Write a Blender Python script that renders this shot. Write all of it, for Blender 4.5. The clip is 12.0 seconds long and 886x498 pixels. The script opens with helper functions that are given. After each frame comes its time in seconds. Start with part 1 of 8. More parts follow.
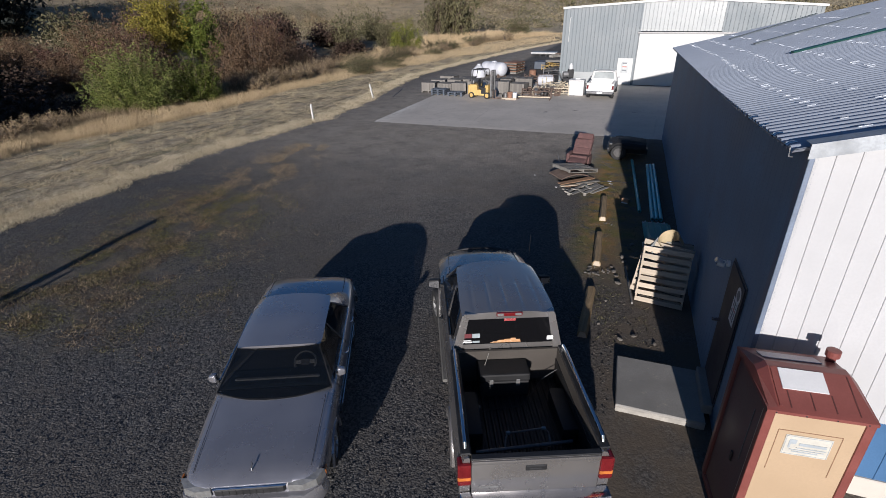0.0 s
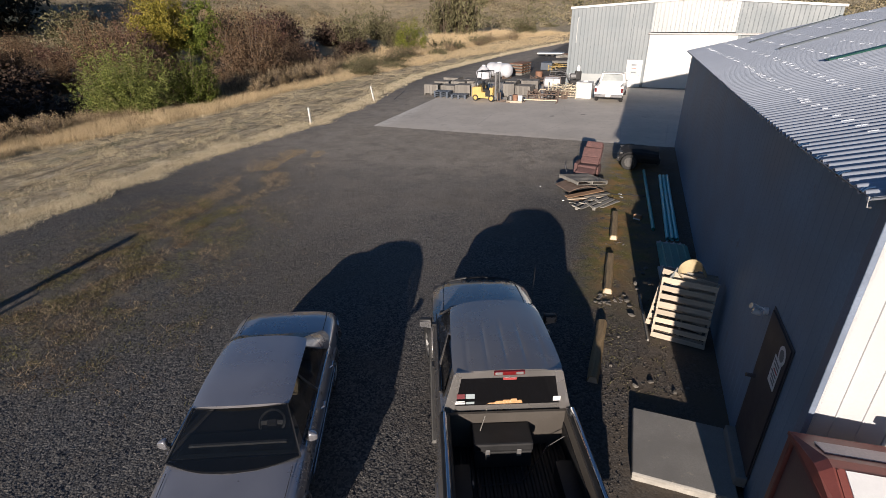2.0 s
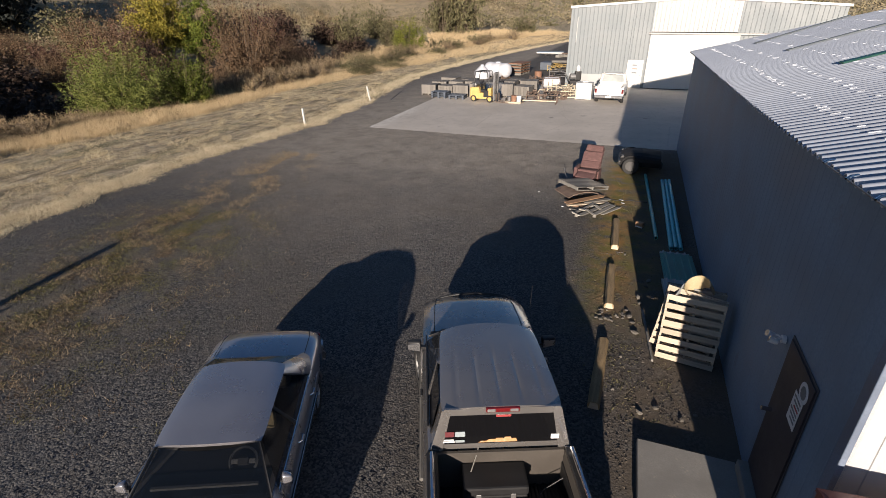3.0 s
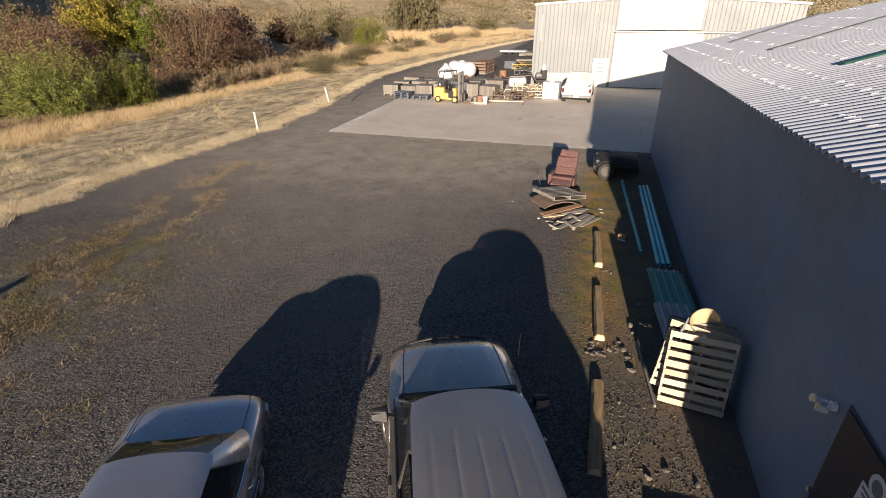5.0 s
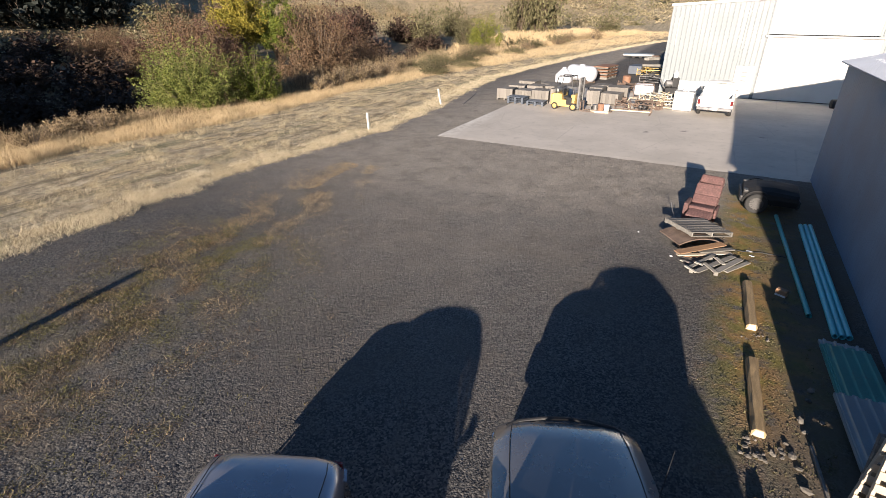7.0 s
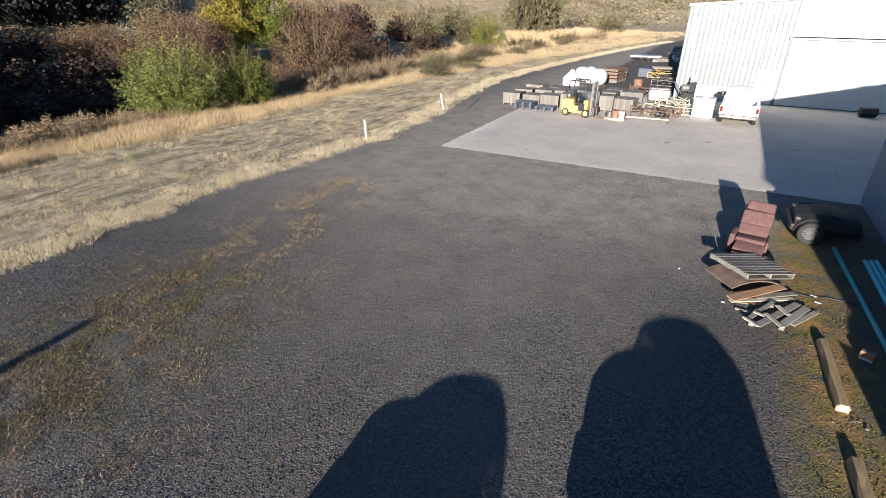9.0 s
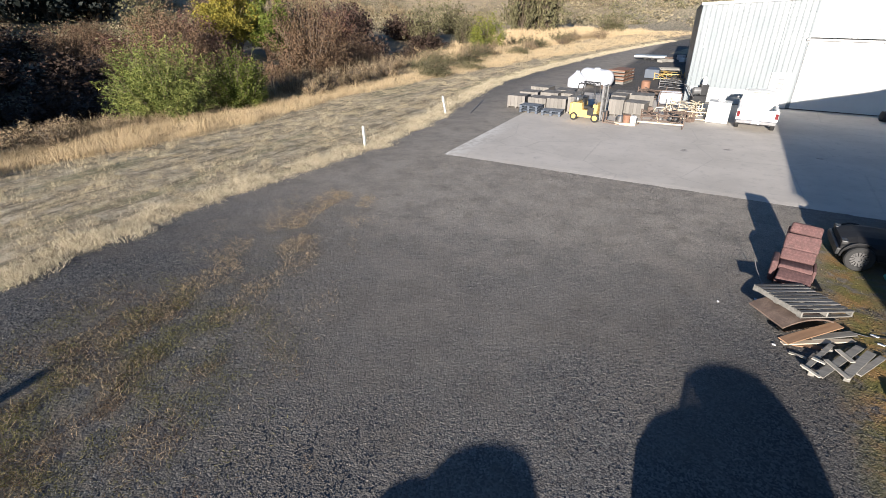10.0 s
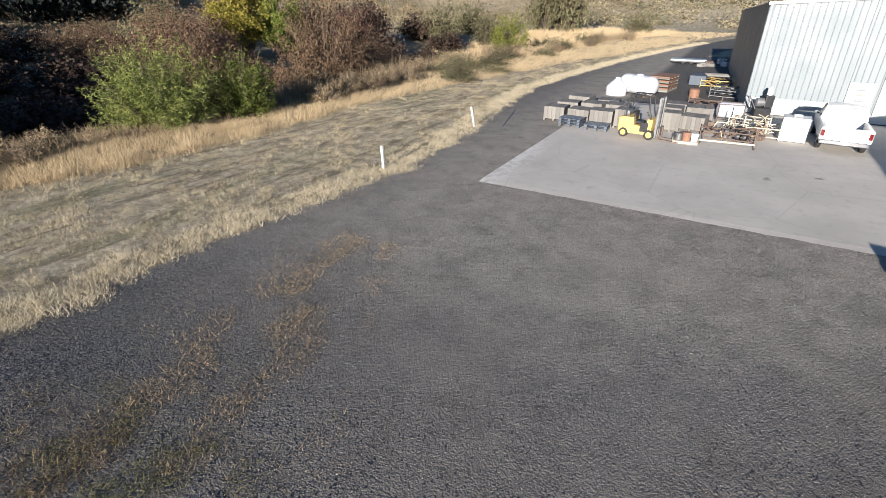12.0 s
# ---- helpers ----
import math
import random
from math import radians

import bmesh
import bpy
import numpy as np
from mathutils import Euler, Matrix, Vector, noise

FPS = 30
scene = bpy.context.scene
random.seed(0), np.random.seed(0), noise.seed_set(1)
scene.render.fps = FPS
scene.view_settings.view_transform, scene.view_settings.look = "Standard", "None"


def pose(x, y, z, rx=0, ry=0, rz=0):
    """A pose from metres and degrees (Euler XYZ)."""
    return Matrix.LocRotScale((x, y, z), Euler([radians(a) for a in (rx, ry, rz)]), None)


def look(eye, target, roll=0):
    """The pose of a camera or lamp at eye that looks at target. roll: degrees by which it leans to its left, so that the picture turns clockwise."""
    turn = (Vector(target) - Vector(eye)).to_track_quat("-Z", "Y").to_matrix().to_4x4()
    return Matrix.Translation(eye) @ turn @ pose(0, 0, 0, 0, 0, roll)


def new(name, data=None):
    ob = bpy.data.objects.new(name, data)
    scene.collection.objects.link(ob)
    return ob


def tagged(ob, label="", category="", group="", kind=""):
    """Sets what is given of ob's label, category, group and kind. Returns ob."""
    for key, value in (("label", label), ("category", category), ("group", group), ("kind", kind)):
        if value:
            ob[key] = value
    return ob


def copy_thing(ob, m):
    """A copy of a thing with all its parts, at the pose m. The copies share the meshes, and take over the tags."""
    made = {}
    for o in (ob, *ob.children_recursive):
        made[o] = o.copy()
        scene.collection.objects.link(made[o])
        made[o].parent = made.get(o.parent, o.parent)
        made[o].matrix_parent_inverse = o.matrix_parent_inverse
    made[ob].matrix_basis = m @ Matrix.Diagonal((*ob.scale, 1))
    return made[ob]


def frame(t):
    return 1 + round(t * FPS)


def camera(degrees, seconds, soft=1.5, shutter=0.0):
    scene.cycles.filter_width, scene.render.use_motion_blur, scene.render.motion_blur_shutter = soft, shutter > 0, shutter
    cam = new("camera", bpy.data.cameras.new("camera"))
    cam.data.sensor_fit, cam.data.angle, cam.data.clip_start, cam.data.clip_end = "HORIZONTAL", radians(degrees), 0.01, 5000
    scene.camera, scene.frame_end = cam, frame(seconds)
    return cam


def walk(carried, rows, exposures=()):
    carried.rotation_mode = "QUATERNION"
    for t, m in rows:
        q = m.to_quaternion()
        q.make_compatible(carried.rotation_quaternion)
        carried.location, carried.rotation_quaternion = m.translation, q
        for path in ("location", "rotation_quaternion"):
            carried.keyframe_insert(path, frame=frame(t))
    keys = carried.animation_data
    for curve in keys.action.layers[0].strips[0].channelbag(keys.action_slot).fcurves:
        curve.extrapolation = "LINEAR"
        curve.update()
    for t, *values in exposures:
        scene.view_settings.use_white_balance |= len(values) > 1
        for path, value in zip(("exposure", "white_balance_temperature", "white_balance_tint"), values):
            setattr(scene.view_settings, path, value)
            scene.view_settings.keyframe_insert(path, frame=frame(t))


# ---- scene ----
cam = camera(83.2, 12.0, soft=0.9)
PATH = [
    (0, (2.211, 0.79, 6.052), (1.601, 2.486, 5.185), -0.7),
    (0.5, (2.102, 1.141, 6.09), (1.477, 2.831, 5.222), -0.7),
    (1, (2.023, 1.469, 6.107), (1.395, 3.157, 5.237), -0.6),
    (1.5, (1.986, 1.751, 6.117), (1.358, 3.438, 5.247), -0.6),
    (2, (1.977, 2.065, 6.121), (1.349, 3.753, 5.25), -0.6),
    (2.5, (1.953, 2.401, 6.136), (1.327, 4.088, 5.263), -0.5),
    (4.3, (1.558, 3.691, 6.077), (0.944, 5.379, 5.2), -0.4),
    (4.5, (1.505, 3.855, 6.07), (0.969, 5.569, 5.19), -0.4),
    (5, (1.336, 4.231, 6.042), (0.837, 5.956, 5.161), -0.2),
    (5.2, (1.212, 4.394, 6.052), (0.613, 6.086, 5.171), -0.2),
    (5.5, (1.127, 4.604, 6.031), (0.314, 6.208, 5.156), -0.3),
    (6, (0.899, 4.949, 6.052), (0.052, 6.535, 5.177), -0.3),
    (6.5, (0.677, 5.271, 6.068), (-0.172, 6.855, 5.19), -0.2),
    (7, (0.437, 5.586, 6.061), (-0.41, 7.169, 5.181), -0.1),
    (9, (-0.913, 7.506, 6.048), (-1.751, 9.092, 5.163), 0.3),
    (9.5, (-1.405, 8.106, 6.076), (-2.235, 9.693, 5.187), 0.4),
    (10, (-1.913, 8.789, 6.069), (-2.74, 10.377, 5.179), 0.4),
    (10.5, (-2.472, 9.551, 6.022), (-3.296, 11.141, 5.132), 0.4),
    (11, (-3.095, 10.328, 6.01), (-3.916, 11.919, 5.119), 0.5),
    (11.5, (-3.733, 11.13, 6.004), (-4.552, 12.721, 5.111), 0.6),
    (11.7, (-3.944, 11.445, 6.051), (-4.765, 13.033, 5.155), 0.6),
    (12, (-4.439, 11.949, 5.978), (-5.308, 13.514, 5.086), 0.6),
]
walk(cam, [(t, look(eye, target, roll)) for t, eye, target, roll in PATH],
     exposures=[(0, 0.44, 5600, 14), (1.5, 0.67, 6080, 15), (2.5, 0.82, 6320, 15), (4.5, 1.14, 6900, 16), (5.5, 1.31, 7250, 18), (7, 1.51, 6500, 15), (9.5, 1.49, 5970, 12), (12, 1.36, 5780, 11)])

# ---- light ----
SUN_EL, SUN_AZ = radians(11.65), radians(6.6)
world = bpy.data.worlds.new("sky")
scene.world = world
world.use_nodes = True
wn = world.node_tree.nodes
sky = wn.new("ShaderNodeTexSky")
sky.sky_type, sky.sun_disc = "NISHITA", False
sky.sun_elevation, sky.sun_rotation = SUN_EL, radians(180) - SUN_AZ
sky.altitude, sky.dust_density, sky.ozone_density = 300, 0.4, 4.0
world.node_tree.links.new(sky.outputs[0], wn["Background"].inputs[0])
wn["Background"].inputs[1].default_value = 0.046
sun_data = bpy.data.lights.new("sun", "SUN")
sun_data.energy, sun_data.angle, sun_data.color = 4.7, radians(0.5), (1.0, 0.88, 0.72)
sun = new("sun", sun_data)
to_ground = Vector((-math.sin(SUN_AZ) * math.cos(SUN_EL), math.cos(SUN_AZ) * math.cos(SUN_EL), -math.sin(SUN_EL)))
sun.rotation_euler = to_ground.to_track_quat("-Z", "Y").to_euler()
sun.location = (10, -60, 30)

# ---- tools ----
def link(tree, a, b):
    tree.links.new(a, b)


def node(tree, kind, **values):
    n = tree.nodes.new(kind)
    for key, value in values.items():
        n.inputs[key.replace("_", " ")].default_value = value
    return n


def blend(tree, fac, a, b, how="MIX"):
    """A colour mix; each of fac, a, b is a socket or a value."""
    n = tree.nodes.new("ShaderNodeMix")
    n.data_type, n.blend_type = "RGBA", how
    for slot, v in ((0, fac), (6, a), (7, b)):
        if isinstance(v, bpy.types.NodeSocket):
            tree.links.new(v, n.inputs[slot])
        else:
            n.inputs[slot].default_value = v if slot == 0 else (*v, 1)
    return n.outputs[2]


def ramp(tree, src, lo, hi, a=0.0, b=1.0):
    n = tree.nodes.new("ShaderNodeMapRange")
    n.interpolation_type = "SMOOTHSTEP"
    for k, v in (("From Min", lo), ("From Max", hi), ("To Min", a), ("To Max", b)):
        n.inputs[k].default_value = v
    tree.links.new(src, n.inputs["Value"])
    return n.outputs["Result"]


def math_node(tree, op, a, b=0.0):
    n = tree.nodes.new("ShaderNodeMath")
    n.operation = op
    for i, v in enumerate((a, b)):
        if isinstance(v, bpy.types.NodeSocket):
            tree.links.new(v, n.inputs[i])
        else:
            n.inputs[i].default_value = v
    return n.outputs[0]


def noise_at(tree, vec, scale, detail=4.0, rough=0.6):
    n = node(tree, "ShaderNodeTexNoise", Scale=scale, Detail=detail, Roughness=rough)
    tree.links.new(vec, n.inputs["Vector"])
    return n.outputs["Fac"]


def bumped(tree, shader, height, strength, distance):
    n = node(tree, "ShaderNodeBump", Strength=strength, Distance=distance)
    tree.links.new(height, n.inputs["Height"])
    tree.links.new(n.outputs[0], shader.inputs["Normal"])


def blank(name):
    m = bpy.data.materials.new(name)
    m.use_nodes = True
    t = m.node_tree
    return m, t, t.nodes["Principled BSDF"]


def shade(c, k):
    return tuple(min(1.0, v * k) for v in c)


def surf(name, base, rough=0.6, metal=0.0, wear=None, wear_amount=0.3, big=1.5, fine=40.0, var=0.18, bump=0.25, depth=0.003, coat=0.0, by_object=0.0, island=0.0, stretch=None):
    """A surface with broad and fine variation, some wear in a second colour, and fine relief."""
    m, t, p = blank(name)
    co = t.nodes.new("ShaderNodeTexCoord").outputs["Object"]
    if stretch:
        mp = t.nodes.new("ShaderNodeMapping")
        mp.inputs["Scale"].default_value = stretch
        link(t, co, mp.inputs["Vector"])
        co = mp.outputs[0]
    broad, grain = noise_at(t, co, big, 5), noise_at(t, co, fine, 3)
    col = blend(t, ramp(t, broad, 0.3, 0.7), shade(base, 1 - var), shade(base, 1 + var))
    col = blend(t, ramp(t, grain, 0.35, 0.7, 0, 0.5), col, shade(base, 1 - 1.3 * var))
    if wear:
        spots = noise_at(t, co, big * 3.1, 8, 0.7)
        col = blend(t, ramp(t, spots, 0.66 - 0.3 * wear_amount, 0.72, 0, 0.85), col, wear)
    if by_object or island:
        if by_object:
            rnd = t.nodes.new("ShaderNodeObjectInfo").outputs["Random"]
        else:
            rnd = t.nodes.new("ShaderNodeNewGeometry").outputs["Random Per Island"]
        k = by_object or island
        hsv = t.nodes.new("ShaderNodeHueSaturation")
        link(t, ramp(t, rnd, 0, 1, 1 - k, 1 + k), hsv.inputs["Value"])
        link(t, col, hsv.inputs["Color"])
        col = hsv.outputs[0]
    link(t, col, p.inputs["Base Color"])
    link(t, ramp(t, broad, 0.25, 0.75, max(0.03, rough - 0.1), min(1, rough + 0.1)), p.inputs["Roughness"])
    p.inputs["Metallic"].default_value = metal
    p.inputs["Coat Weight"].default_value = coat
    p.inputs["Coat Roughness"].default_value = 0.04
    if bump:
        bumped(t, p, grain, bump, depth)
    return m


def thing(name, label, category, m=None, group="", kind=""):
    ob = new(name)
    ob.empty_display_size = 0.2
    if m is not None:
        ob.matrix_basis = m
    return tagged(ob, label, category, group, kind)


def mesh_of(bm, material, smooth=False):
    me = bpy.data.meshes.new("shape")
    bmesh.ops.recalc_face_normals(bm, faces=bm.faces)
    if smooth:
        for f in bm.faces:
            f.smooth = True
    bm.to_mesh(me)
    bm.free()
    for mt in material if isinstance(material, (list, tuple)) else (material,):
        me.materials.append(mt)
    return me


def part(name, bm, material, parent, label="", smooth=False):
    ob = new(name, bm if isinstance(bm, bpy.types.Mesh) else mesh_of(bm, material, smooth))
    if smooth:
        ob.data.set_sharp_from_angle(angle=radians(38))
    ob.parent = parent
    return tagged(ob, label)


def single(name, bm, material, label, category, m=None, group="", kind="", smooth=False):
    """A thing that is one mesh."""
    ob = part(name, bm, material, None, label, smooth)
    if m is not None:
        ob.matrix_basis = m
    return tagged(ob, label, category, group, kind)


def box(x0, x1, y0, y1, z0, z1, bev=0.0, bm=None, seg=1):
    own = bmesh.new()
    bmesh.ops.create_cube(own, size=1)
    for v in own.verts:
        v.co = Vector((x0 + (v.co.x + 0.5) * (x1 - x0), y0 + (v.co.y + 0.5) * (y1 - y0), z0 + (v.co.z + 0.5) * (z1 - z0)))
    if bev:
        bmesh.ops.bevel(own, geom=own.edges[:], offset=bev, segments=seg, profile=0.6, affect="EDGES", clamp_overlap=True)
    return add(bm, own)


def add(bm, own, m=None):
    if m is not None:
        own.transform(m)
    if bm is None:
        return own
    me = bpy.data.meshes.new("t")
    own.to_mesh(me)
    own.free()
    bm.from_mesh(me)
    bpy.data.meshes.remove(me)
    return bm


def tube(a, b, r, r2=None, n=10, bm=None):
    own = bmesh.new()
    a, b = Vector(a), Vector(b)
    bmesh.ops.create_cone(own, cap_ends=True, segments=n, radius1=r, radius2=r if r2 is None else r2, depth=(b - a).length)
    own.transform(Matrix.Translation((a + b) / 2) @ (b - a).to_track_quat("Z", "Y").to_matrix().to_4x4())
    return add(bm, own)


def pipe(points, r, n=8, bm=None):
    """A bent round bar through the points."""
    own, pts, rings = bmesh.new(), [Vector(p) for p in points], []
    for i, p in enumerate(pts):
        d = (pts[min(i + 1, len(pts) - 1)] - pts[max(i - 1, 0)]).normalized()
        q = d.to_track_quat("Z", "Y")
        rings.append([own.verts.new(p + q @ Vector((r * math.cos(k * 2 * math.pi / n), r * math.sin(k * 2 * math.pi / n), 0))) for k in range(n)])
    for a, b in zip(rings, rings[1:]):
        for k in range(n):
            own.faces.new((a[k], a[(k + 1) % n], b[(k + 1) % n], b[k]))
    own.faces.new(rings[0][::-1])
    own.faces.new(rings[-1])
    return add(bm, own)


def lathe(profile, n=24, axis="Z", bm=None, hollow=False):
    """Turns (radius, height) pairs about an axis."""
    own, rings = bmesh.new(), []
    for r, z in profile:
        rings.append([own.verts.new((r * math.cos(k * 2 * math.pi / n), r * math.sin(k * 2 * math.pi / n), z)) for k in range(n)])
    for a, b in zip(rings, rings[1:]):
        for k in range(n):
            own.faces.new((a[k], a[(k + 1) % n], b[(k + 1) % n], b[k]))
    if not hollow:
        own.faces.new(rings[0][::-1])
        own.faces.new(rings[-1])
    if axis == "X":
        own.transform(Matrix.Rotation(radians(90), 4, "Y"))
    if axis == "Y":
        own.transform(Matrix.Rotation(radians(-90), 4, "X"))
    return add(bm, own)


def loft(rings, mirror=True, bm=None):
    """Joins half outlines (x, z) at stations y, mirrored, into a closed body: rings are (y, [(x, z), ...]) from the underside's middle to the top's middle."""
    own, made = bmesh.new(), []
    for y, half in rings:
        pts = list(half)
        if mirror:
            pts += [(-x, z) for x, z in reversed(half) if abs(x) > 1e-6]
        made.append([own.verts.new((x, y, z)) for x, z in pts])
    n = len(made[0])
    for a, b in zip(made, made[1:]):
        for k in range(n):
            own.faces.new((a[k], a[(k + 1) % n], b[(k + 1) % n], b[k]))
    own.faces.new(made[0][::-1])
    own.faces.new(made[-1])
    return add(bm, own)


def pane(corners, thick, bm=None, cuts=1, bulge=0.0):
    """A sheet between four corners, thickened along its normal, bulged in the middle."""
    own = bmesh.new()
    a, b, c, d = [Vector(p) for p in corners]
    nrm = (b - a).cross(d - a).normalized()
    grid = []
    for s in (0.0, -thick):
        grid.append([[own.verts.new((a.lerp(b, i / cuts)).lerp(d.lerp(c, i / cuts), j / cuts) + nrm * (s + bulge * 16 * (i / cuts) * (1 - i / cuts) * (j / cuts) * (1 - j / cuts))) for i in range(cuts + 1)] for j in range(cuts + 1)])
    top, low = grid
    for j in range(cuts):
        for i in range(cuts):
            own.faces.new((top[j][i], top[j][i + 1], top[j + 1][i + 1], top[j + 1][i]))
            own.faces.new((low[j][i], low[j + 1][i], low[j + 1][i + 1], low[j][i + 1]))
    for i in range(cuts):
        own.faces.new((top[0][i + 1], top[0][i], low[0][i], low[0][i + 1]))
        own.faces.new((top[cuts][i], top[cuts][i + 1], low[cuts][i + 1], low[cuts][i]))
        own.faces.new((top[i][0], top[i + 1][0], low[i + 1][0], low[i][0]))
        own.faces.new((top[i + 1][cuts], top[i][cuts], low[i][cuts], low[i + 1][cuts]))
    return add(bm, own)


def bowed_pane(corners, thick, bow, cuts=10):
    """A curved windscreen: a pane whose lower edge bows by the vector bow, and half as much at the top."""
    own = pane(corners, thick, None, cuts, 0.0)
    a, b, c, d = [Vector(p) for p in corners]
    across, rise = (b - a).normalized(), ((d + c) / 2 - (a + b) / 2)
    half, mid = (b - a).length / 2, (a + b) / 2
    for v in own.verts:
        r = v.co - mid
        s = max(0.0, min(1.0, r.dot(rise) / rise.length_squared))
        u = r.dot(across) / (half + ((c - d).length / 2 - half) * s)
        v.co += Vector(bow) * (1 - min(1.0, u * u)) * (1 - 0.45 * s)
    return own


def bar(a, b, w, h, bm=None, up=(0, 0, 1)):
    """A squared bar from a to b, w across and h high."""
    a, b = Vector(a), Vector(b)
    y = (b - a).normalized()
    x = y.cross(Vector(up)).normalized()
    z = x.cross(y)
    own = bmesh.new()
    bmesh.ops.create_cube(own, size=1)
    own.transform(Matrix.Translation((a + b) / 2) @ Matrix((x, y, z)).transposed().to_4x4() @ Matrix.Diagonal((w, (b - a).length, h, 1)))
    return add(bm, own)


def many_faces(points, material):
    """One mesh of loose faces: points is (count, corners, 3)."""
    count, corners, _ = points.shape
    me = bpy.data.meshes.new("many")
    me.vertices.add(count * corners)
    me.vertices.foreach_set("co", np.ascontiguousarray(points, dtype=np.float32).ravel())
    me.loops.add(count * corners)
    me.loops.foreach_set("vertex_index", np.arange(count * corners, dtype=np.int32))
    me.polygons.add(count)
    me.polygons.foreach_set("loop_start", np.arange(0, count * corners, corners, dtype=np.int32))
    me.polygons.foreach_set("loop_total", np.full(count, corners, dtype=np.int32))
    me.update(calc_edges=True)
    me.materials.append(material)
    return me


def ribbed(length, height, pitch, rib_w, rib_d, bm=None, first=0.5):
    """A ribbed sheet in the x-z plane, ribs upright and proud towards -y; its foot on z = 0."""
    xs, n = [], int(length / pitch)
    for k in range(n + 1):
        c = (k + first) * pitch
        xs += [(c - rib_w, 0.0), (c - rib_w * 0.5, -rib_d), (c + rib_w * 0.5, -rib_d), (c + rib_w, 0.0)]
    xs = [(0.0, 0.0)] + [q for q in xs if q[0] < length] + [(length, 0.0)]
    own = bmesh.new()
    cols = [[own.verts.new((x, y, 0)), own.verts.new((x, y, height if not callable(height) else height(x)))] for x, y in xs]
    back = [[own.verts.new((x, 0.06, 0)), own.verts.new((x, 0.06, height if not callable(height) else height(x)))] for x in (0.0, length)]
    for a, b in zip(cols, cols[1:]):
        own.faces.new((a[0], b[0], b[1], a[1]))
    own.faces.new((back[1][0], back[0][0], back[0][1], back[1][1]))
    own.faces.new((back[0][0], cols[0][0], cols[0][1], back[0][1]))
    own.faces.new((cols[-1][0], back[1][0], back[1][1], cols[-1][1]))
    return add(bm, own)

# ---- materials ----
def ground_material():
    m, t, p = blank("gravel_and_grass")
    pos = t.nodes.new("ShaderNodeNewGeometry").outputs["Position"]

    def mask(name):
        a = t.nodes.new("ShaderNodeAttribute")
        a.attribute_name = name
        return a.outputs["Fac"]

    cells = node(t, "ShaderNodeTexVoronoi", Scale=34.0, Randomness=1.0)
    link(t, pos, cells.inputs["Vector"])
    tone = t.nodes.new("ShaderNodeSeparateColor")
    link(t, cells.outputs["Color"], tone.inputs[0])
    large = node(t, "ShaderNodeTexVoronoi", Scale=13.0, Randomness=1.0)
    link(t, pos, large.inputs["Vector"])
    broad, mid, fine = noise_at(t, pos, 0.22, 6, 0.6), noise_at(t, pos, 1.3, 6, 0.65), noise_at(t, pos, 90, 2)
    stone = blend(t, ramp(t, tone.outputs[0], 0.1, 1.0), (0.038, 0.04, 0.045), (0.142, 0.137, 0.13))
    stone = blend(t, ramp(t, tone.outputs[1], 0.86, 0.98, 0, 0.6), stone, (0.24, 0.222, 0.195))
    stone = blend(t, ramp(t, broad, 0.42, 0.62, 0, 0.6), stone, (0.112, 0.099, 0.086))
    # tan dust, with the gravel's brightening at low view angles painted in
    dust_glare = math_node(t, "MULTIPLY", mask("dust_glare"), ramp(t, noise_at(t, pos, 0.8, 9, 0.75), 0.34, 0.62, 0.52, 0.86))
    stone = blend(t, dust_glare, stone, blend(t, tone.outputs[2], (0.29, 0.257, 0.215), (0.44, 0.393, 0.325)))
    stone = blend(t, ramp(t, mid, 0.5, 0.72, 0, 0.5), stone, (0.125, 0.11, 0.092))
    weeds = math_node(t, "MULTIPLY", mask("weeds"), ramp(t, noise_at(t, pos, 2.6, 7, 0.75), 0.38, 0.6, 0.0, 0.72))
    stone = blend(t, weeds, stone, blend(t, ramp(t, mid, 0.4, 0.6), (0.125, 0.115, 0.07), (0.18, 0.15, 0.11)))
    moss = math_node(t, "MULTIPLY", mask("moss"), ramp(t, noise_at(t, pos, 1.9, 7, 0.7), 0.36, 0.52))
    stone = blend(t, moss, stone, blend(t, ramp(t, noise_at(t, pos, 1.1, 6, 0.7), 0.42, 0.58), (0.185, 0.165, 0.028), (0.34, 0.20, 0.062)))
    earth = math_node(t, "MULTIPLY", mask("earth"), ramp(t, mid, 0.3, 0.6, 0.3, 0.9))
    stone = blend(t, earth, stone, (0.13, 0.104, 0.077))
    straw = blend(t, ramp(t, mid, 0.36, 0.64), (0.34, 0.28, 0.19), (0.62, 0.53, 0.375))
    along = t.nodes.new("ShaderNodeMapping")
    along.inputs["Scale"].default_value = (1.5, 0.28, 1.0)
    link(t, pos, along.inputs["Vector"])
    furrow = noise_at(t, along.outputs[0], 1.0, 7, 0.7)
    straw = blend(t, ramp(t, furrow, 0.5, 0.6, 0, 0.85), straw, (0.15, 0.125, 0.085))
    straw = blend(t, ramp(t, noise_at(t, along.outputs[0], 0.3, 6, 0.7), 0.52, 0.64, 0, 0.55), straw, (0.23, 0.235, 0.12))
    straw = blend(t, ramp(t, noise_at(t, pos, 16, 5, 0.75), 0.46, 0.62, 0, 0.6), straw, (0.14, 0.115, 0.074))
    straw = blend(t, ramp(t, noise_at(t, pos, 3.2, 6, 0.75), 0.47, 0.6, 0, 0.65), straw, (0.18, 0.155, 0.098))
    straw = blend(t, mask("scrub"), straw, blend(t, ramp(t, noise_at(t, pos, 0.16, 7, 0.7), 0.42, 0.66), (0.34, 0.275, 0.18), (0.21, 0.175, 0.115)))
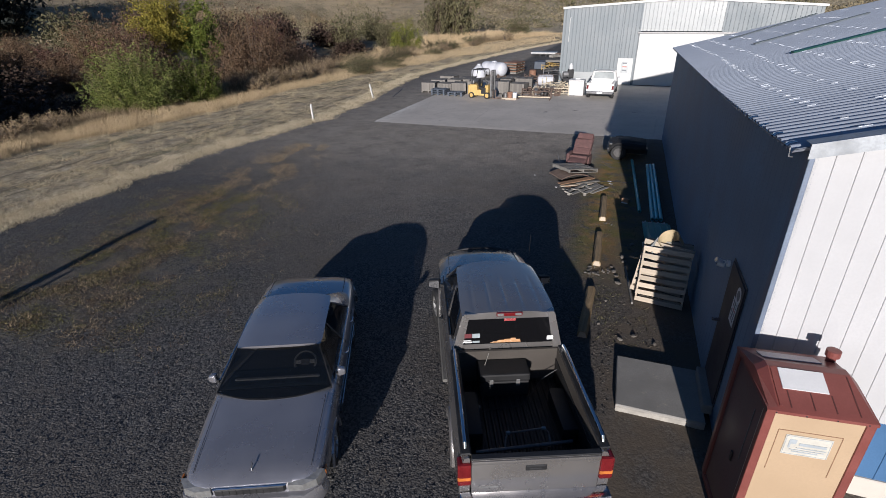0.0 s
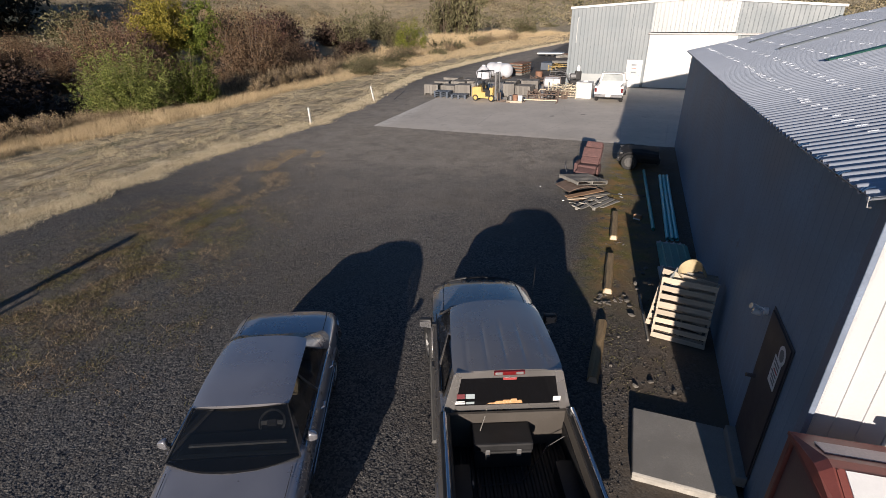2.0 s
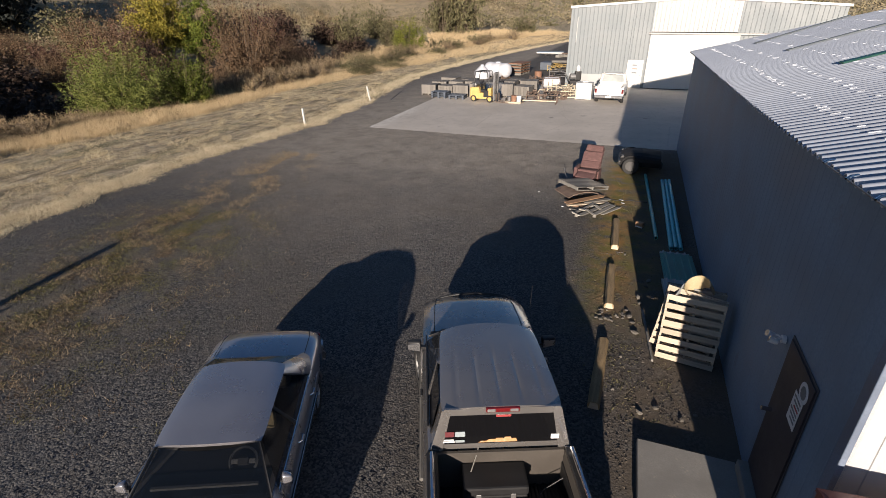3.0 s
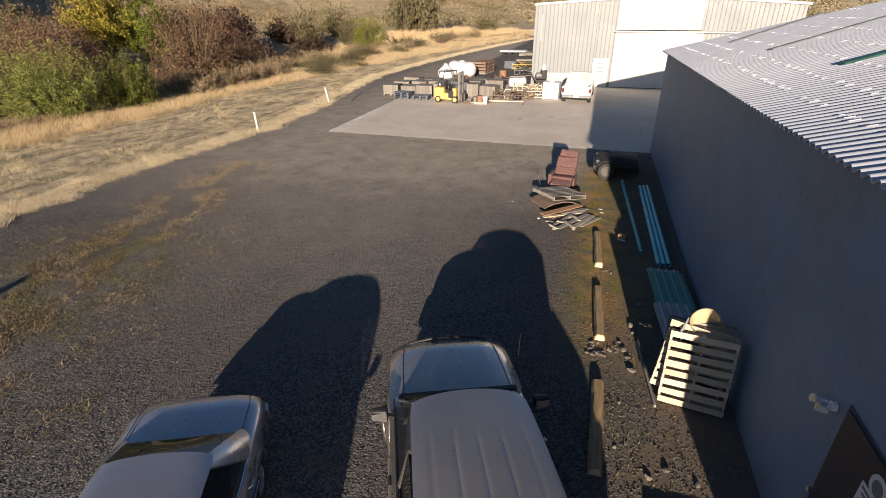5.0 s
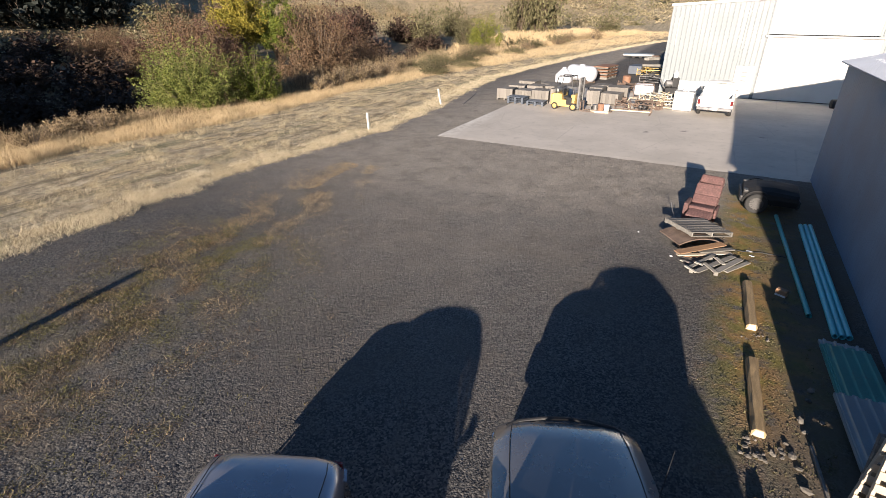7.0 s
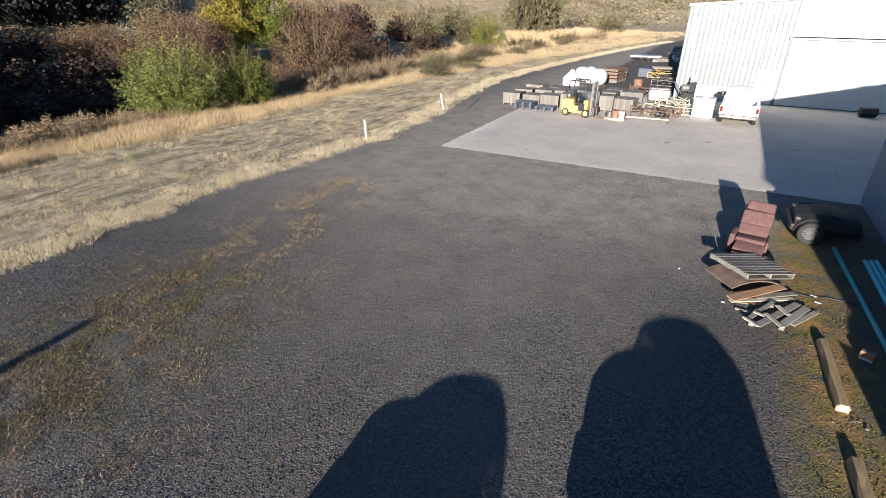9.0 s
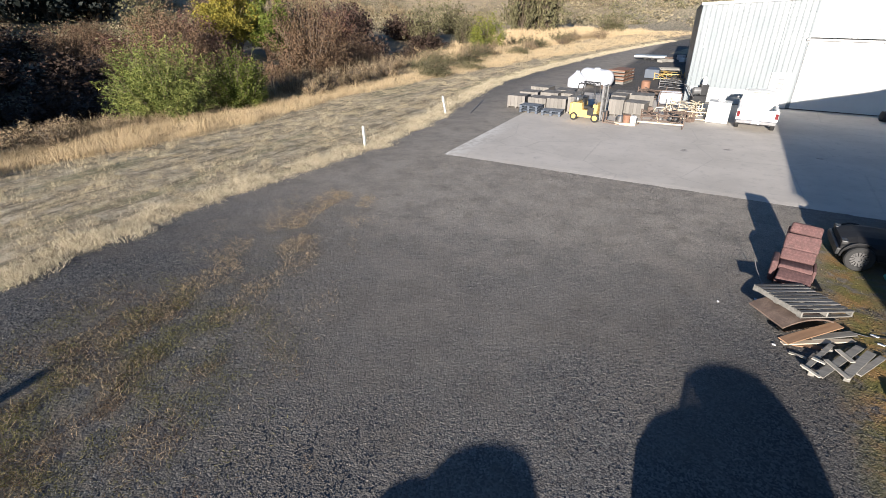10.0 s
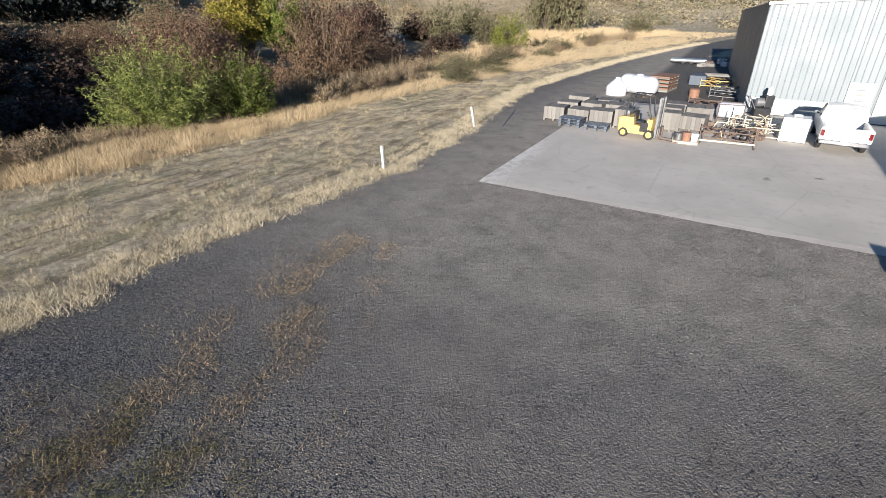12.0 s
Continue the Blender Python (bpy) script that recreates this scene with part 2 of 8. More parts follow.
    edge = math_node(t, "ADD", mask("edge"), math_node(t, "MULTIPLY", math_node(t, "SUBTRACT", noise_at(t, pos, 1.1, 8, 0.75), 0.5), 2.6))
    grassy = ramp(t, edge, -0.25, 0.3)
    link(t, blend(t, grassy, stone, straw), p.inputs["Base Color"])
    p.inputs["Roughness"].default_value = 0.92
    p.inputs["Specular IOR Level"].default_value = 0.25
    h = math_node(t, "ADD", math_node(t, "MULTIPLY", cells.outputs["Distance"], -0.8), math_node(t, "MULTIPLY", large.outputs["Distance"], -0.5))
    h = math_node(t, "ADD", h, math_node(t, "MULTIPLY", noise_at(t, pos, 5, 6, 0.7), 1.6))
    h = math_node(t, "MULTIPLY", h, ramp(t, mask("earth"), 0.0, 1.0, 1.0, 0.3))
    bumped(t, p, h, 0.45, 0.02)
    return m


def concrete_material():
    m, t, p = blank("concrete")
    pos = t.nodes.new("ShaderNodeNewGeometry").outputs["Position"]
    broad, mid = noise_at(t, pos, 0.3, 6, 0.65), noise_at(t, pos, 2.2, 7, 0.7)
    col = blend(t, ramp(t, broad, 0.3, 0.7), (0.47, 0.43, 0.375), (0.58, 0.53, 0.465))
    col = blend(t, ramp(t, mid, 0.5, 0.8, 0, 0.6), col, (0.31, 0.29, 0.26))
    crack = node(t, "ShaderNodeTexVoronoi", Scale=0.24, Randomness=1.0)
    crack.feature = "DISTANCE_TO_EDGE"
    link(t, pos, crack.inputs["Vector"])
    col = blend(t, ramp(t, math_node(t, "ADD", crack.outputs["Distance"], math_node(t, "MULTIPLY", mid, 0.05)), 0.024, 0.034, 0.22, 0.0), col, (0.2, 0.19, 0.17))
    axes = t.nodes.new("ShaderNodeSeparateXYZ")
    link(t, pos, axes.inputs[0])
    worn = math_node(t, "MULTIPLY", ramp(t, axes.outputs["X"], -11.9, -10.7, 1, 0), ramp(t, axes.outputs["Y"], 33, 36.5, 1, 0))
    col = blend(t, math_node(t, "MULTIPLY", worn, ramp(t, noise_at(t, pos, 2.6, 7, 0.75), 0.42, 0.56)), col, (0.66, 0.63, 0.57))
    stain = noise_at(t, pos, 0.9, 3, 0.5)
    col = blend(t, ramp(t, stain, 0.68, 0.78, 0, 0.7), col, (0.10, 0.095, 0.09))
    link(t, col, p.inputs["Base Color"])
    p.inputs["Roughness"].default_value = 0.85
    bumped(t, p, noise_at(t, pos, 45, 4), 0.3, 0.006)
    return m


def glass_material(name, tint=(0.010, 0.012, 0.015), alpha=0.72, ior=1.4):
    """Dark window glass: a glossy sheet with a see-through share."""
    m, t, p = blank(name)
    p.inputs["Base Color"].default_value = (*tint, 1)
    p.inputs["Roughness"].default_value = 0.04
    p.inputs["Alpha"].default_value = alpha
    p.inputs["IOR"].default_value = ior
    return m


def leaf_material(name, dark, light, extra, amount=0.2):
    m, t, p = blank(name)
    geo = t.nodes.new("ShaderNodeNewGeometry")
    rnd = geo.outputs["Random Per Island"]
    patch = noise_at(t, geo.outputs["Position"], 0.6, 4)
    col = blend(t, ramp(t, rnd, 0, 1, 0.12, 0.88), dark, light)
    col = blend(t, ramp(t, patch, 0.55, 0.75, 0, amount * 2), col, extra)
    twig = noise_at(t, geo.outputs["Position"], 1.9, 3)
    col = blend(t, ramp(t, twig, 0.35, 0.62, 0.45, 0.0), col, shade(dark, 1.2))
    info = t.nodes.new("ShaderNodeObjectInfo").outputs["Random"]
    hsv = t.nodes.new("ShaderNodeHueSaturation")
    link(t, ramp(t, info, 0, 1, 0.75, 1.25), hsv.inputs["Value"])
    link(t, col, hsv.inputs["Color"])
    link(t, hsv.outputs[0], p.inputs["Base Color"])
    p.inputs["Roughness"].default_value = 0.65
    p.inputs["Specular IOR Level"].default_value = 0.2
    tr = t.nodes.new("ShaderNodeBsdfTranslucent")
    link(t, hsv.outputs[0], tr.inputs[0])
    mix = t.nodes.new("ShaderNodeMixShader")
    mix.inputs[0].default_value = 0.25
    link(t, p.outputs[0], mix.inputs[1])
    link(t, tr.outputs[0], mix.inputs[2])
    link(t, mix.outputs[0], t.nodes["Material Output"].inputs[0])
    return m


GROUND, CONCRETE = ground_material(), concrete_material()
NAVY = surf("navy_sheet_metal", (0.165, 0.24, 0.33), 0.62, 0.0, wear=(0.15, 0.165, 0.20), wear_amount=0.2, big=0.7, fine=25, bump=0.05)
NAVY_TRIM = surf("navy_trim", (0.15, 0.185, 0.25), 0.5, big=2, bump=0.05)
WHITE_SIDING = surf("white_sheet_metal", (0.45, 0.45, 0.455), 0.45, big=0.6, fine=30, var=0.05, bump=0.04, wear=(0.44, 0.43, 0.415), wear_amount=0.1)
BLUE_SIDING = surf("blue_sheet_metal", (0.055, 0.13, 0.26), 0.5, big=1, var=0.1, bump=0.04)
BARN_SIDING = surf("pale_grey_green_sheet_metal", (0.165, 0.188, 0.20), 0.5, big=0.8, fine=30, var=0.07, bump=0.04, wear=(0.14, 0.15, 0.145), wear_amount=0.15)
PALE_PANEL = surf("pale_translucent_panel", (0.315, 0.33, 0.33), 0.4, big=0.8, var=0.06, bump=0.04)
WHITE_PAINT = surf("white_paint", (0.53, 0.53, 0.515), 0.5, big=1.2, var=0.05, bump=0.08)
ROOF_METAL = surf("galvanised_roof_sheet", (0.41, 0.45, 0.52), 0.45, 0.25, wear=(0.52, 0.55, 0.60), wear_amount=0.2, big=0.9, fine=18, var=0.06, bump=0.06, stretch=(0.4, 3, 1))
ROOF_TRIM = surf("zinc_trim", (0.34, 0.36, 0.38), 0.45, 0.4, wear=(0.26, 0.27, 0.27), wear_amount=0.5, big=3, bump=0.1)
DARK_GREEN = surf("dark_green_metal", (0.02, 0.075, 0.06), 0.4, big=2, bump=0.05)
GREY_STEEL = surf("grey_steel", (0.22, 0.22, 0.22), 0.5, 0.6, wear=(0.18, 0.10, 0.06), wear_amount=0.4, big=5)
BLACK_PLASTIC = surf("black_plastic", (0.018, 0.018, 0.019), 0.5, big=4, bump=0.15)
RUBBER = surf("tyre_rubber", (0.022, 0.022, 0.022), 0.8, big=6, var=0.3, bump=0.3)
CHROME = surf("chrome", (0.72, 0.72, 0.73), 0.12, 1.0, big=5, var=0.05, bump=0.0)
ALLOY = surf("alloy_rim", (0.50, 0.50, 0.51), 0.35, 0.8, big=8, var=0.12, bump=0.1)
SILVER_PAINT = surf("silver_blue_car_paint", (0.385, 0.38, 0.405), 0.3, 0.7, big=1.3, fine=400, var=0.05, bump=0.0, coat=0.9)
PEWTER_PAINT = surf("pewter_truck_paint", (0.30, 0.285, 0.275), 0.28, 0.68, big=1.3, fine=400, var=0.05, bump=0.0, coat=0.9)
WHITE_CAR = surf("white_truck_paint", (0.72, 0.71, 0.68), 0.4, 0.0, big=1.5, var=0.05, bump=0.0, coat=0.3, wear=(0.5, 0.46, 0.4), wear_amount=0.1)
GLASS = glass_material("window_glass", alpha=0.42)
SCREEN_GLASS = glass_material("windscreen_glass", (0.004, 0.006, 0.010), 0.52, 1.25)
# the olive reflection in the sedan's rear window is painted as glass colour
OLIVE_REFLECTION = glass_material("olive_reflection_glass", (0.075, 0.072, 0.036), 0.86, 1.22)
DARK_GLASS = glass_material("tinted_rear_glass", (0.006, 0.006, 0.007), 0.93, 1.3)
RED_LENS = surf("red_lens", (0.13, 0.010, 0.012), 0.15, big=8, var=0.2, bump=0.1, coat=0.5)
AMBER_LENS = surf("amber_lens", (0.48, 0.15, 0.03), 0.15, big=8, var=0.2, bump=0.1, coat=0.5)
CLEAR_LENS = surf("clear_lens", (0.36, 0.36, 0.35), 0.12, 0.5, big=20, var=0.25, bump=0.2, coat=0.8)
INTERIOR = surf("grey_upholstery", (0.085, 0.085, 0.088), 0.8, big=5, bump=0.3)
DASH_BLUE = surf("blue_grey_dash", (0.035, 0.05, 0.062), 0.6, big=4, bump=0.15)
PALE_TRIM = surf("pale_grey_trim", (0.30, 0.30, 0.29), 0.6, big=6, bump=0.1)
BEIGE_CLOTH = surf("beige_upholstery", (0.38, 0.31, 0.2), 0.8, big=5, bump=0.3)
BEDLINER = surf("black_bed_liner", (0.009, 0.009, 0.010), 0.55, big=3, bump=0.3, wear=(0.022, 0.02, 0.019), wear_amount=0.3)
# sun glare on the door mirrors is put into this pale grey
GLARE_MIRROR = surf("glare_mirror_glass", (0.24, 0.24, 0.25), 0.3, 0.7, big=6, var=0.1, bump=0.0)
RUBBER_STEP = surf("ribbed_step_rubber", (0.12, 0.115, 0.105), 0.7, big=4, bump=0.3)
# dark brown bed walls, paler than the liner over their lower part
BROWN_BED = surf("brown_bed_paint", (0.055, 0.047, 0.039), 0.7, big=2, var=0.15, bump=0.1, wear=(0.08, 0.07, 0.06), wear_amount=0.3)
MAROON = surf("maroon_plastic", (0.185, 0.055, 0.045), 0.45, big=2, var=0.12, bump=0.1)
TAN_PLASTIC = surf("tan_plastic", (0.43, 0.315, 0.20), 0.5, big=1.2, var=0.06, bump=0.08)
WHITE_PLASTIC = surf("white_plastic", (0.66, 0.66, 0.66), 0.45, big=3, var=0.05, bump=0.05)
FRESH_WOOD = surf("pale_pallet_wood", (0.46, 0.39, 0.30), 0.75, big=2, fine=30, var=0.15, bump=0.35, by_object=0.15, stretch=(0.6, 6, 6))
GREY_WOOD = surf("weathered_grey_wood", (0.20, 0.19, 0.17), 0.85, big=2, fine=30, var=0.25, bump=0.4, by_object=0.25, stretch=(0.6, 6, 6))
CRATE_WOOD = surf("weathered_crate_wood", (0.175, 0.162, 0.145), 0.85, big=2, fine=30, var=0.18, bump=0.4, by_object=0.16, stretch=(6, 6, 0.6))
BROWN_WOOD = surf("brown_board", (0.265, 0.16, 0.092), 0.8, big=2, fine=30, var=0.2, bump=0.3, by_object=0.2, stretch=(0.6, 6, 6))
LOG_WOOD = surf("weathered_timber", (0.30, 0.215, 0.115), 0.85, big=2.5, fine=25, var=0.28, bump=0.5, stretch=(6, 0.6, 6), wear=(0.10, 0.10, 0.05), wear_amount=0.3)
RUSTY = surf("rusty_steel", (0.165, 0.12, 0.095), 0.85, 0.2, big=4, var=0.3, bump=0.35, wear=(0.10, 0.06, 0.045), wear_amount=0.5)
TEAL_PIPE = surf("teal_plastic_pipe", (0.06, 0.40, 0.385), 0.4, big=2, var=0.12, bump=0.05)
PALE_TEAL = surf("pale_teal_plastic_pipe", (0.13, 0.58, 0.62), 0.4, big=2, var=0.12, bump=0.05)
GREEN_SHEET = surf("green_sheet_metal", (0.08, 0.29, 0.255), 0.45, big=1, var=0.12, bump=0.05, wear=(0.10, 0.2, 0.18), wear_amount=0.3)
GREY_SHEET = surf("grey_sheet_metal", (0.33, 0.38, 0.40), 0.45, 0.3, big=1, var=0.1, bump=0.05)
CARD = surf("cardboard_tan", (0.44, 0.355, 0.215), 0.7, big=3, var=0.12, bump=0.1)
def tufted_material():
    m = surf("worn_red_velour", (0.128, 0.07, 0.066), 0.9, big=9, fine=90, var=0.3, bump=0.5, depth=0.006, wear=(0.20, 0.11, 0.10), wear_amount=0.4)
    t = m.node_tree
    p = t.nodes["Principled BSDF"]
    turn = t.nodes.new("ShaderNodeMapping")
    turn.inputs["Rotation"].default_value = (0.0, 0.0, radians(45))
    link(t, t.nodes.new("ShaderNodeTexCoord").outputs["Object"], turn.inputs["Vector"])
    check = node(t, "ShaderNodeTexChecker", Scale=17.0)
    link(t, turn.outputs[0], check.inputs["Vector"])
    old = p.inputs["Base Color"].links[0].from_socket
    link(t, blend(t, math_node(t, "MULTIPLY", check.outputs["Fac"], 0.45), old, (0.075, 0.035, 0.034)), p.inputs["Base Color"])
    return m


SEAT_RED = tufted_material()
FORK_YELLOW = surf("yellow_machine_paint", (0.52, 0.36, 0.12), 0.5, big=3, var=0.12, bump=0.05, wear=(0.4, 0.25, 0.08), wear_amount=0.25)
TANK_WHITE = surf("white_tank_plastic", (0.52, 0.53, 0.56), 0.4, big=1, var=0.05, bump=0.05)
ORANGE_RUST = surf("orange_primer", (0.235, 0.125, 0.078), 0.75, big=3, var=0.2, bump=0.2)
SLATE_BLUE = surf("slate_blue_plastic", (0.075, 0.09, 0.115), 0.6, big=3, var=0.2, bump=0.1)
STONE = surf("grey_field_stone", (0.14, 0.127, 0.11), 0.9, big=6, var=0.3, bump=0.5, by_object=0.3)
BARK = surf("bark", (0.12, 0.09, 0.065), 0.9, big=5, var=0.3, bump=0.6)
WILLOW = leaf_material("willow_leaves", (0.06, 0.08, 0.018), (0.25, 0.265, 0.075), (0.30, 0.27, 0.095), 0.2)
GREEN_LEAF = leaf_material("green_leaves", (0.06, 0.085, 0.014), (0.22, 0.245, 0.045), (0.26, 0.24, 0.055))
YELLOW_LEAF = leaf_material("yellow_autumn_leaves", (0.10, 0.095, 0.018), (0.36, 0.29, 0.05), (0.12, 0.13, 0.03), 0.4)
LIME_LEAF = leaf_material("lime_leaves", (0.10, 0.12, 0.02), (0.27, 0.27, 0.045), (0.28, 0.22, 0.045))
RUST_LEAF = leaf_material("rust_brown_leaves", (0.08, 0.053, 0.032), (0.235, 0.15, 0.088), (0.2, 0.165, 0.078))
# the hollow's deep shade is put into these dark leaf colours
THICKET_LEAF = leaf_material("shaded_thicket_leaves", (0.036, 0.025, 0.019), (0.105, 0.068, 0.05), (0.07, 0.062, 0.034))
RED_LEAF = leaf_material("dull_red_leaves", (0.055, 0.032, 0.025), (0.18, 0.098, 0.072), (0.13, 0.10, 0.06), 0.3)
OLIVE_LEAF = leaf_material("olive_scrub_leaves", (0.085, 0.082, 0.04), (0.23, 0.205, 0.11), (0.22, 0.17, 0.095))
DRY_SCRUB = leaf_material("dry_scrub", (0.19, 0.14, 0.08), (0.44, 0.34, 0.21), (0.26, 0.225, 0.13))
# near-black leaves: the shade on the far trees is put into their colour
SHADE_LEAF = leaf_material("shaded_grey_green_leaves", (0.012, 0.016, 0.014), (0.042, 0.048, 0.042), (0.03, 0.034, 0.03))
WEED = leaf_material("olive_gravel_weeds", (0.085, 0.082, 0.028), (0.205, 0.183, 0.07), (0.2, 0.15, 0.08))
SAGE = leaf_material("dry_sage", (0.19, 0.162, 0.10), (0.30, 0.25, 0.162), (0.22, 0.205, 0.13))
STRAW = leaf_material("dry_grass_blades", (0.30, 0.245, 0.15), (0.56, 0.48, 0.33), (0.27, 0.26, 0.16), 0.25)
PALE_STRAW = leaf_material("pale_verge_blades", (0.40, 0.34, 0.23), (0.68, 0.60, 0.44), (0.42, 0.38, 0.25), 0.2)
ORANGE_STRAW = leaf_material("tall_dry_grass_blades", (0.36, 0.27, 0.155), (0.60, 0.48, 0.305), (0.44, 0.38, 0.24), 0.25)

# ---- ground ----
def margin(y):
    """Where gravel meets grass: x of the edge at y."""
    return float(margins(y))


def margins(y):
    return (np.interp(y, (-60, 0, 12, 20, 24, 28, 34, 42, 50, 58, 73, 93, 119, 135, 300), (-16.6, -15.9, -15.7, -16.1, -15.5, -15.2, -15.6, -17.0, -17.9, -17.6, -16.2, -13.4, -8.3, -5.0, 26)))


def height(x, y):
    u = margin(y) - x
    z = 0.0
    if u > 0:
        z = float(np.interp(u, (0, 3, 9, 13, 17, 24, 34, 46, 60, 100, 112, 180, 320, 900), (0, 0.03, -0.1, -0.25, -0.8, -3.2, -3.4, -1.0, -0.6, -0.4, 0.2, 17, 60, 110)))
        if z < 0:
            z *= 1 - min(1.0, max(0.0, (y - 88) / 35))
        z += min(1.0, u / 14) * 0.35 * noise.noise(Vector((x * 0.09, y * 0.09, 0.0))) + min(1.0, u / 60) * 1.2 * noise.noise(Vector((x * 0.03, y * 0.03, 4.0)))
    far = max(0.0, y - 170)
    z += 0.13 * far * min(1.0, far / 60)
    return z


def spaced(stops):
    out = []
    for (a, step), (b, _) in zip(stops, stops[1:]):
        out += list(np.arange(a, b - step * 0.3, step))
    return out + [stops[-1][0]]


def build_ground():
    xs = spaced([(-1500, 300), (-600, 60), (-300, 20), (-140, 5), (-60, 1.6), (-20, 0.8), (-8, 0.9), (10, 5), (60, 30), (300, 300), (1500, 1)])
    ys = spaced([(-600, 150), (-60, 20), (-20, 3), (-2, 0.9), (32, 1.6), (70, 4), (160, 15), (400, 100), (1500, 1)])
    bm = bmesh.new()
    grid = [[bm.verts.new((x, y, height(x, y))) for x in xs] for y in ys]
    for a, b in zip(grid, grid[1:]):
        for i in range(len(xs) - 1):
            bm.faces.new((a[i], a[i + 1], b[i + 1], b[i]))
    me = mesh_of(bm, GROUND, True)
    co = np.zeros(len(me.vertices) * 3, dtype=np.float32)
    me.vertices.foreach_get("co", co)
    co = co.reshape(-1, 3)
    x, y = co[:, 0], co[:, 1]
    masks = ground_masks(x, y)
    for name, values in masks.items():
        a = me.attributes.new(name, "FLOAT", "POINT")
        a.data.foreach_set("value", values.astype(np.float32))
    ob = new("ground", me)
    tagged(ob, "dark grey gravel yard running into dry straw-coloured grass", "ground", kind="structure")


def ground_masks(x, y):
    """How much dust with painted glare, weeds, moss, earth, scrub and grass lies at each place."""
    u = margins(y) - x
    right = np.clip((x - 22) / 4, -1, 1) * 3
    far_right = np.minimum(np.clip(y - 86, -3, 3), np.clip(x - margins(y) - 6.2, -3, 3))
    return {
        "edge": np.maximum(np.maximum(u, right), far_right),
        "dust_glare": np.maximum(0.5 * np.exp(-((x + 6.2) / 5.4) ** 4) * np.clip((y - 10) / 8, 0, 1), np.exp(-((x + 6.5) / 10.0) ** 6) * np.clip((y - 15.2 - 0.5 * np.clip(x + 5, 0, 6)) / 7, 0, 1)) * np.where(x < -11, 1.0, np.clip(29 - y, 0, 1)),
        "weeds": np.exp(-((x - np.interp(y, (6, 10, 13, 19, 22), (-9.6, -10.0, -10.6, -11.8, -12.2))) / np.interp(y, (10, 13, 20), (2.6, 2.4, 1.1))) ** 2) * np.clip((y - 4) / 3, 0, 1) * np.interp(y, (13, 16, 20, 23), (1.0, 0.55, 0.45, 0.0)),
        "moss": np.exp(-((x - 2.35) / 0.95) ** 4) * np.clip((y - 11.5) / 3, 0, 1) * np.clip((26.5 - y) / 2, 0, 1),
        "earth": np.clip((x - 1.7) / 0.8, 0, 1) * np.clip((27.5 - y), 0, 1) * np.clip((x < 6) * 1.0, 0, 1),
        "scrub": np.clip((u - np.interp(y, (60, 120), (12, 42))) / 8, 0, 1),
    }


build_ground()


def build_slab():
    bm = box(-11.9, 16, 28.3, 48.0, -0.12, 0.011, 0.003)
    # worn lip that dips under the gravel along an uneven line
    rows = []
    for i in range(140):
        x = -11.88 + i * 27.86 / 139
        y = 28.0 + 0.05 * noise.noise(Vector((x * 1.7, 3.0, 0.0))) + 0.04 * noise.noise(Vector((x * 7.0, 8.0, 0.0)))
        rows.append([bm.verts.new(v) for v in ((x, y - 0.12, -0.1), (x, y - 0.03, -0.003), (x, y + 0.05, 0.004), (x, 28.3, 0.0105), (x, 28.3, -0.1))])
    for a, b in zip(rows, rows[1:]):
        for k in range(4):
            bm.faces.new((a[k], b[k], b[k + 1], a[k + 1]))
    for end in (rows[0][::-1], rows[-1]):
        bm.faces.new(end)
    single("pavement", bm, CONCRETE, "worn pale grey concrete slab beside the gravel", "pavement", kind="structure")


build_slab()

# ---- workshop with the dark side wall ----
WX, WY0, WY1 = 4.2, 7.1, 28.35
PITCH = 0.25


def eave(y):
    return float(np.interp(y, (7.0, 10.0, 14.0, 28.35), (4.62, 4.51, 4.42, 4.245)))


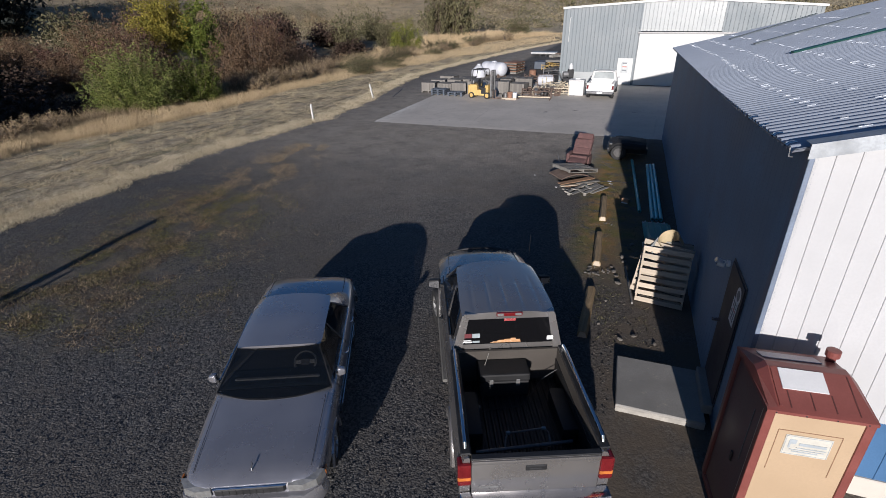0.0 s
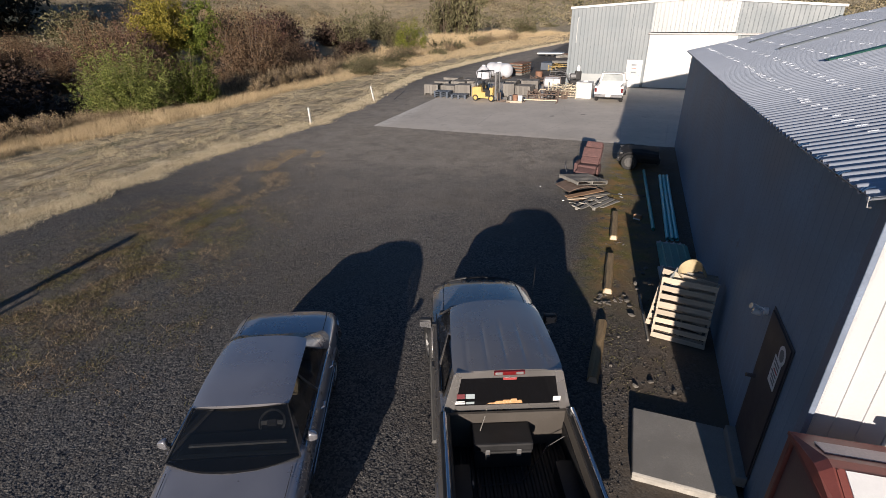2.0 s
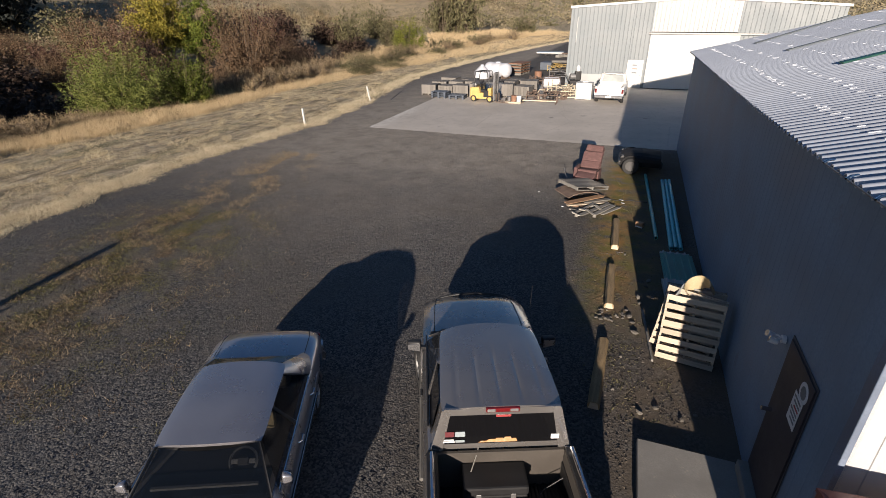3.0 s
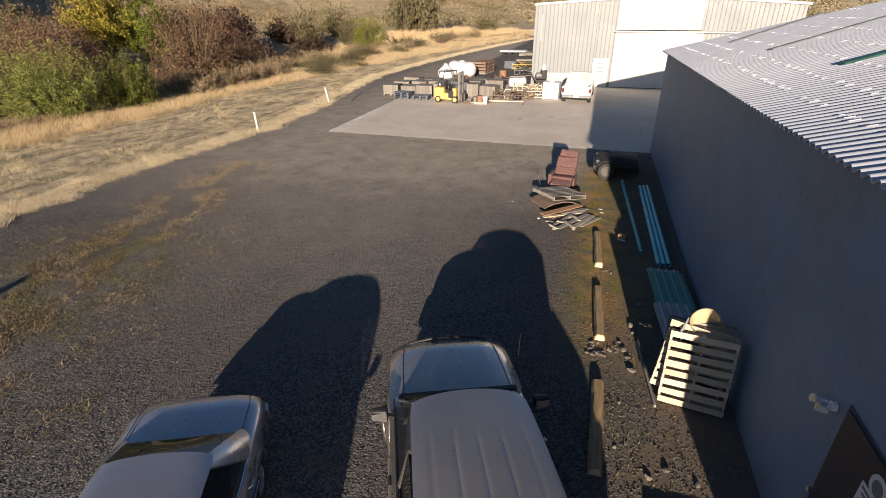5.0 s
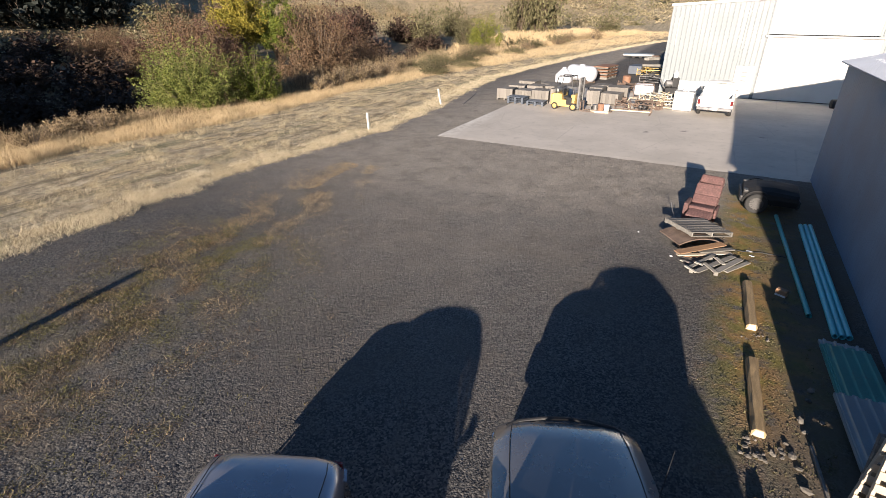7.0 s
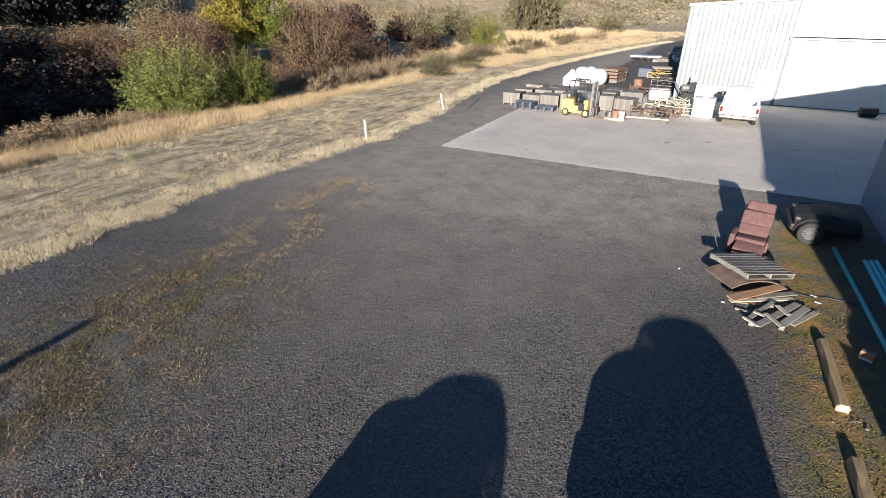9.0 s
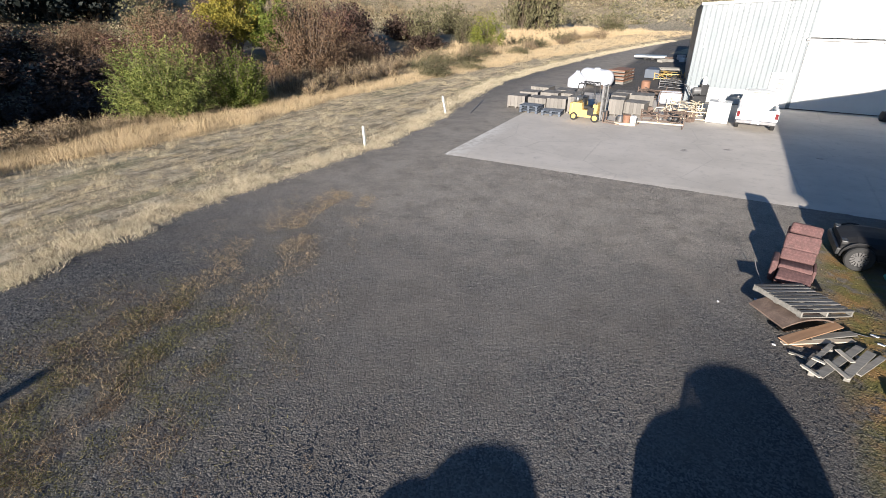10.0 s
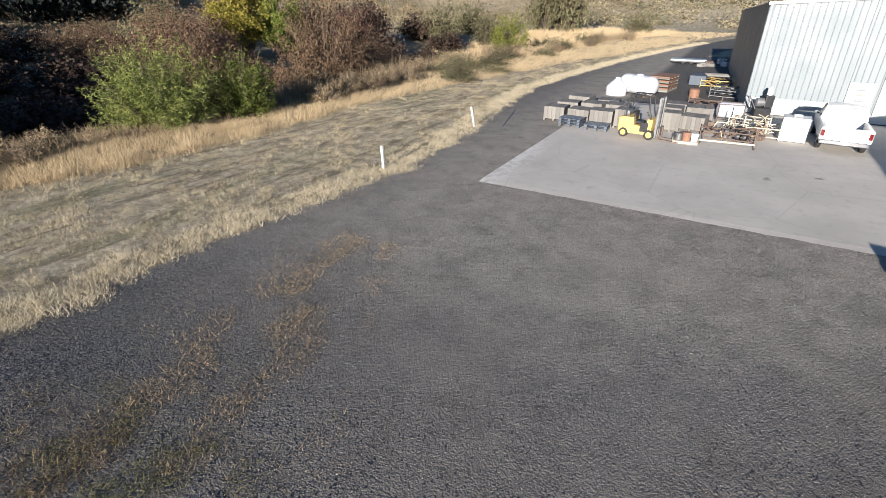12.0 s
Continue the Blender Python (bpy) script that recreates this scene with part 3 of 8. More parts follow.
def workshop():
    t = thing("workshop", "metal workshop with navy side wall, white gable and grey ribbed roof", "building", kind="structure")
    # long wall: ribs towards -x
    bm = ribbed(WY1 - WY0, lambda v: eave(WY1 - v) + 0.02, 0.23, 0.02, 0.0032)
    bm.transform(Matrix.Translation((WX, WY1, 0)) @ Matrix.Rotation(radians(-90), 4, "Z"))
    part("side_wall", bm, NAVY, t, "navy ribbed sheet metal")
    part("foundation", box(WX + 0.01, WX + 0.4, WY0 + 0.05, WY1 - 0.05, -0.3, 0.1, 0.01), CONCRETE, t, "concrete footing")
    # white gable
    bm = ribbed(12, lambda v: eave(WY0) + PITCH * v - 0.02 - 1.25, 0.2286, 0.012, 0.012, None, 0.95)
    bm.transform(Matrix.Translation((WX, WY0, 1.25)))
    part("gable_wall", bm, WHITE_SIDING, t, "white ribbed sheet metal")
    bm = ribbed(12, 0.93, 0.2286, 0.012, 0.012, None, 0.95)
    bm.transform(Matrix.Translation((WX, WY0 + 0.003, 0.32)))
    part("wainscot", bm, BLUE_SIDING, t, "blue ribbed sheet metal below the white")
    part("foundation", box(WX, 16.2, WY0 - 0.03, WY0 + 0.3, -0.3, 0.32, 0.01), CONCRETE, t, "concrete footing")
    part("corner_trim", box(WX - 0.035, WX + 0.02, WY0 - 0.03, WY0 + 0.13, 0.0, eave(WY0) - 0.02, 0.006), NAVY_TRIM, t, "dark corner trim")
    part("far_wall", box(WX + 0.02, 16.2, WY1 - 0.07, WY1, 0, 4.2, 0), NAVY, t)
    part("back_wall", box(16.1, 16.2, WY0 + 0.1, WY1 - 0.1, 0, 7.2, 0), NAVY, t)
    # roof: corrugations run up the slope
    own, pitch, y0, y1 = bmesh.new(), 0.2, WY0 - 0.12, WY1 + 0.15
    ys = np.arange(y0, y1, pitch / 8)
    low, mid, high = [], [], []
    for y in ys:
        dz = 0.027 * math.cos(2 * math.pi * (y - y0) / pitch)
        for row, x in ((low, 3.98), (high, 16.3)):
            row.append((own.verts.new((x, y, eave(y) + 0.08 + PITCH * (x - WX) + dz)), own.verts.new((x, y, eave(y) + 0.065 + PITCH * (x - WX) + dz))))
    for i in range(len(ys) - 1):
        own.faces.new((low[i][0], high[i][0], high[i + 1][0], low[i + 1][0]))
        own.faces.new((low[i][1], low[i + 1][1], high[i + 1][1], high[i][1]))
        own.faces.new((low[i][0], low[i + 1][0], low[i + 1][1], low[i][1]))
    part("roof", own, ROOF_METAL, t, "weathered galvanised corrugated sheets", True)
    # rake trim over the white gable
    bm = bmesh.new()
    for a, b in ((4.1, 5.15), (5.16, 8.2), (8.21, 11.5)):
        za, zb = eave(WY0) + PITCH * (a - WX), eave(WY0) + PITCH * (b - WX)
        pane(((a, WY0 - 0.16, za - 0.01), (b, WY0 - 0.16, zb - 0.01), (b, WY0 - 0.16, zb + 0.15), (a, WY0 - 0.16, za + 0.15)), -0.03, bm)
        pane(((a, WY0 - 0.17, za + 0.148), (b, WY0 - 0.17, zb + 0.148), (b, WY0 + 0.03, zb + 0.148), (a, WY0 + 0.03, za + 0.148)), 0.01, bm)
    part("rake_trim", bm, ROOF_TRIM, t, "zinc flashing along the gable edge")
    # pale marks in rows where the sheets are fastened
    rng, bm = random.Random(4), bmesh.new()
    for x, dense in ((4.72, 0.9), (5.42, 0.85), (6.25, 0.75), (7.15, 0.7), (8.1, 0.65), (9.1, 0.6), (10.2, 0.6)):
        gap = 0
        for k in range(int((y1 - y0) / pitch)):
            y = y0 + k * pitch
            if gap > 0 or rng.random() > dense * (0.8 + 0.7 * noise.noise(Vector((x * 3, k * 0.17, 0)))):
                gap -= 1
                continue
            gap = rng.choice((0, 0, 1, 2))
            xc = x + rng.uniform(-0.03, 0.03) + 0.05 * math.sin(y * 0.4)
            w, v = rng.uniform(0.035, 0.07), rng.uniform(0.012, 0.02)
            z = eave(y) + 0.110 + PITCH * (xc - WX)
            pane(((xc - w, y - v, z - PITCH * w), (xc + w, y - v, z + PITCH * w), (xc + w, y + v, z + PITCH * w), (xc - w, y + v, z - PITCH * w)), 0.006, bm)
    part("pale_marks", bm, surf("pale_zinc", (0.58, 0.61, 0.65), 0.6, big=3, island=0.2), t, "pale marks along the fastener rows")
    DULL_ZINC = surf("dull_zinc_strip", (0.13, 0.15, 0.16), 0.5, big=2, bump=0.05)
    for x, y, ln, run, w, mt in ((5.85, 25.3, 3.6, 0.9, 0.09, DULL_ZINC), (5.95, 20.9, 3.6, 0.62, 0.1, DULL_ZINC), (6.0, 16.4, 3.4, 0.41, 0.13, DARK_GREEN)):
        z = eave(y) + 0.135 + PITCH * (x - WX)
        part("roof_strip", bar((x, y, z), (x + ln, y + run * ln, eave(y + run * ln) + 0.135 + PITCH * (x + ln - WX)), w, 0.035), mt, t, "narrow strip lying up the roof")
    # loose gutter wire with hooks at the eave
    part("gutter_rod", pipe(((3.97, 9.45, 4.57), (3.9, 9.0, 4.6), (3.9, 8.3, 4.63), (3.9, 7.6, 4.66), (3.9, 7.0, 4.69), (3.9, 6.86, 4.7), (3.9, 6.84, 4.62), (3.95, 6.9, 4.6)), 0.008), GREY_STEEL, t)
    for y in (7.05, 7.63, 8.32, 9.0):
        z = float(np.interp(y, (7.0, 9.0), (4.69, 4.6)))
        part("gutter_hook", pipe(((3.89, y - 0.03, z + 0.005), (3.93, y, z + 0.03), (4.0, y + 0.04, z + 0.035)), 0.014), CHROME, t, "bright metal hook")
    return t


workshop()


DARK_TRIM = surf("dark_door_trim", (0.04, 0.044, 0.058), 0.5, big=2, bump=0.05)
PAD_STEP = surf("threshold_concrete", (0.24, 0.23, 0.21), 0.9, big=2, var=0.15, bump=0.3)


def workshop_door():
    t = thing("door_1", "dark brown metal door in the navy wall", "door", kind="structure")
    part("frame", box(WX - 0.016, WX - 0.005, 7.93, 8.99, 0.28, 2.45, 0.006), DARK_TRIM, t)
    part("threshold", box(WX - 0.16, WX - 0.005, 7.95, 8.97, 0.1, 0.28, 0.012), PAD_STEP, t, "grey concrete threshold")
    part("leaf", box(WX - 0.034, WX - 0.018, 7.97, 8.95, 0.3, 2.41, 0.005), surf("dark_brown_door", (0.038, 0.034, 0.042), 0.6, big=2), t, "dark brown painted leaf")
    part("knob", tube((WX - 0.15, 8.82, 1.38), (WX - 0.03, 8.82, 1.38), 0.03), CHROME, t, "metal knob")


workshop_door()


def notice(name, y, z, bm, material, label):
    t = thing(name, label, "sign", pose(WX - 0.038, y, z))
    part("plate", bm, material, t)
    return t


WALL_RED = surf("red_print", (0.35, 0.05, 0.05), 0.5)
PRINT_GREY = surf("grey_print", (0.16, 0.17, 0.18), 0.5)
n1 = notice("round_notice", 8.17, 2.2, lathe([(0.13, 0), (0.13, 0.006)], 24, "X"), WHITE_PLASTIC, "round white notice fixed to the dark door")
part("print", lathe([(0.08, -0.003), (0.08, -0.0005)], 24, "X"), PRINT_GREY, n1)
n2 = notice("paper_notice", 8.22, 1.9, box(-0.004, 0.002, -0.14, 0.14, -0.2, 0.2), WHITE_PLASTIC, "white paper notice with red and grey bars")
for k in range(6):
    part("print_bar", box(-0.007, -0.004, -0.11, 0.11 - 0.03 * (k % 3), 0.14 - k * 0.055, 0.165 - k * 0.055), WALL_RED if k == 2 else PRINT_GREY, n2)

wl = thing("wall_lamp", "white twin-head flood lamp on the navy wall", "lamp", pose(WX - 0.02, 9.17, 2.25) @ Matrix.Diagonal((0.78, 0.78, 0.78, 1)))
part("base", lathe([(0.07, -0.06), (0.07, 0), (0.02, 0.004)], 16, "X"), WHITE_PLASTIC, wl)
for s in (-1, 1):
    part("arm", pipe(((-0.03, 0, 0), (-0.1, 0.05 * s, 0.03), (-0.14, 0.09 * s, 0.01)), 0.014), WHITE_PLASTIC, wl)
    hd = part("head", add(None, lathe([(0.03, 0.07), (0.045, 0.04), (0.06, -0.07)], 14, "X"), pose(-0.19, 0.1 * s, 0, 0, 18, 12 * s)), WHITE_PLASTIC, wl)
    part("bulb", add(None, lathe([(0.052, -0.075), (0.05, -0.071)], 14, "X"), pose(-0.19, 0.1 * s, 0, 0, 18, 12 * s)), CHROME, hd, "bright reflector")


# ---- barn across the slab ----
BY = 48.0


def gable(x):
    return 6.05 + 0.064 * (9.3 - abs(x - 5.7))


def barn():
    t = thing("barn", "long pale grey-green metal barn with a white sliding door", "building", kind="structure")

    def sheet(name, x0, x1, z0, z1, mat, label="", pitch=0.305, y=BY):
        bm = ribbed(x1 - x0, (lambda v: z1(x0 + v) - z0) if callable(z1) else z1 - z0, pitch, 0.03, 0.032)
        bm.transform(Matrix.Translation((x0, y, z0)))
        part(name, bm, mat, t, label)

    sheet("front_wall", -3.6, 1.12, 0.05, gable, BARN_SIDING)
    sheet("front_wall", 1.12, 2.34, 2.16, gable, BARN_SIDING)
    sheet("front_wall", 2.34, 2.6, 0.05, gable, BARN_SIDING)
    sheet("light_panel", 2.6, 8.55, 4.25, gable, PALE_PANEL, "pale translucent ribbed panels")
    sheet("front_wall", 8.55, 15.0, 0.05, gable, BARN_SIDING)
    part("side_wall", pane(((-3.6, BY + 0.06, 0), (-5.3, 74, 0), (-5.3, 74, 5.3), (-3.6, BY + 0.06, 6.03)), 0.08), BARN_SIDING, t)
    part("side_wall", box(14.9, 15.0, BY + 0.06, 74, 0, 6.03), BARN_SIDING, t)
    part("back_wall", box(-5.2, 14.9, 73.9, 74, 0, 5.3), BARN_SIDING, t)
    part("corner_trim", box(-3.66, -3.5, BY - 0.05, BY + 0.08, 0, 6.05, 0.01), BARN_SIDING, t)
    for s, a, b in ((-1, -3.75, 5.7), (1, 5.7, 15.15)):
        za, zb = gable(a) + 0.03, gable(b) + 0.03
        part("roof", pane(((a, BY - 0.12, za), (b, BY - 0.12, zb), (b, 74.2, zb), (a - (1.7 if s < 0 else 0), 74.2, za - (0.7 if s < 0 else 0))), 0.05), ROOF_METAL, t)
        part("rake_trim", pane(((a, BY - 0.13, za - 0.14), (b, BY - 0.13, zb - 0.14), (b, BY - 0.13, zb + 0.02), (a, BY - 0.13, za + 0.02)), 0.02), WHITE_PAINT, t)
    part("door_track", box(2.4, 13.6, BY - 0.16, BY - 0.03, 4.06, 4.2, 0.015), GREY_STEEL, t, "grey sliding door track")
    d = part("sliding_door", box(2.56, 8.75, BY - 0.1, BY - 0.045, 0.06, 4.04, 0.008), WHITE_PAINT, t, "plain white sliding door")
    for x in (2.58, 8.66):
        part("door_edge", box(x, x + 0.07, BY - 0.115, BY - 0.1, 0.06, 4.04, 0.004), WHITE_PAINT, d)
    part("base_panel", box(-3.4, 0.95, BY - 0.075, BY - 0.04, 0.05, 1.0, 0.006), PALE_PANEL, t, "pale panel along the foot of the wall")
    part("wall_pipe", pipe(((-3.1, BY - 0.08, 3.4), (-3.1, BY - 0.08, 5.2), (-3.0, BY - 0.1, 5.3)), 0.03), WHITE_PAINT, t)
    # people door
    pd = thing("door_2", "white door with a glazed upper half in the barn front", "door", kind="structure")
    part("frame", box(1.12, 2.34, BY - 0.07, BY + 0.05, 0.03, 2.16, 0.01), WHITE_PAINT, pd)
    part("leaf", box(1.22, 2.24, BY - 0.1, BY - 0.075, 0.06, 2.08, 0.008), WHITE_PAINT, pd)
    part("pane", box(1.45, 2.0, BY - 0.112, BY - 0.102, 1.0, 1.9, 0.004), surf("frosted_pane", (0.45, 0.47, 0.47), 0.2), pd, "frosted pane")
    for z in (1.15, 1.45, 1.72):
        part("print_bar", box(1.55, 1.9, BY - 0.118, BY - 0.112, z, z + 0.1), PRINT_GREY if z != 1.45 else surf("faded_red", (0.4, 0.2, 0.17), 0.6), pd)
    part("handle", tube((2.16, BY - 0.15, 1.0), (2.16, BY - 0.1, 1.0), 0.03), CHROME, pd)
    return t


barn()

# ---- vehicles: local y runs from the tail to the nose, x to the right, z up ----
def wheel(parent, x, y, r, w, rim=ALLOY, spokes=7):
    s = 1 if x > 0 else -1
    m = Matrix.Translation((x, y, r))
    tyre = lathe([(r * 0.62, -w / 2), (r * 0.9, -w / 2), (r * 0.985, -w * 0.36), (r, 0), (r * 0.985, w * 0.36), (r * 0.9, w / 2), (r * 0.62, w / 2), (r * 0.6, w * 0.4), (r * 0.6, -w * 0.4), (r * 0.62, -w / 2)], 28, "X", None, True)
    wh = part("wheel", add(None, tyre, m), RUBBER, parent, "black rubber tyre on its rim", True)
    bm = lathe([(r * 0.64, -w * 0.42), (r * 0.66, w * 0.42 * 1), (r * 0.6, w * 0.44), (r * 0.58, w * 0.2), (0.05, w * 0.24)], 28, "X")
    for k in range(spokes):
        a = k * 2 * math.pi / spokes
        bar((w * 0.3, 0.05 * math.cos(a), 0.05 * math.sin(a)), (w * 0.36, r * 0.6 * math.cos(a), r * 0.6 * math.sin(a)), r * 0.11, 0.03, bm, (1, 0, 0))
    if s < 0:
        bm.transform(Matrix.Diagonal((-1, 1, 1, 1)))
    part("rim", add(None, bm, m), rim, wh, "metal rim")
    return wh


def corner_strip(a, b, w, d, bm=None):
    """A pillar between two points."""
    return bar(a, b, w, d, bm, (1, 0.2, 0))


def mirror_arm(parent, x, y, z, paint, size=(0.11, 0.1, 0.16), out=0.12, face=-1):
    s = 1 if x > 0 else -1
    w, d, h = size
    def drop(own, flat=1.0):
        """Narrows the housing towards its outer end."""
        for v in own.verts:
            u = (v.co.x * s / w + 1) / 2
            v.co.z *= 1 - 0.42 * u * u
            v.co.y = v.co.y * (1 - 0.35 * u * u * flat) + 0.35 * d * flat * u * u * -face * 0.5
        return own

    bm = drop(box(-w, w, -d / 2, d / 2, -h / 2, h / 2, 0.04, None, 4))
    bm.transform(pose(x + s * (out + w), y, z + 0.02, 0, 0, s * 8))
    mr = part("door_mirror", bm, paint, parent, "", True)
    part("mirror_foot", bar((x, y, z - 0.03), (x + s * (out + 0.03), y, z - 0.01), 0.06, 0.04), BLACK_PLASTIC, mr)
    part("mirror_glass", add(None, drop(box(-w * 0.85, w * 0.85, -0.004, 0.004, -h * 0.38, h * 0.38, 0.003), 0.0), pose(x + s * (out + w), y + face * (d / 2 + 0.002), z + 0.02, 0, 0, s * 8)), GLARE_MIRROR, mr)
    return mr


def roof_shell(x0, x1, y0, y1, z0, z1, crown, thick=0.05, ribs=0, bm=None):
    """A crowned roof: (x0, y0, z0) half width, station and height at the back, (x1, y1, z1) at the front."""
    own, nx, ny, top, low = bmesh.new(), 56, 12, [], []
    for j in range(ny + 1):
        v = j / ny
        hw, y, z = x0 + (x1 - x0) * v, y0 + (y1 - y0) * v, z0 + (z1 - z0) * v + crown * 0.55 * math.sin(math.pi * v)
        hw *= 1 - 0.035 * max(0.0, (abs(2 * v - 1) - 0.7) / 0.3) ** 2
        ra, rb = [], []
        for i in range(nx + 1):
            u = -1 + 2 * i / nx
            edge = 1 - abs(u) ** 6
            bow = 0.07 * (1 - u * u) * (1 if j == ny else -0.4 if j == 0 else 0) * (1 if y1 > y0 else -1)
            zz = z - crown * u * u - 0.03 * (1 - edge)
            if ribs and 0.05 < v < 0.62 and abs(u) < 0.8:
                zz -= 0.014 * max(0.0, math.cos(u * ribs * math.pi)) ** 10
            ra.append(own.verts.new((hw * u, y + bow, zz)))
            rb.append(own.verts.new((hw * u * 0.97, y + bow * 0.9, z - crown * u * u - thick)))
        top.append(ra)
        low.append(rb)
    for j in range(ny):
        for i in range(nx):
            own.faces.new((top[j][i], top[j][i + 1], top[j + 1][i + 1], top[j + 1][i]))
            own.faces.new((low[j][i], low[j + 1][i], low[j + 1][i + 1], low[j][i + 1]))
    for i in range(nx):
        own.faces.new((top[0][i + 1], top[0][i], low[0][i], low[0][i + 1]))
        own.faces.new((top[ny][i], top[ny][i + 1], low[ny][i + 1], low[ny][i]))
    for j in range(ny):
        own.faces.new((top[j][0], top[j + 1][0], low[j + 1][0], low[j][0]))
        own.faces.new((top[j + 1][nx], top[j][nx], low[j][nx], low[j + 1][nx]))
    return add(bm, own)


def arch(bm, x, y, r, lip, w=0.05):
    """A half-round wheel-arch lip at one side."""
    pts = [(x, y + r * math.cos(a), max(0.3, r * 0.78 + r * math.sin(a))) for a in np.linspace(0, math.pi, 13)]
    return pipe(pts, lip, 6, bm)


def seat(parent, x, y, z, w, cloth):
    bm = box(x - w / 2, x + w / 2, y - 0.25, y + 0.27, z, z + 0.16, 0.05, None, 2)
    add(bm, box(-w / 2, w / 2, -0.07, 0.07, 0, 0.58, 0.05, None, 2), pose(x, y - 0.27, z + 0.1, 14))
    add(bm, box(-0.13, 0.13, -0.05, 0.05, 0, 0.17, 0.04, None, 2), pose(x, y - 0.43, z + 0.69, 10))
    return part("seat", bm, cloth, parent, "", True)


M_TRUCK = pose(1.835, 5.30, 0, 0, 0, 23.7) @ pose(-0.085, -0.06, 0) @ pose(0, 0, 0, 0, 0, -1.3) @ Matrix.Diagonal((1, 1, 1.018, 1))


def pickup():
    t = thing("pickup_truck", "pewter extended-cab pickup truck with an open black bed, parked on gravel", "truck", M_TRUCK)
    P = PEWTER_PAINT
    # front body: bonnet and wings
    def front(y, hw, zt, zs, lo=0.42):
        return (y, [(0, lo), (hw - 0.12, lo), (hw - 0.02, lo + 0.14), (hw, zs - 0.22), (hw - 0.03, zs - 0.06), (hw - 0.13, zs), (hw - 0.24, zs + 0.045), (0.45, zt - 0.015), (0, zt)])
    rings = [front(4.35, 0.965, 1.235, 1.15), front(4.62, 0.97, 1.235, 1.15), front(5.05, 0.97, 1.21, 1.12), front(5.5, 0.955, 1.18, 1.085), front(5.83, 0.93, 1.135, 1.04), front(5.94, 0.88, 1.05, 0.975, 0.5)]
    part("front_body", loft(rings), P, t, "pewter bonnet and wings", True)
    part("grille", box(-0.72, 0.72, 5.88, 5.96, 0.62, 0.97, 0.02), BLACK_PLASTIC, t)
    for s in (-1, 1):
        part("headlight", box(s * 0.58 - 0.15, s * 0.58 + 0.15, 5.89, 5.97, 0.76, 0.94, 0.02), CLEAR_LENS, t)
    part("front_bumper", box(-0.94, 0.94, 5.84, 6.08, 0.42, 0.66, 0.05, None, 2), CHROME, t, "chrome bumper", True)
    part("bug_deflector", pipe(((-0.76, 5.79, 1.055), (-0.6, 5.86, 1.09), (-0.3, 5.9, 1.125), (0, 5.91, 1.135), (0.3, 5.9, 1.125), (0.6, 5.86, 1.09), (0.76, 5.79, 1.055)), 0.026), BLACK_PLASTIC, t, "black deflector strip")
    for s in (-1, 1):
        part("bonnet_seam", pipe(((s * 0.75, 4.5, 1.203), (s * 0.745, 5.0, 1.168), (s * 0.725, 5.5, 1.134), (s * 0.69, 5.82, 1.088)), 0.006, 4), BLACK_PLASTIC, t)
    # cab lower body
    def cab(y, hw):
        return (y, [(0, 0.4), (hw - 0.1, 0.4), (hw, 0.52), (hw + 0.005, 0.85), (hw - 0.02, 1.08), (hw - 0.07, 1.18), (hw - 0.12, 1.2), (0, 1.2)])
    part("cab", loft([cab(2.13, 0.955), cab(2.4, 0.965), cab(4.1, 0.965), cab(4.36, 0.96)]), P, t, "pewter cab sides and doors", True)
    for y in (2.5, 3.1, 4.22):
        for s in (-1, 1):
            part("door_seam", bar((s * 0.972, y, 0.5), (s * 0.945, y, 1.1), 0.012, 0.012), BLACK_PLASTIC, t)
    for s in (-1, 1):
        part("door_handle", box(s * 0.975 - 0.02, s * 0.975 + 0.02, 3.3, 3.46, 0.96, 1.0, 0.01), BLACK_PLASTIC, t)
        part("running_board", box(s * 0.93 - 0.09, s * 0.93 + 0.08, 2.35, 4.25, 0.36, 0.42, 0.02), RUBBER_STEP, t, "dusty grey running board")
    # greenhouse
    rb, rf = (0.70, 2.17, 1.83), (0.66, 3.76, 1.80)
    bb, bf = (0.83, 2.11, 1.2), (0.82, 4.48, 1.20)
    part("roof", roof_shell(0.735, 0.69, 2.13, 3.78, 1.875, 1.85, 0.05, 0.05, 5.5), P, t, "pewter roof with pressed ribs", True)
    for s in (-1, 1):
        part("windscreen_pillar", corner_strip((s * bf[0], bf[1], bf[2]), (s * (rf[0] - 0.02), rf[1], rf[2] - 0.03), 0.035, 0.04), P, t)
        bm = bmesh.new()
        pane(((s * 0.85, 2.12, 1.17), (s * 0.85, 2.39, 1.17), (s * 0.71, 2.37, 1.795), (s * 0.69, 2.16, 1.795)), 0.05 * s, bm)
        pane(((s * 0.72, 2.092, 1.19), (s * 0.87, 2.10, 1.17), (s * 0.715, 2.13, 1.80), (s * 0.605, 2.126, 1.805)), 0.05 * s, bm)
        part("rear_pillar", bm, P, t)
        part("door_pillar", corner_strip((s * 0.86, 3.12, 1.18), (s * 0.72, 3.05, 1.79), 0.045, 0.045), P, t)
        part("side_window", pane(((s * 0.855, 2.4, 1.2), (s * 0.855, 3.1, 1.2), (s * 0.735, 3.03, 1.79), (s * 0.735, 2.39, 1.79)), 0.006), DARK_GLASS, t, "tinted side glass")
        part("door_window", pane(((s * 0.86, 3.16, 1.2), (s * 0.86, 4.36, 1.2), (s * 0.70, 3.7, 1.77), (s * 0.735, 3.09, 1.79)), 0.006), GLASS, t)
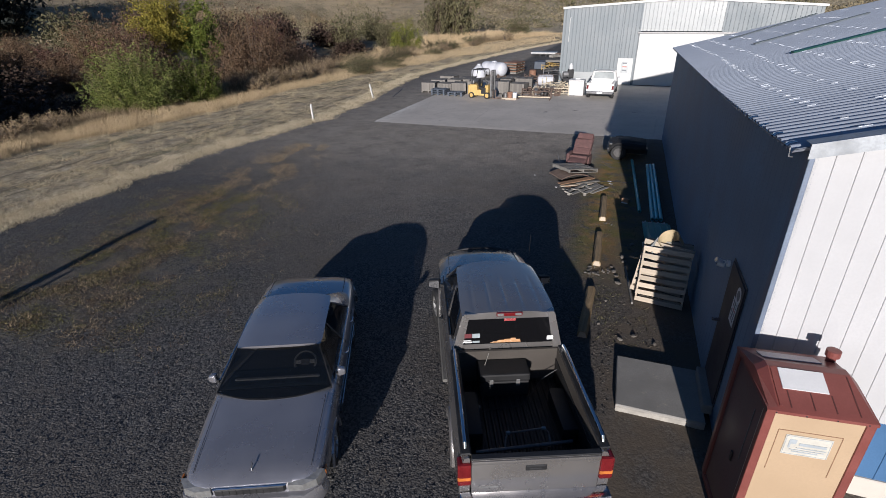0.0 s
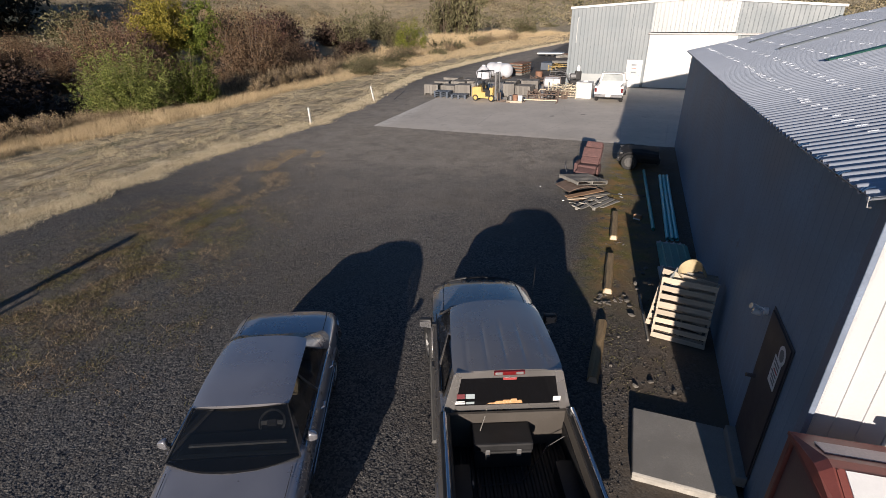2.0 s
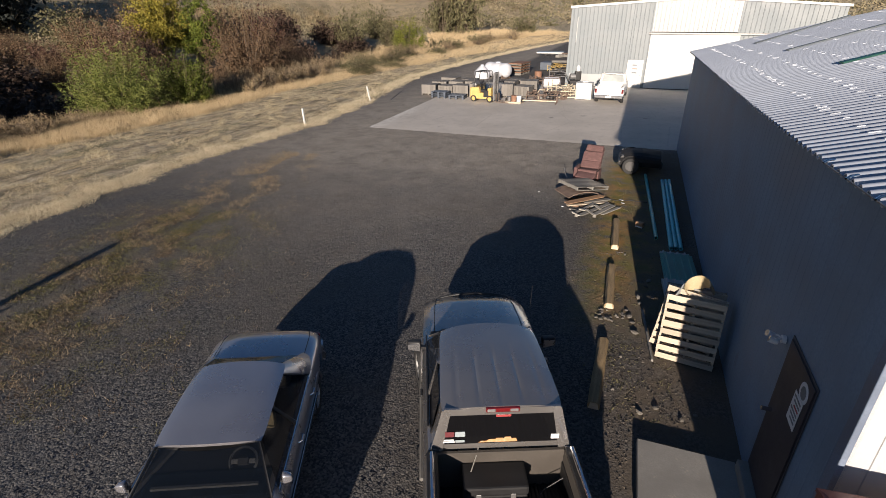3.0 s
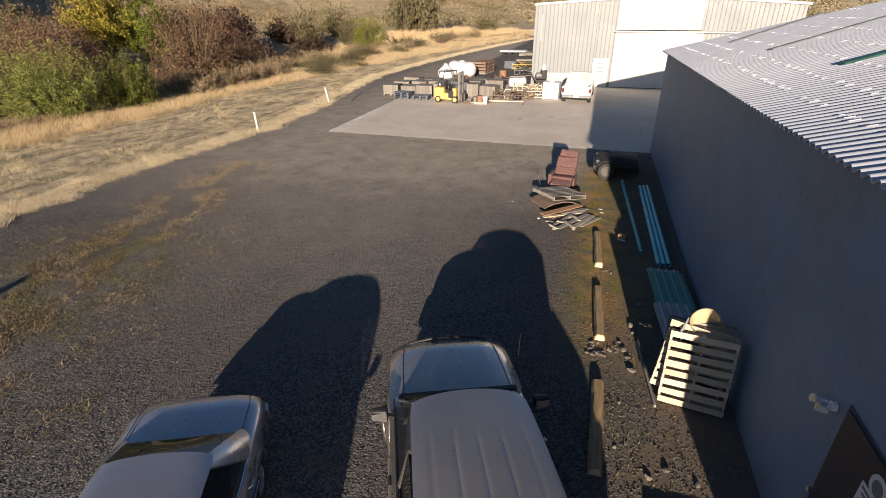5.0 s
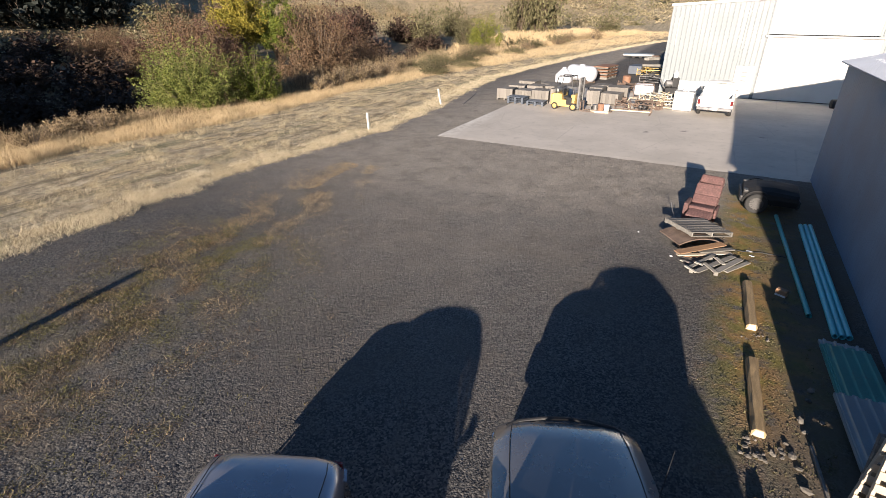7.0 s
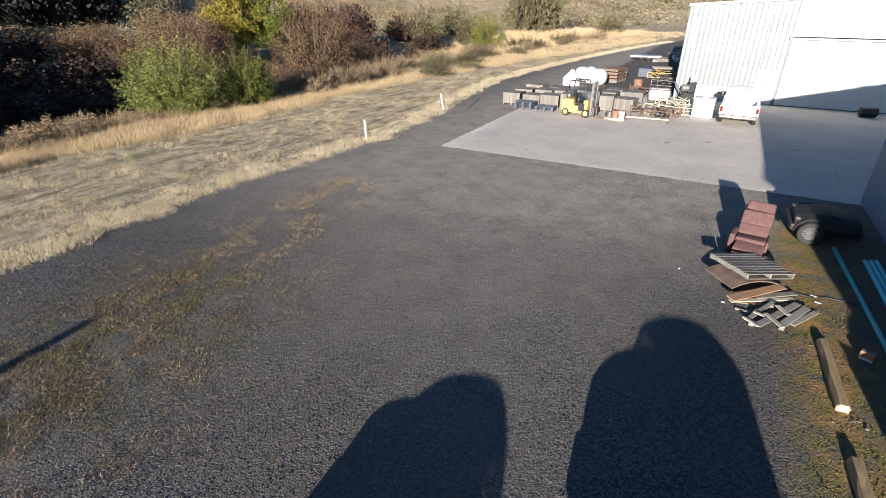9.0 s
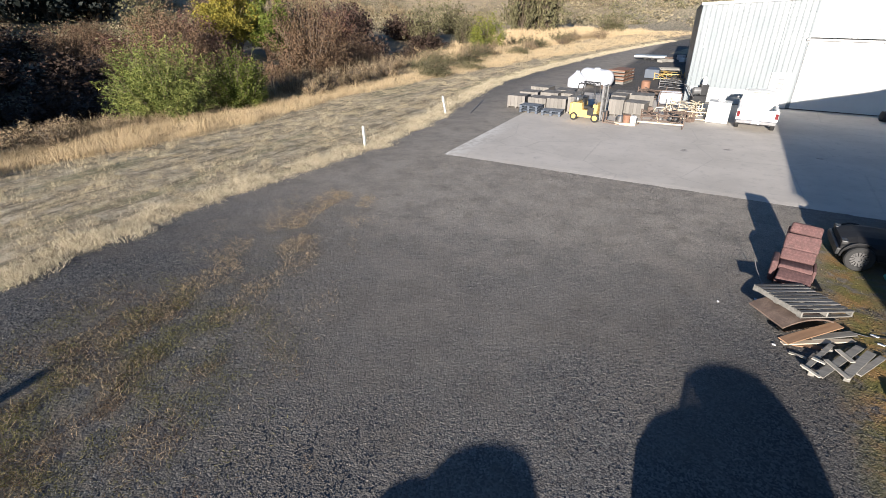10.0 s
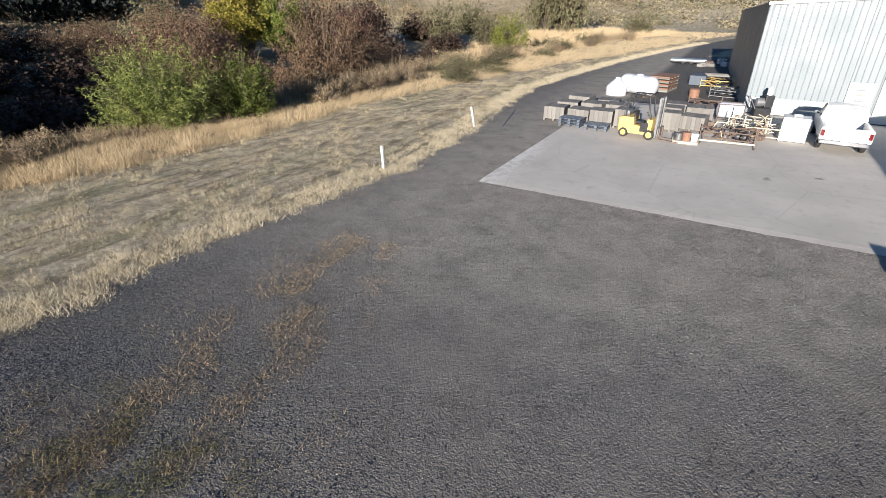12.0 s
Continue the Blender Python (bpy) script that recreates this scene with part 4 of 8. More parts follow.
        part("belt_trim", bar((s * 0.888, 2.5, 1.2), (s * 0.888, 4.5, 1.195), 0.02, 0.025), BLACK_PLASTIC, t)
    part("windscreen", pane(((-0.80, 4.5, 1.2), (0.80, 4.5, 1.2), (0.65, 3.80, 1.80), (-0.65, 3.80, 1.80)), -0.006, None, 6, 0.03), GLASS, t, "", True)
    part("wiper_cowl", box(-0.82, 0.82, 4.48, 4.57, 1.2, 1.236, 0.012), BLACK_PLASTIC, t)
    part("rear_window", pane(((-0.745, 2.102, 1.30), (0.745, 2.102, 1.30), (0.635, 2.132, 1.77), (-0.635, 2.132, 1.77)), 0.012), DARK_GLASS, t, "dark tinted rear window")
    part("rear_window_frame", pane(((-0.84, 2.132, 1.16), (0.84, 2.132, 1.16), (0.82, 2.12, 1.29), (-0.82, 2.12, 1.29)), 0.05), P, t)
    part("rear_window_frame", pane(((-0.70, 2.095, 1.755), (0.70, 2.095, 1.755), (0.69, 2.10, 1.845), (-0.69, 2.10, 1.845)), 0.03), P, t)
    bl = part("brake_light", box(-0.2, 0.2, 2.068, 2.14, 1.81, 1.868, 0.012, None, 2), RED_LENS, t, "red high brake light")
    for x in (-0.135, 0.135):
        part("cargo_lamp", box(x - 0.05, x + 0.05, 2.06, 2.1, 1.82, 1.86, 0.008), CLEAR_LENS, bl, "clear cargo lamp")
    # stickers on the rear glass
    def sticker(name, x, z, w, h, mat, label):
        y = 2.092 + 0.062 * (z - 1.30)
        part(name, pane(((x - w, y - 0.004, z), (x + w, y - 0.004, z), (x + w, y - 0.004 + 0.062 * h, z + h), (x - w, y - 0.004 + 0.062 * h, z + h)), 0.003), mat, t, label)
    sticker("sticker", 0.02, 1.70, 0.09, 0.075, WALL_RED, "red and white square sticker")
    sticker("sticker", 0.02, 1.725, 0.075, 0.012, WHITE_PLASTIC, "")
    sticker("sticker", -0.625, 1.42, 0.055, 0.075, surf("dark_red_print", (0.11, 0.02, 0.025), 0.5), "dark red square sticker")
    sticker("sticker", -0.50, 1.42, 0.06, 0.075, GREY_SHEET, "grey square sticker")
    sticker("sticker", -0.635, 1.335, 0.07, 0.022, WHITE_PLASTIC, "white lettered strip")
    sticker("sticker", -0.635, 1.365, 0.06, 0.018, WHITE_PLASTIC, "")
    sticker("sticker", -0.50, 1.335, 0.055, 0.035, GREY_SHEET, "")
    sticker("sticker", 0.66, 1.345, 0.05, 0.07, WHITE_PLASTIC, "pale round sticker")
    orange = surf("orange_flame_print", (0.50, 0.27, 0.12), 0.5, big=12, wear=(0.6, 0.5, 0.4), wear_amount=0.5)
    bm = bmesh.new()
    for k, (x, w, h) in enumerate(((-0.22, 0.06, 0.02), (-0.13, 0.07, 0.045), (-0.03, 0.08, 0.06), (0.07, 0.07, 0.075), (0.15, 0.05, 0.05))):
        y = 2.095
        pane(((x - w, y - 0.006, 1.325), (x + w, y - 0.006, 1.325), (x + w * 0.7, y - 0.003, 1.325 + h), (x - w * 0.3, y - 0.003, 1.325 + h)), 0.003, bm)
    part("decal", bm, orange, t, "orange and white flame decal")
    # bed
    for s in (-1, 1):
        rings = []
        for y, hw in ((0.0, 0.925), (0.25, 0.95), (1.15, 0.965), (2.09, 0.955)):
            rings.append((y, [(s * 0.80, 0.6), (s * (hw - 0.03), 0.42), (s * hw, 0.6), (s * (hw + 0.008), 0.85), (s * (hw - 0.015), 1.1), (s * (hw - 0.06), 1.2), (s * 0.82, 1.215), (s * 0.80, 1.2)]))
        part("bed_side", loft(rings, False), P, t, "pewter bed side", True)
        part("rail_cap", box(s * 0.85 - 0.062, s * 0.85 + 0.062, 0.04, 2.06, 1.212, 1.236, 0.01), BLACK_PLASTIC, t, "black rail cap")
        rail = pipe(((s * 0.85, 0.14, 1.235), (s * 0.85, 0.16, 1.29), (s * 0.85, 0.3, 1.30), (s * 0.85, 1.86, 1.30), (s * 0.85, 1.98, 1.29), (s * 0.85, 2.0, 1.235)), 0.03, 10)
        part("bed_rail", rail, CHROME, t, "chrome tube rail", True)
        part("inner_wall", box(s * 0.79 - 0.012, s * 0.79 + 0.012, 0.06, 2.04, 0.62, 1.21, 0.004), BROWN_BED, t)
        part("inner_liner", box(s * 0.77 - 0.008, s * 0.77 + 0.008, 0.06, 2.03, 0.62, 1.02, 0.004), BEDLINER, t)
        part("wheel_well", box(s * 0.66 - 0.12, s * 0.66 + 0.12, 0.7, 1.55, 0.62, 0.87, 0.05, None, 2), BEDLINER, t, "", True)
        part("arch_flare", arch(bmesh.new(), s * 0.955, 1.12, 0.47, 0.045), P, t, "", True)
        part("arch_flare", arch(bmesh.new(), s * 0.965, 4.78, 0.47, 0.03), P, t, "", True)
        tl = part("tail_light", box(s * 0.87 - 0.085, s * 0.87 + 0.085, -0.05, 0.12, 0.80, 1.14, 0.03, None, 2), RED_LENS, t, "red tail light")
        part("indicator_lens", box(s * 0.87 - 0.083, s * 0.87 + 0.083, -0.054, 0.1, 0.88, 0.945, 0.012), AMBER_LENS, tl, "amber lower lens")
    bm = ribbed(1.58, 2.03, 0.1, 0.03, 0.018)
    bm.transform(Matrix.Translation((-0.79, 0.04, 0.62)) @ Matrix.Rotation(radians(-90), 4, "X"))
    part("bed_floor", bm, BEDLINER, t, "black ribbed bed liner")
    part("bed_front_wall", box(-0.80, 0.80, 2.045, 2.095, 0.6, 1.2, 0.006), BROWN_BED, t, "dark brown front wall of the bed")
    tg = part("tailgate", box(-0.785, 0.785, -0.03, 0.04, 0.62, 1.2, 0.018, None, 2), P, t, "pewter tailgate", True)
    part("tailgate_cap", box(-0.785, 0.785, -0.035, 0.05, 1.195, 1.222, 0.008), BLACK_PLASTIC, tg)
    part("tailgate_handle", box(-0.13, 0.13, -0.045, -0.025, 1.0, 1.085, 0.012), BLACK_PLASTIC, tg, "black handle recess")
    part("handle_lever", box(-0.085, 0.085, -0.054, -0.04, 1.02, 1.05, 0.008), BLACK_PLASTIC, tg)
    part("badge", box(-0.7, -0.45, -0.034, -0.03, 0.74, 0.765), GREY_STEEL, tg)
    part("tailgate_lip", box(-0.78, 0.78, -0.05, -0.02, 1.135, 1.19, 0.014, None, 2), P, tg, "", True)
    part("rear_bumper", box(-0.93, 0.93, -0.2, -0.01, 0.44, 0.66, 0.03, None, 2), CHROME, t, "chrome step bumper", True)
    part("number_plate", box(-0.16, 0.16, -0.21, -0.19, 0.5, 0.64), WHITE_PLASTIC, t, "white plate")
    part("tow_hitch", box(-0.04, 0.04, -0.3, -0.1, 0.38, 0.45, 0.01), BLACK_PLASTIC, t)
    part("underbody", box(-0.78, 0.78, 0.1, 5.5, 0.36, 0.58), BLACK_PLASTIC, t)
    # dark cabin with seats and dash
    part("dashboard", box(-0.8, 0.8, 4.1, 4.5, 1.0, 1.205, 0.04), INTERIOR, t)
    for x in (-0.4, 0.4):
        seat(t, x, 3.55, 0.85, 0.5, INTERIOR)
    part("steering_wheel", add(None, lathe([(0.17, -0.012), (0.19, 0), (0.17, 0.012), (0.155, 0)], 20, "Y", None, True), pose(-0.4, 3.98, 1.2, 25)), BLACK_PLASTIC, t)
    for s in (-1, 1):
        mirror_arm(t, s * 0.9, 4.22, 1.2, BLACK_PLASTIC, (0.115, 0.12, 0.19), 0.07)
        wheel(t, s * 0.83, 1.12, 0.375, 0.24)
        # front wheels steered, the tyres standing proud of the wings
        hub = Matrix.Translation((s * 0.94, 4.76, 0.375))
        wheel(t, s * 0.94, 4.76, 0.375, 0.26, GREY_STEEL).matrix_basis = hub @ Matrix.Rotation(radians(9), 4, "Z") @ hub.inverted()
    part("aerial", pipe(((0.86, 4.75, 1.16), (0.875, 4.72, 1.95)), 0.004, 5), BLACK_PLASTIC, t)
    return t


pickup()

# loose things lying in the truck bed
CHEST_BLACK = surf("worn_black_chest", (0.012, 0.012, 0.013), 0.6, big=3, bump=0.1)
tb = thing("tool_chest", "black plastic tool chest lying in the truck bed", "tool box", M_TRUCK @ pose(-0.1, 1.85, 0.634, 0, 0, 0) @ Matrix.Diagonal((1.02, 0.76, 1.04, 1)))
part("base", box(-0.37, 0.37, -0.24, 0.24, 0, 0.27, 0.02, None, 2), CHEST_BLACK, tb)
part("lid", box(-0.38, 0.38, -0.25, 0.25, 0.272, 0.40, 0.03, None, 2), CHEST_BLACK, tb, "dark grey lid")
for x in (-0.2, 0.2):
    part("latch", box(x - 0.03, x + 0.03, -0.265, -0.248, 0.2, 0.31, 0.005), GREY_STEEL, tb, "metal latch")
rb_ = thing("bed_bar", "steel cross bar with a bent handle lying in the truck bed", "bar", M_TRUCK @ pose(0.0, 0.58, 0.64))
part("tube", tube((-0.66, -0.02, 0.05), (0.68, 0.09, 0.05), 0.025), GREY_STEEL, rb_)
part("handle", pipe(((-0.26, 0.03, 0.06), (-0.24, 0.12, 0.14), (-0.2, 0.17, 0.17), (0.3, 0.22, 0.18), (0.36, 0.18, 0.15), (0.37, 0.08, 0.06)), 0.012), GREY_STEEL, rb_)
for x, y in ((-0.2, 0.17), (0.3, 0.22)):
    part("grip", box(x - 0.03, x + 0.03, y - 0.018, y + 0.018, 0.15, 0.2, 0.008), GREY_SHEET, rb_)
single("tie_strap", pipe(((0.74, 1.85, 0.95), (0.5, 1.8, 0.82), (0.3, 1.6, 0.70), (0.1, 1.42, 0.645), (-0.4, 1.38, 0.644), (-0.55, 1.3, 0.644)), 0.008, 5), BLACK_PLASTIC, "black strap running from the bed side to the floor", "strap", M_TRUCK)
single("metal_cup", lathe([(0.035, 0), (0.045, 0.1), (0.04, 0.1)], 12), GREY_STEEL, "small metal cup lying in the truck bed", "cup", M_TRUCK @ pose(-0.55, 1.35, 0.645))
single("stick", pipe(((-0.38, 1.9, 1.05), (-0.30, 2.05, 1.16), (-0.27, 2.12, 1.21)), 0.007, 6), GREY_WOOD, "thin wooden stick leaning in the truck bed corner", "stick", M_TRUCK)


def roof_pillar(s):
    """The sedan's broad rear pillar: a sheet that turns from the side window round to the rear window."""
    own, rows = bmesh.new(), []
    low = [Vector(p) for p in ((0.87, 3.70, 0.935), (0.875, 4.12, 0.955), (0.70, 4.17, 0.992))]
    top = [Vector(p) for p in ((0.618, 3.26, 1.318), (0.616, 3.44, 1.326), (0.55, 3.47, 1.338))]
    for k in range(9):
        v = k / 8
        a, b, c = [p.lerp(q, v) + Vector((0.018, 0.012, 0.0)) * math.sin(math.pi * v) for p, q in zip(low, top)]
        row = []
        for m in range(9):
            u = m / 8
            q = a * (1 - u) ** 2 + b * 2 * u * (1 - u) + c * u * u
            row.append((own.verts.new((s * q.x, q.y, q.z)), own.verts.new((s * q.x * 0.965, q.y - 0.03, q.z - 0.012))))
        rows.append(row)
    for p, q in zip(rows, rows[1:]):
        for m in range(8):
            for side in (0, 1):
                own.faces.new((p[m][side], p[m + 1][side], q[m + 1][side], q[m][side]))
        for m in (0, 8):
            own.faces.new((p[m][0], q[m][0], q[m][1], p[m][1]))
    for row in (rows[0], rows[-1]):
        for m in range(8):
            own.faces.new((row[m][0], row[m + 1][0], row[m + 1][1], row[m][1]))
    return own


def sedan():
    t = thing("sedan", "silver-blue four-door sedan parked with its nose to the workshop road", "car", pose(-1.5, 4.14, 0, 0, 0, 23.9) @ pose(-0.08, -0.03, 0) @ Matrix.Diagonal((1.02, 1.0, 1.02, 1)))
    P = SILVER_PAINT
    # local y runs from the nose backwards
    def ring(y, hw, zt, zs, lo=0.3):
        return (y, [(0, lo), (hw - 0.14, lo), (hw - 0.03, lo + 0.12), (hw, 0.58), (hw - 0.015, zs - 0.1), (hw - 0.07, zs - 0.02), (hw - 0.14, zs + 0.01), (0.5, zt - 0.006), (0, zt)])
    part("front_body", loft([ring(-0.06, 0.66, 0.765, 0.73, 0.36), ring(-0.02, 0.78, 0.785, 0.745, 0.36), ring(0.08, 0.855, 0.82, 0.775), ring(0.2, 0.885, 0.845, 0.795), ring(0.5, 0.90, 0.875, 0.83), ring(1.0, 0.915, 0.915, 0.87), ring(1.44, 0.92, 0.95, 0.905)]), P, t, "silver-blue bonnet and wings", True)
    for s in (-1, 1):
        part("bonnet_seam", pipe(((s * 0.72, 0.13, 0.808), (s * 0.735, 0.5, 0.858), (s * 0.75, 1.0, 0.902), (s * 0.76, 1.3, 0.93)), 0.0035, 4), BLACK_PLASTIC, t)
    part("cabin_body", loft([ring(1.44, 0.92, 0.93, 0.905), ring(2.4, 0.925, 0.93, 0.925), ring(3.6, 0.922, 0.94, 0.94), ring(3.84, 0.918, 0.96, 0.95)]), P, t, "silver-blue doors and sills", True)
    part("boot", loft([ring(3.84, 0.918, 1.005, 0.96), ring(4.15, 0.912, 1.005, 0.96), ring(4.58, 0.895, 0.988, 0.945), ring(4.86, 0.86, 0.96, 0.91), ring(4.95, 0.80, 0.90, 0.85, 0.36)]), P, t, "silver-blue boot", True)
    part("boot_seam", pipe(((-0.72, 3.98, 1.0), (-0.71, 4.66, 0.976), (-0.68, 4.82, 0.962)), 0.006, 4), BLACK_PLASTIC, t)
    part("boot_seam", pipe(((0.72, 3.98, 1.0), (0.71, 4.66, 0.976), (0.68, 4.82, 0.962)), 0.006, 4), BLACK_PLASTIC, t)
    part("boot_badge", box(-0.03, 0.03, 4.02, 4.05, 1.005, 1.012), CHROME, t)
    part("front_bumper", loft([(-0.13, [(0, 0.36), (0.62, 0.36), (0.66, 0.45), (0.64, 0.58), (0, 0.6)]), (0.0, [(0, 0.32), (0.82, 0.32), (0.87, 0.45), (0.84, 0.60), (0, 0.61)]), (0.14, [(0, 0.32), (0.88, 0.32), (0.915, 0.45), (0.88, 0.6), (0, 0.61)])]), P, t, "body-coloured bumper", True)
    part("rear_bumper", loft([(4.83, [(0, 0.32), (0.88, 0.32), (0.915, 0.45), (0.88, 0.64), (0, 0.65)]), (5.01, [(0, 0.32), (0.83, 0.32), (0.87, 0.45), (0.84, 0.64), (0, 0.65)]), (5.11, [(0, 0.36), (0.65, 0.36), (0.7, 0.45), (0.66, 0.6), (0, 0.62)])]), P, t, "body-coloured bumper", True)
    g = part("grille", box(-0.42, 0.42, -0.1, 0.0, 0.63, 0.735, 0.015), BLACK_PLASTIC, t, "dark grille")
    part("grille_surround", box(-0.44, 0.44, -0.095, -0.02, 0.732, 0.75, 0.007), CHROME, g, "chrome strip")
    for k in range(9):
        x = -0.32 + k * 0.08
        part("grille_bar", box(x - 0.004, x + 0.004, -0.106, -0.095, 0.64, 0.725), BLACK_PLASTIC, g)
    for s in (-1, 1):
        hl = part("headlight", loft([(-0.09, [(s * 0.46, 0.63), (s * 0.64, 0.63), (s * 0.64, 0.725), (s * 0.46, 0.74)]), (-0.03, [(s * 0.46, 0.63), (s * 0.80, 0.63), (s * 0.79, 0.74), (s * 0.46, 0.762)]), (0.11, [(s * 0.46, 0.63), (s * 0.883, 0.64), (s * 0.875, 0.757), (s * 0.46, 0.775)])], False), CLEAR_LENS, t, "clear headlight")
        part("side_indicator", box(s * 0.878 - 0.012, s * 0.878 + 0.012, 0.12, 0.22, 0.645, 0.72, 0.006), AMBER_LENS, hl)
        part("tail_light", box(s * 0.62 - 0.2, s * 0.62 + 0.2, 4.9, 4.96, 0.68, 0.85, 0.015), RED_LENS, t)
        part("side_moulding", bar((s * 0.93, 1.35, 0.52), (s * 0.93, 3.75, 0.52), 0.03, 0.05), BLACK_PLASTIC, t)
        part("bright_strip", bar((s * 0.94, 1.5, 0.545), (s * 0.94, 3.7, 0.545), 0.012, 0.014), CHROME, t)
        for y in (2.52, 3.45):
            part("door_handle", pipe(((s * 0.915, y - 0.08, 0.80), (s * 0.96, y - 0.05, 0.81), (s * 0.96, y + 0.05, 0.81), (s * 0.915, y + 0.08, 0.80)), 0.014, 6), CHROME, t, "chrome handle")
        for y in (1.62, 2.68, 3.58):
            part("door_seam", bar((s * 0.928, y, 0.42), (s * 0.90, y, 0.9), 0.01, 0.01), BLACK_PLASTIC, t)
    mascot = part("bonnet_mascot", pipe(((0, 0.1, 0.82), (0, 0.1, 0.87), (0.0, 0.13, 0.88), (0, 0.16, 0.885)), 0.009, 6), GREY_STEEL, t, "chrome bonnet ornament")
    # greenhouse
    part("roof", roof_shell(0.625, 0.645, 3.46, 2.0, 1.39, 1.385, 0.04, 0.045), P, t, "silver-blue roof", True)
    part("windscreen", bowed_pane(((0.82, 1.43, 0.955), (-0.82, 1.43, 0.955), (-0.605, 1.97, 1.345), (0.605, 1.97, 1.345)), -0.006, (0, -0.17, -0.01)), SCREEN_GLASS, t, "dark windscreen", True)
    part("rear_window", pane(((-0.68, 4.1, 1.0), (0.68, 4.1, 1.0), (0.56, 3.48, 1.34), (-0.56, 3.48, 1.34)), -0.006, None, 6, 0.03), OLIVE_REFLECTION, t, "rear window with an olive reflection put into its glass colour", True)
    part("cowl", loft([(1.235 + 0.23 * k / 8, [(0, 0.9), (0.06 + 0.77 * math.sqrt(k / 8), 0.9), (0.06 + 0.77 * math.sqrt(k / 8), 0.938 + 0.001 * k), (0, 0.946 + 0.001 * k)]) for k in range(9)]), BLACK_PLASTIC, t, "", True)
    for s in (-1, 1):
        part("windscreen_pillar", corner_strip((s * 0.82, 1.46, 0.945), (s * 0.60, 1.99, 1.325), 0.028, 0.03), BLACK_PLASTIC, t)
        part("rear_pillar", roof_pillar(s), P, t, "", True)
        part("door_pillar", corner_strip((s * 0.855, 2.66, 0.93), (s * 0.625, 2.57, 1.32), 0.05, 0.03), BLACK_PLASTIC, t)
        part("front_door_window", pane(((s * 0.86, 1.62, 0.93), (s * 0.86, 2.64, 0.93), (s * 0.625, 2.54, 1.325), (s * 0.62, 2.05, 1.32)), 0.005), GLASS, t)
        part("rear_door_window", pane(((s * 0.86, 2.72, 0.93), (s * 0.862, 3.71, 0.937), (s * 0.614, 3.28, 1.312), (s * 0.632, 2.6, 1.325)), 0.005), GLASS, t)
        part("belt_trim", bar((s * 0.872, 1.6, 0.93), (s * 0.872, 3.6, 0.945), 0.015, 0.018), CHROME, t)
        mr = mirror_arm(t, s * 0.87, 1.72, 0.985, SILVER_PAINT, (0.06, 0.1, 0.15), 0.02, 1)
        for y in (0.92, 3.9):
            wheel(t, s * 0.80, y, 0.32, 0.2)
        part("wheel_arch", arch(bmesh.new(), s * 0.905, 0.92, 0.39, 0.022), P, t)
        part("wheel_arch", arch(bmesh.new(), s * 0.905, 3.9, 0.39, 0.022), P, t)
    part("dashboard", box(-0.74, 0.74, 1.5, 1.95, 0.80, 0.958, 0.05, None, 2), DASH_BLUE, t, "blue-grey dashboard")
    for x in (-0.45, 0.0, 0.4):
        part("air_vent", box(x - 0.11, x + 0.11, 1.55, 1.62, 0.955, 0.964), BLACK_PLASTIC, t)
    part("dash_ridge", box(-0.62, 0.62, 1.66, 1.71, 0.955, 0.985, 0.008), PALE_TRIM, t, "pale ridge on the dash")
    part("cabin_floor", box(-0.8, 0.8, 1.5, 3.9, 0.93, 0.945), INTERIOR, t)
    sw = part("steering_wheel", add(None, lathe([(0.165, -0.014), (0.18, 0), (0.165, 0.014), (0.15, 0)], 24, "Y", None, True), pose(0.36, 2.0, 1.0, -50)), PALE_TRIM, t, "pale grey steering wheel", True)
    part("wheel_spoke", add(None, box(-0.15, 0.15, -0.012, 0.012, -0.03, 0.03, 0.008), pose(0.36, 2.0, 1.0, -50)), PALE_TRIM, sw)
    part("wheel_hub", add(None, box(-0.07, 0.07, -0.025, 0.02, -0.05, 0.05, 0.015), pose(0.36, 2.0, 1.0, -50)), INTERIOR, sw)
    for x in (-0.36, 0.36):
        bm = bmesh.new()
        add(bm, box(-0.25, 0.25, -0.07, 0.07, 0, 0.33, 0.05, None, 2), pose(x, 2.62, 0.94, -14))
        add(bm, box(-0.11, 0.11, -0.04, 0.04, 0, 0.13, 0.03, None, 2), pose(x, 2.70, 1.2, -14))
        part("front_seat", bm, BEIGE_CLOTH if x > 0 else INTERIOR, t, "", True)
    part("rear_bench", box(-0.62, 0.62, 3.4, 3.56, 0.93, 1.16, 0.05, None, 2), INTERIOR, t)
    part("parcel_shelf", box(-0.62, 0.62, 3.5, 4.05, 0.945, 0.985, 0.01), surf("olive_shelf", (0.11, 0.10, 0.05), 0.8), t, "olive parcel shelf")
    return t


sedan()

# ---- along the workshop wall ----
DARK_GROOVE = surf("dark_maroon_groove", (0.07, 0.022, 0.02), 0.6)
TAN_GROOVE = surf("tan_groove", (0.25, 0.15, 0.085), 0.6)


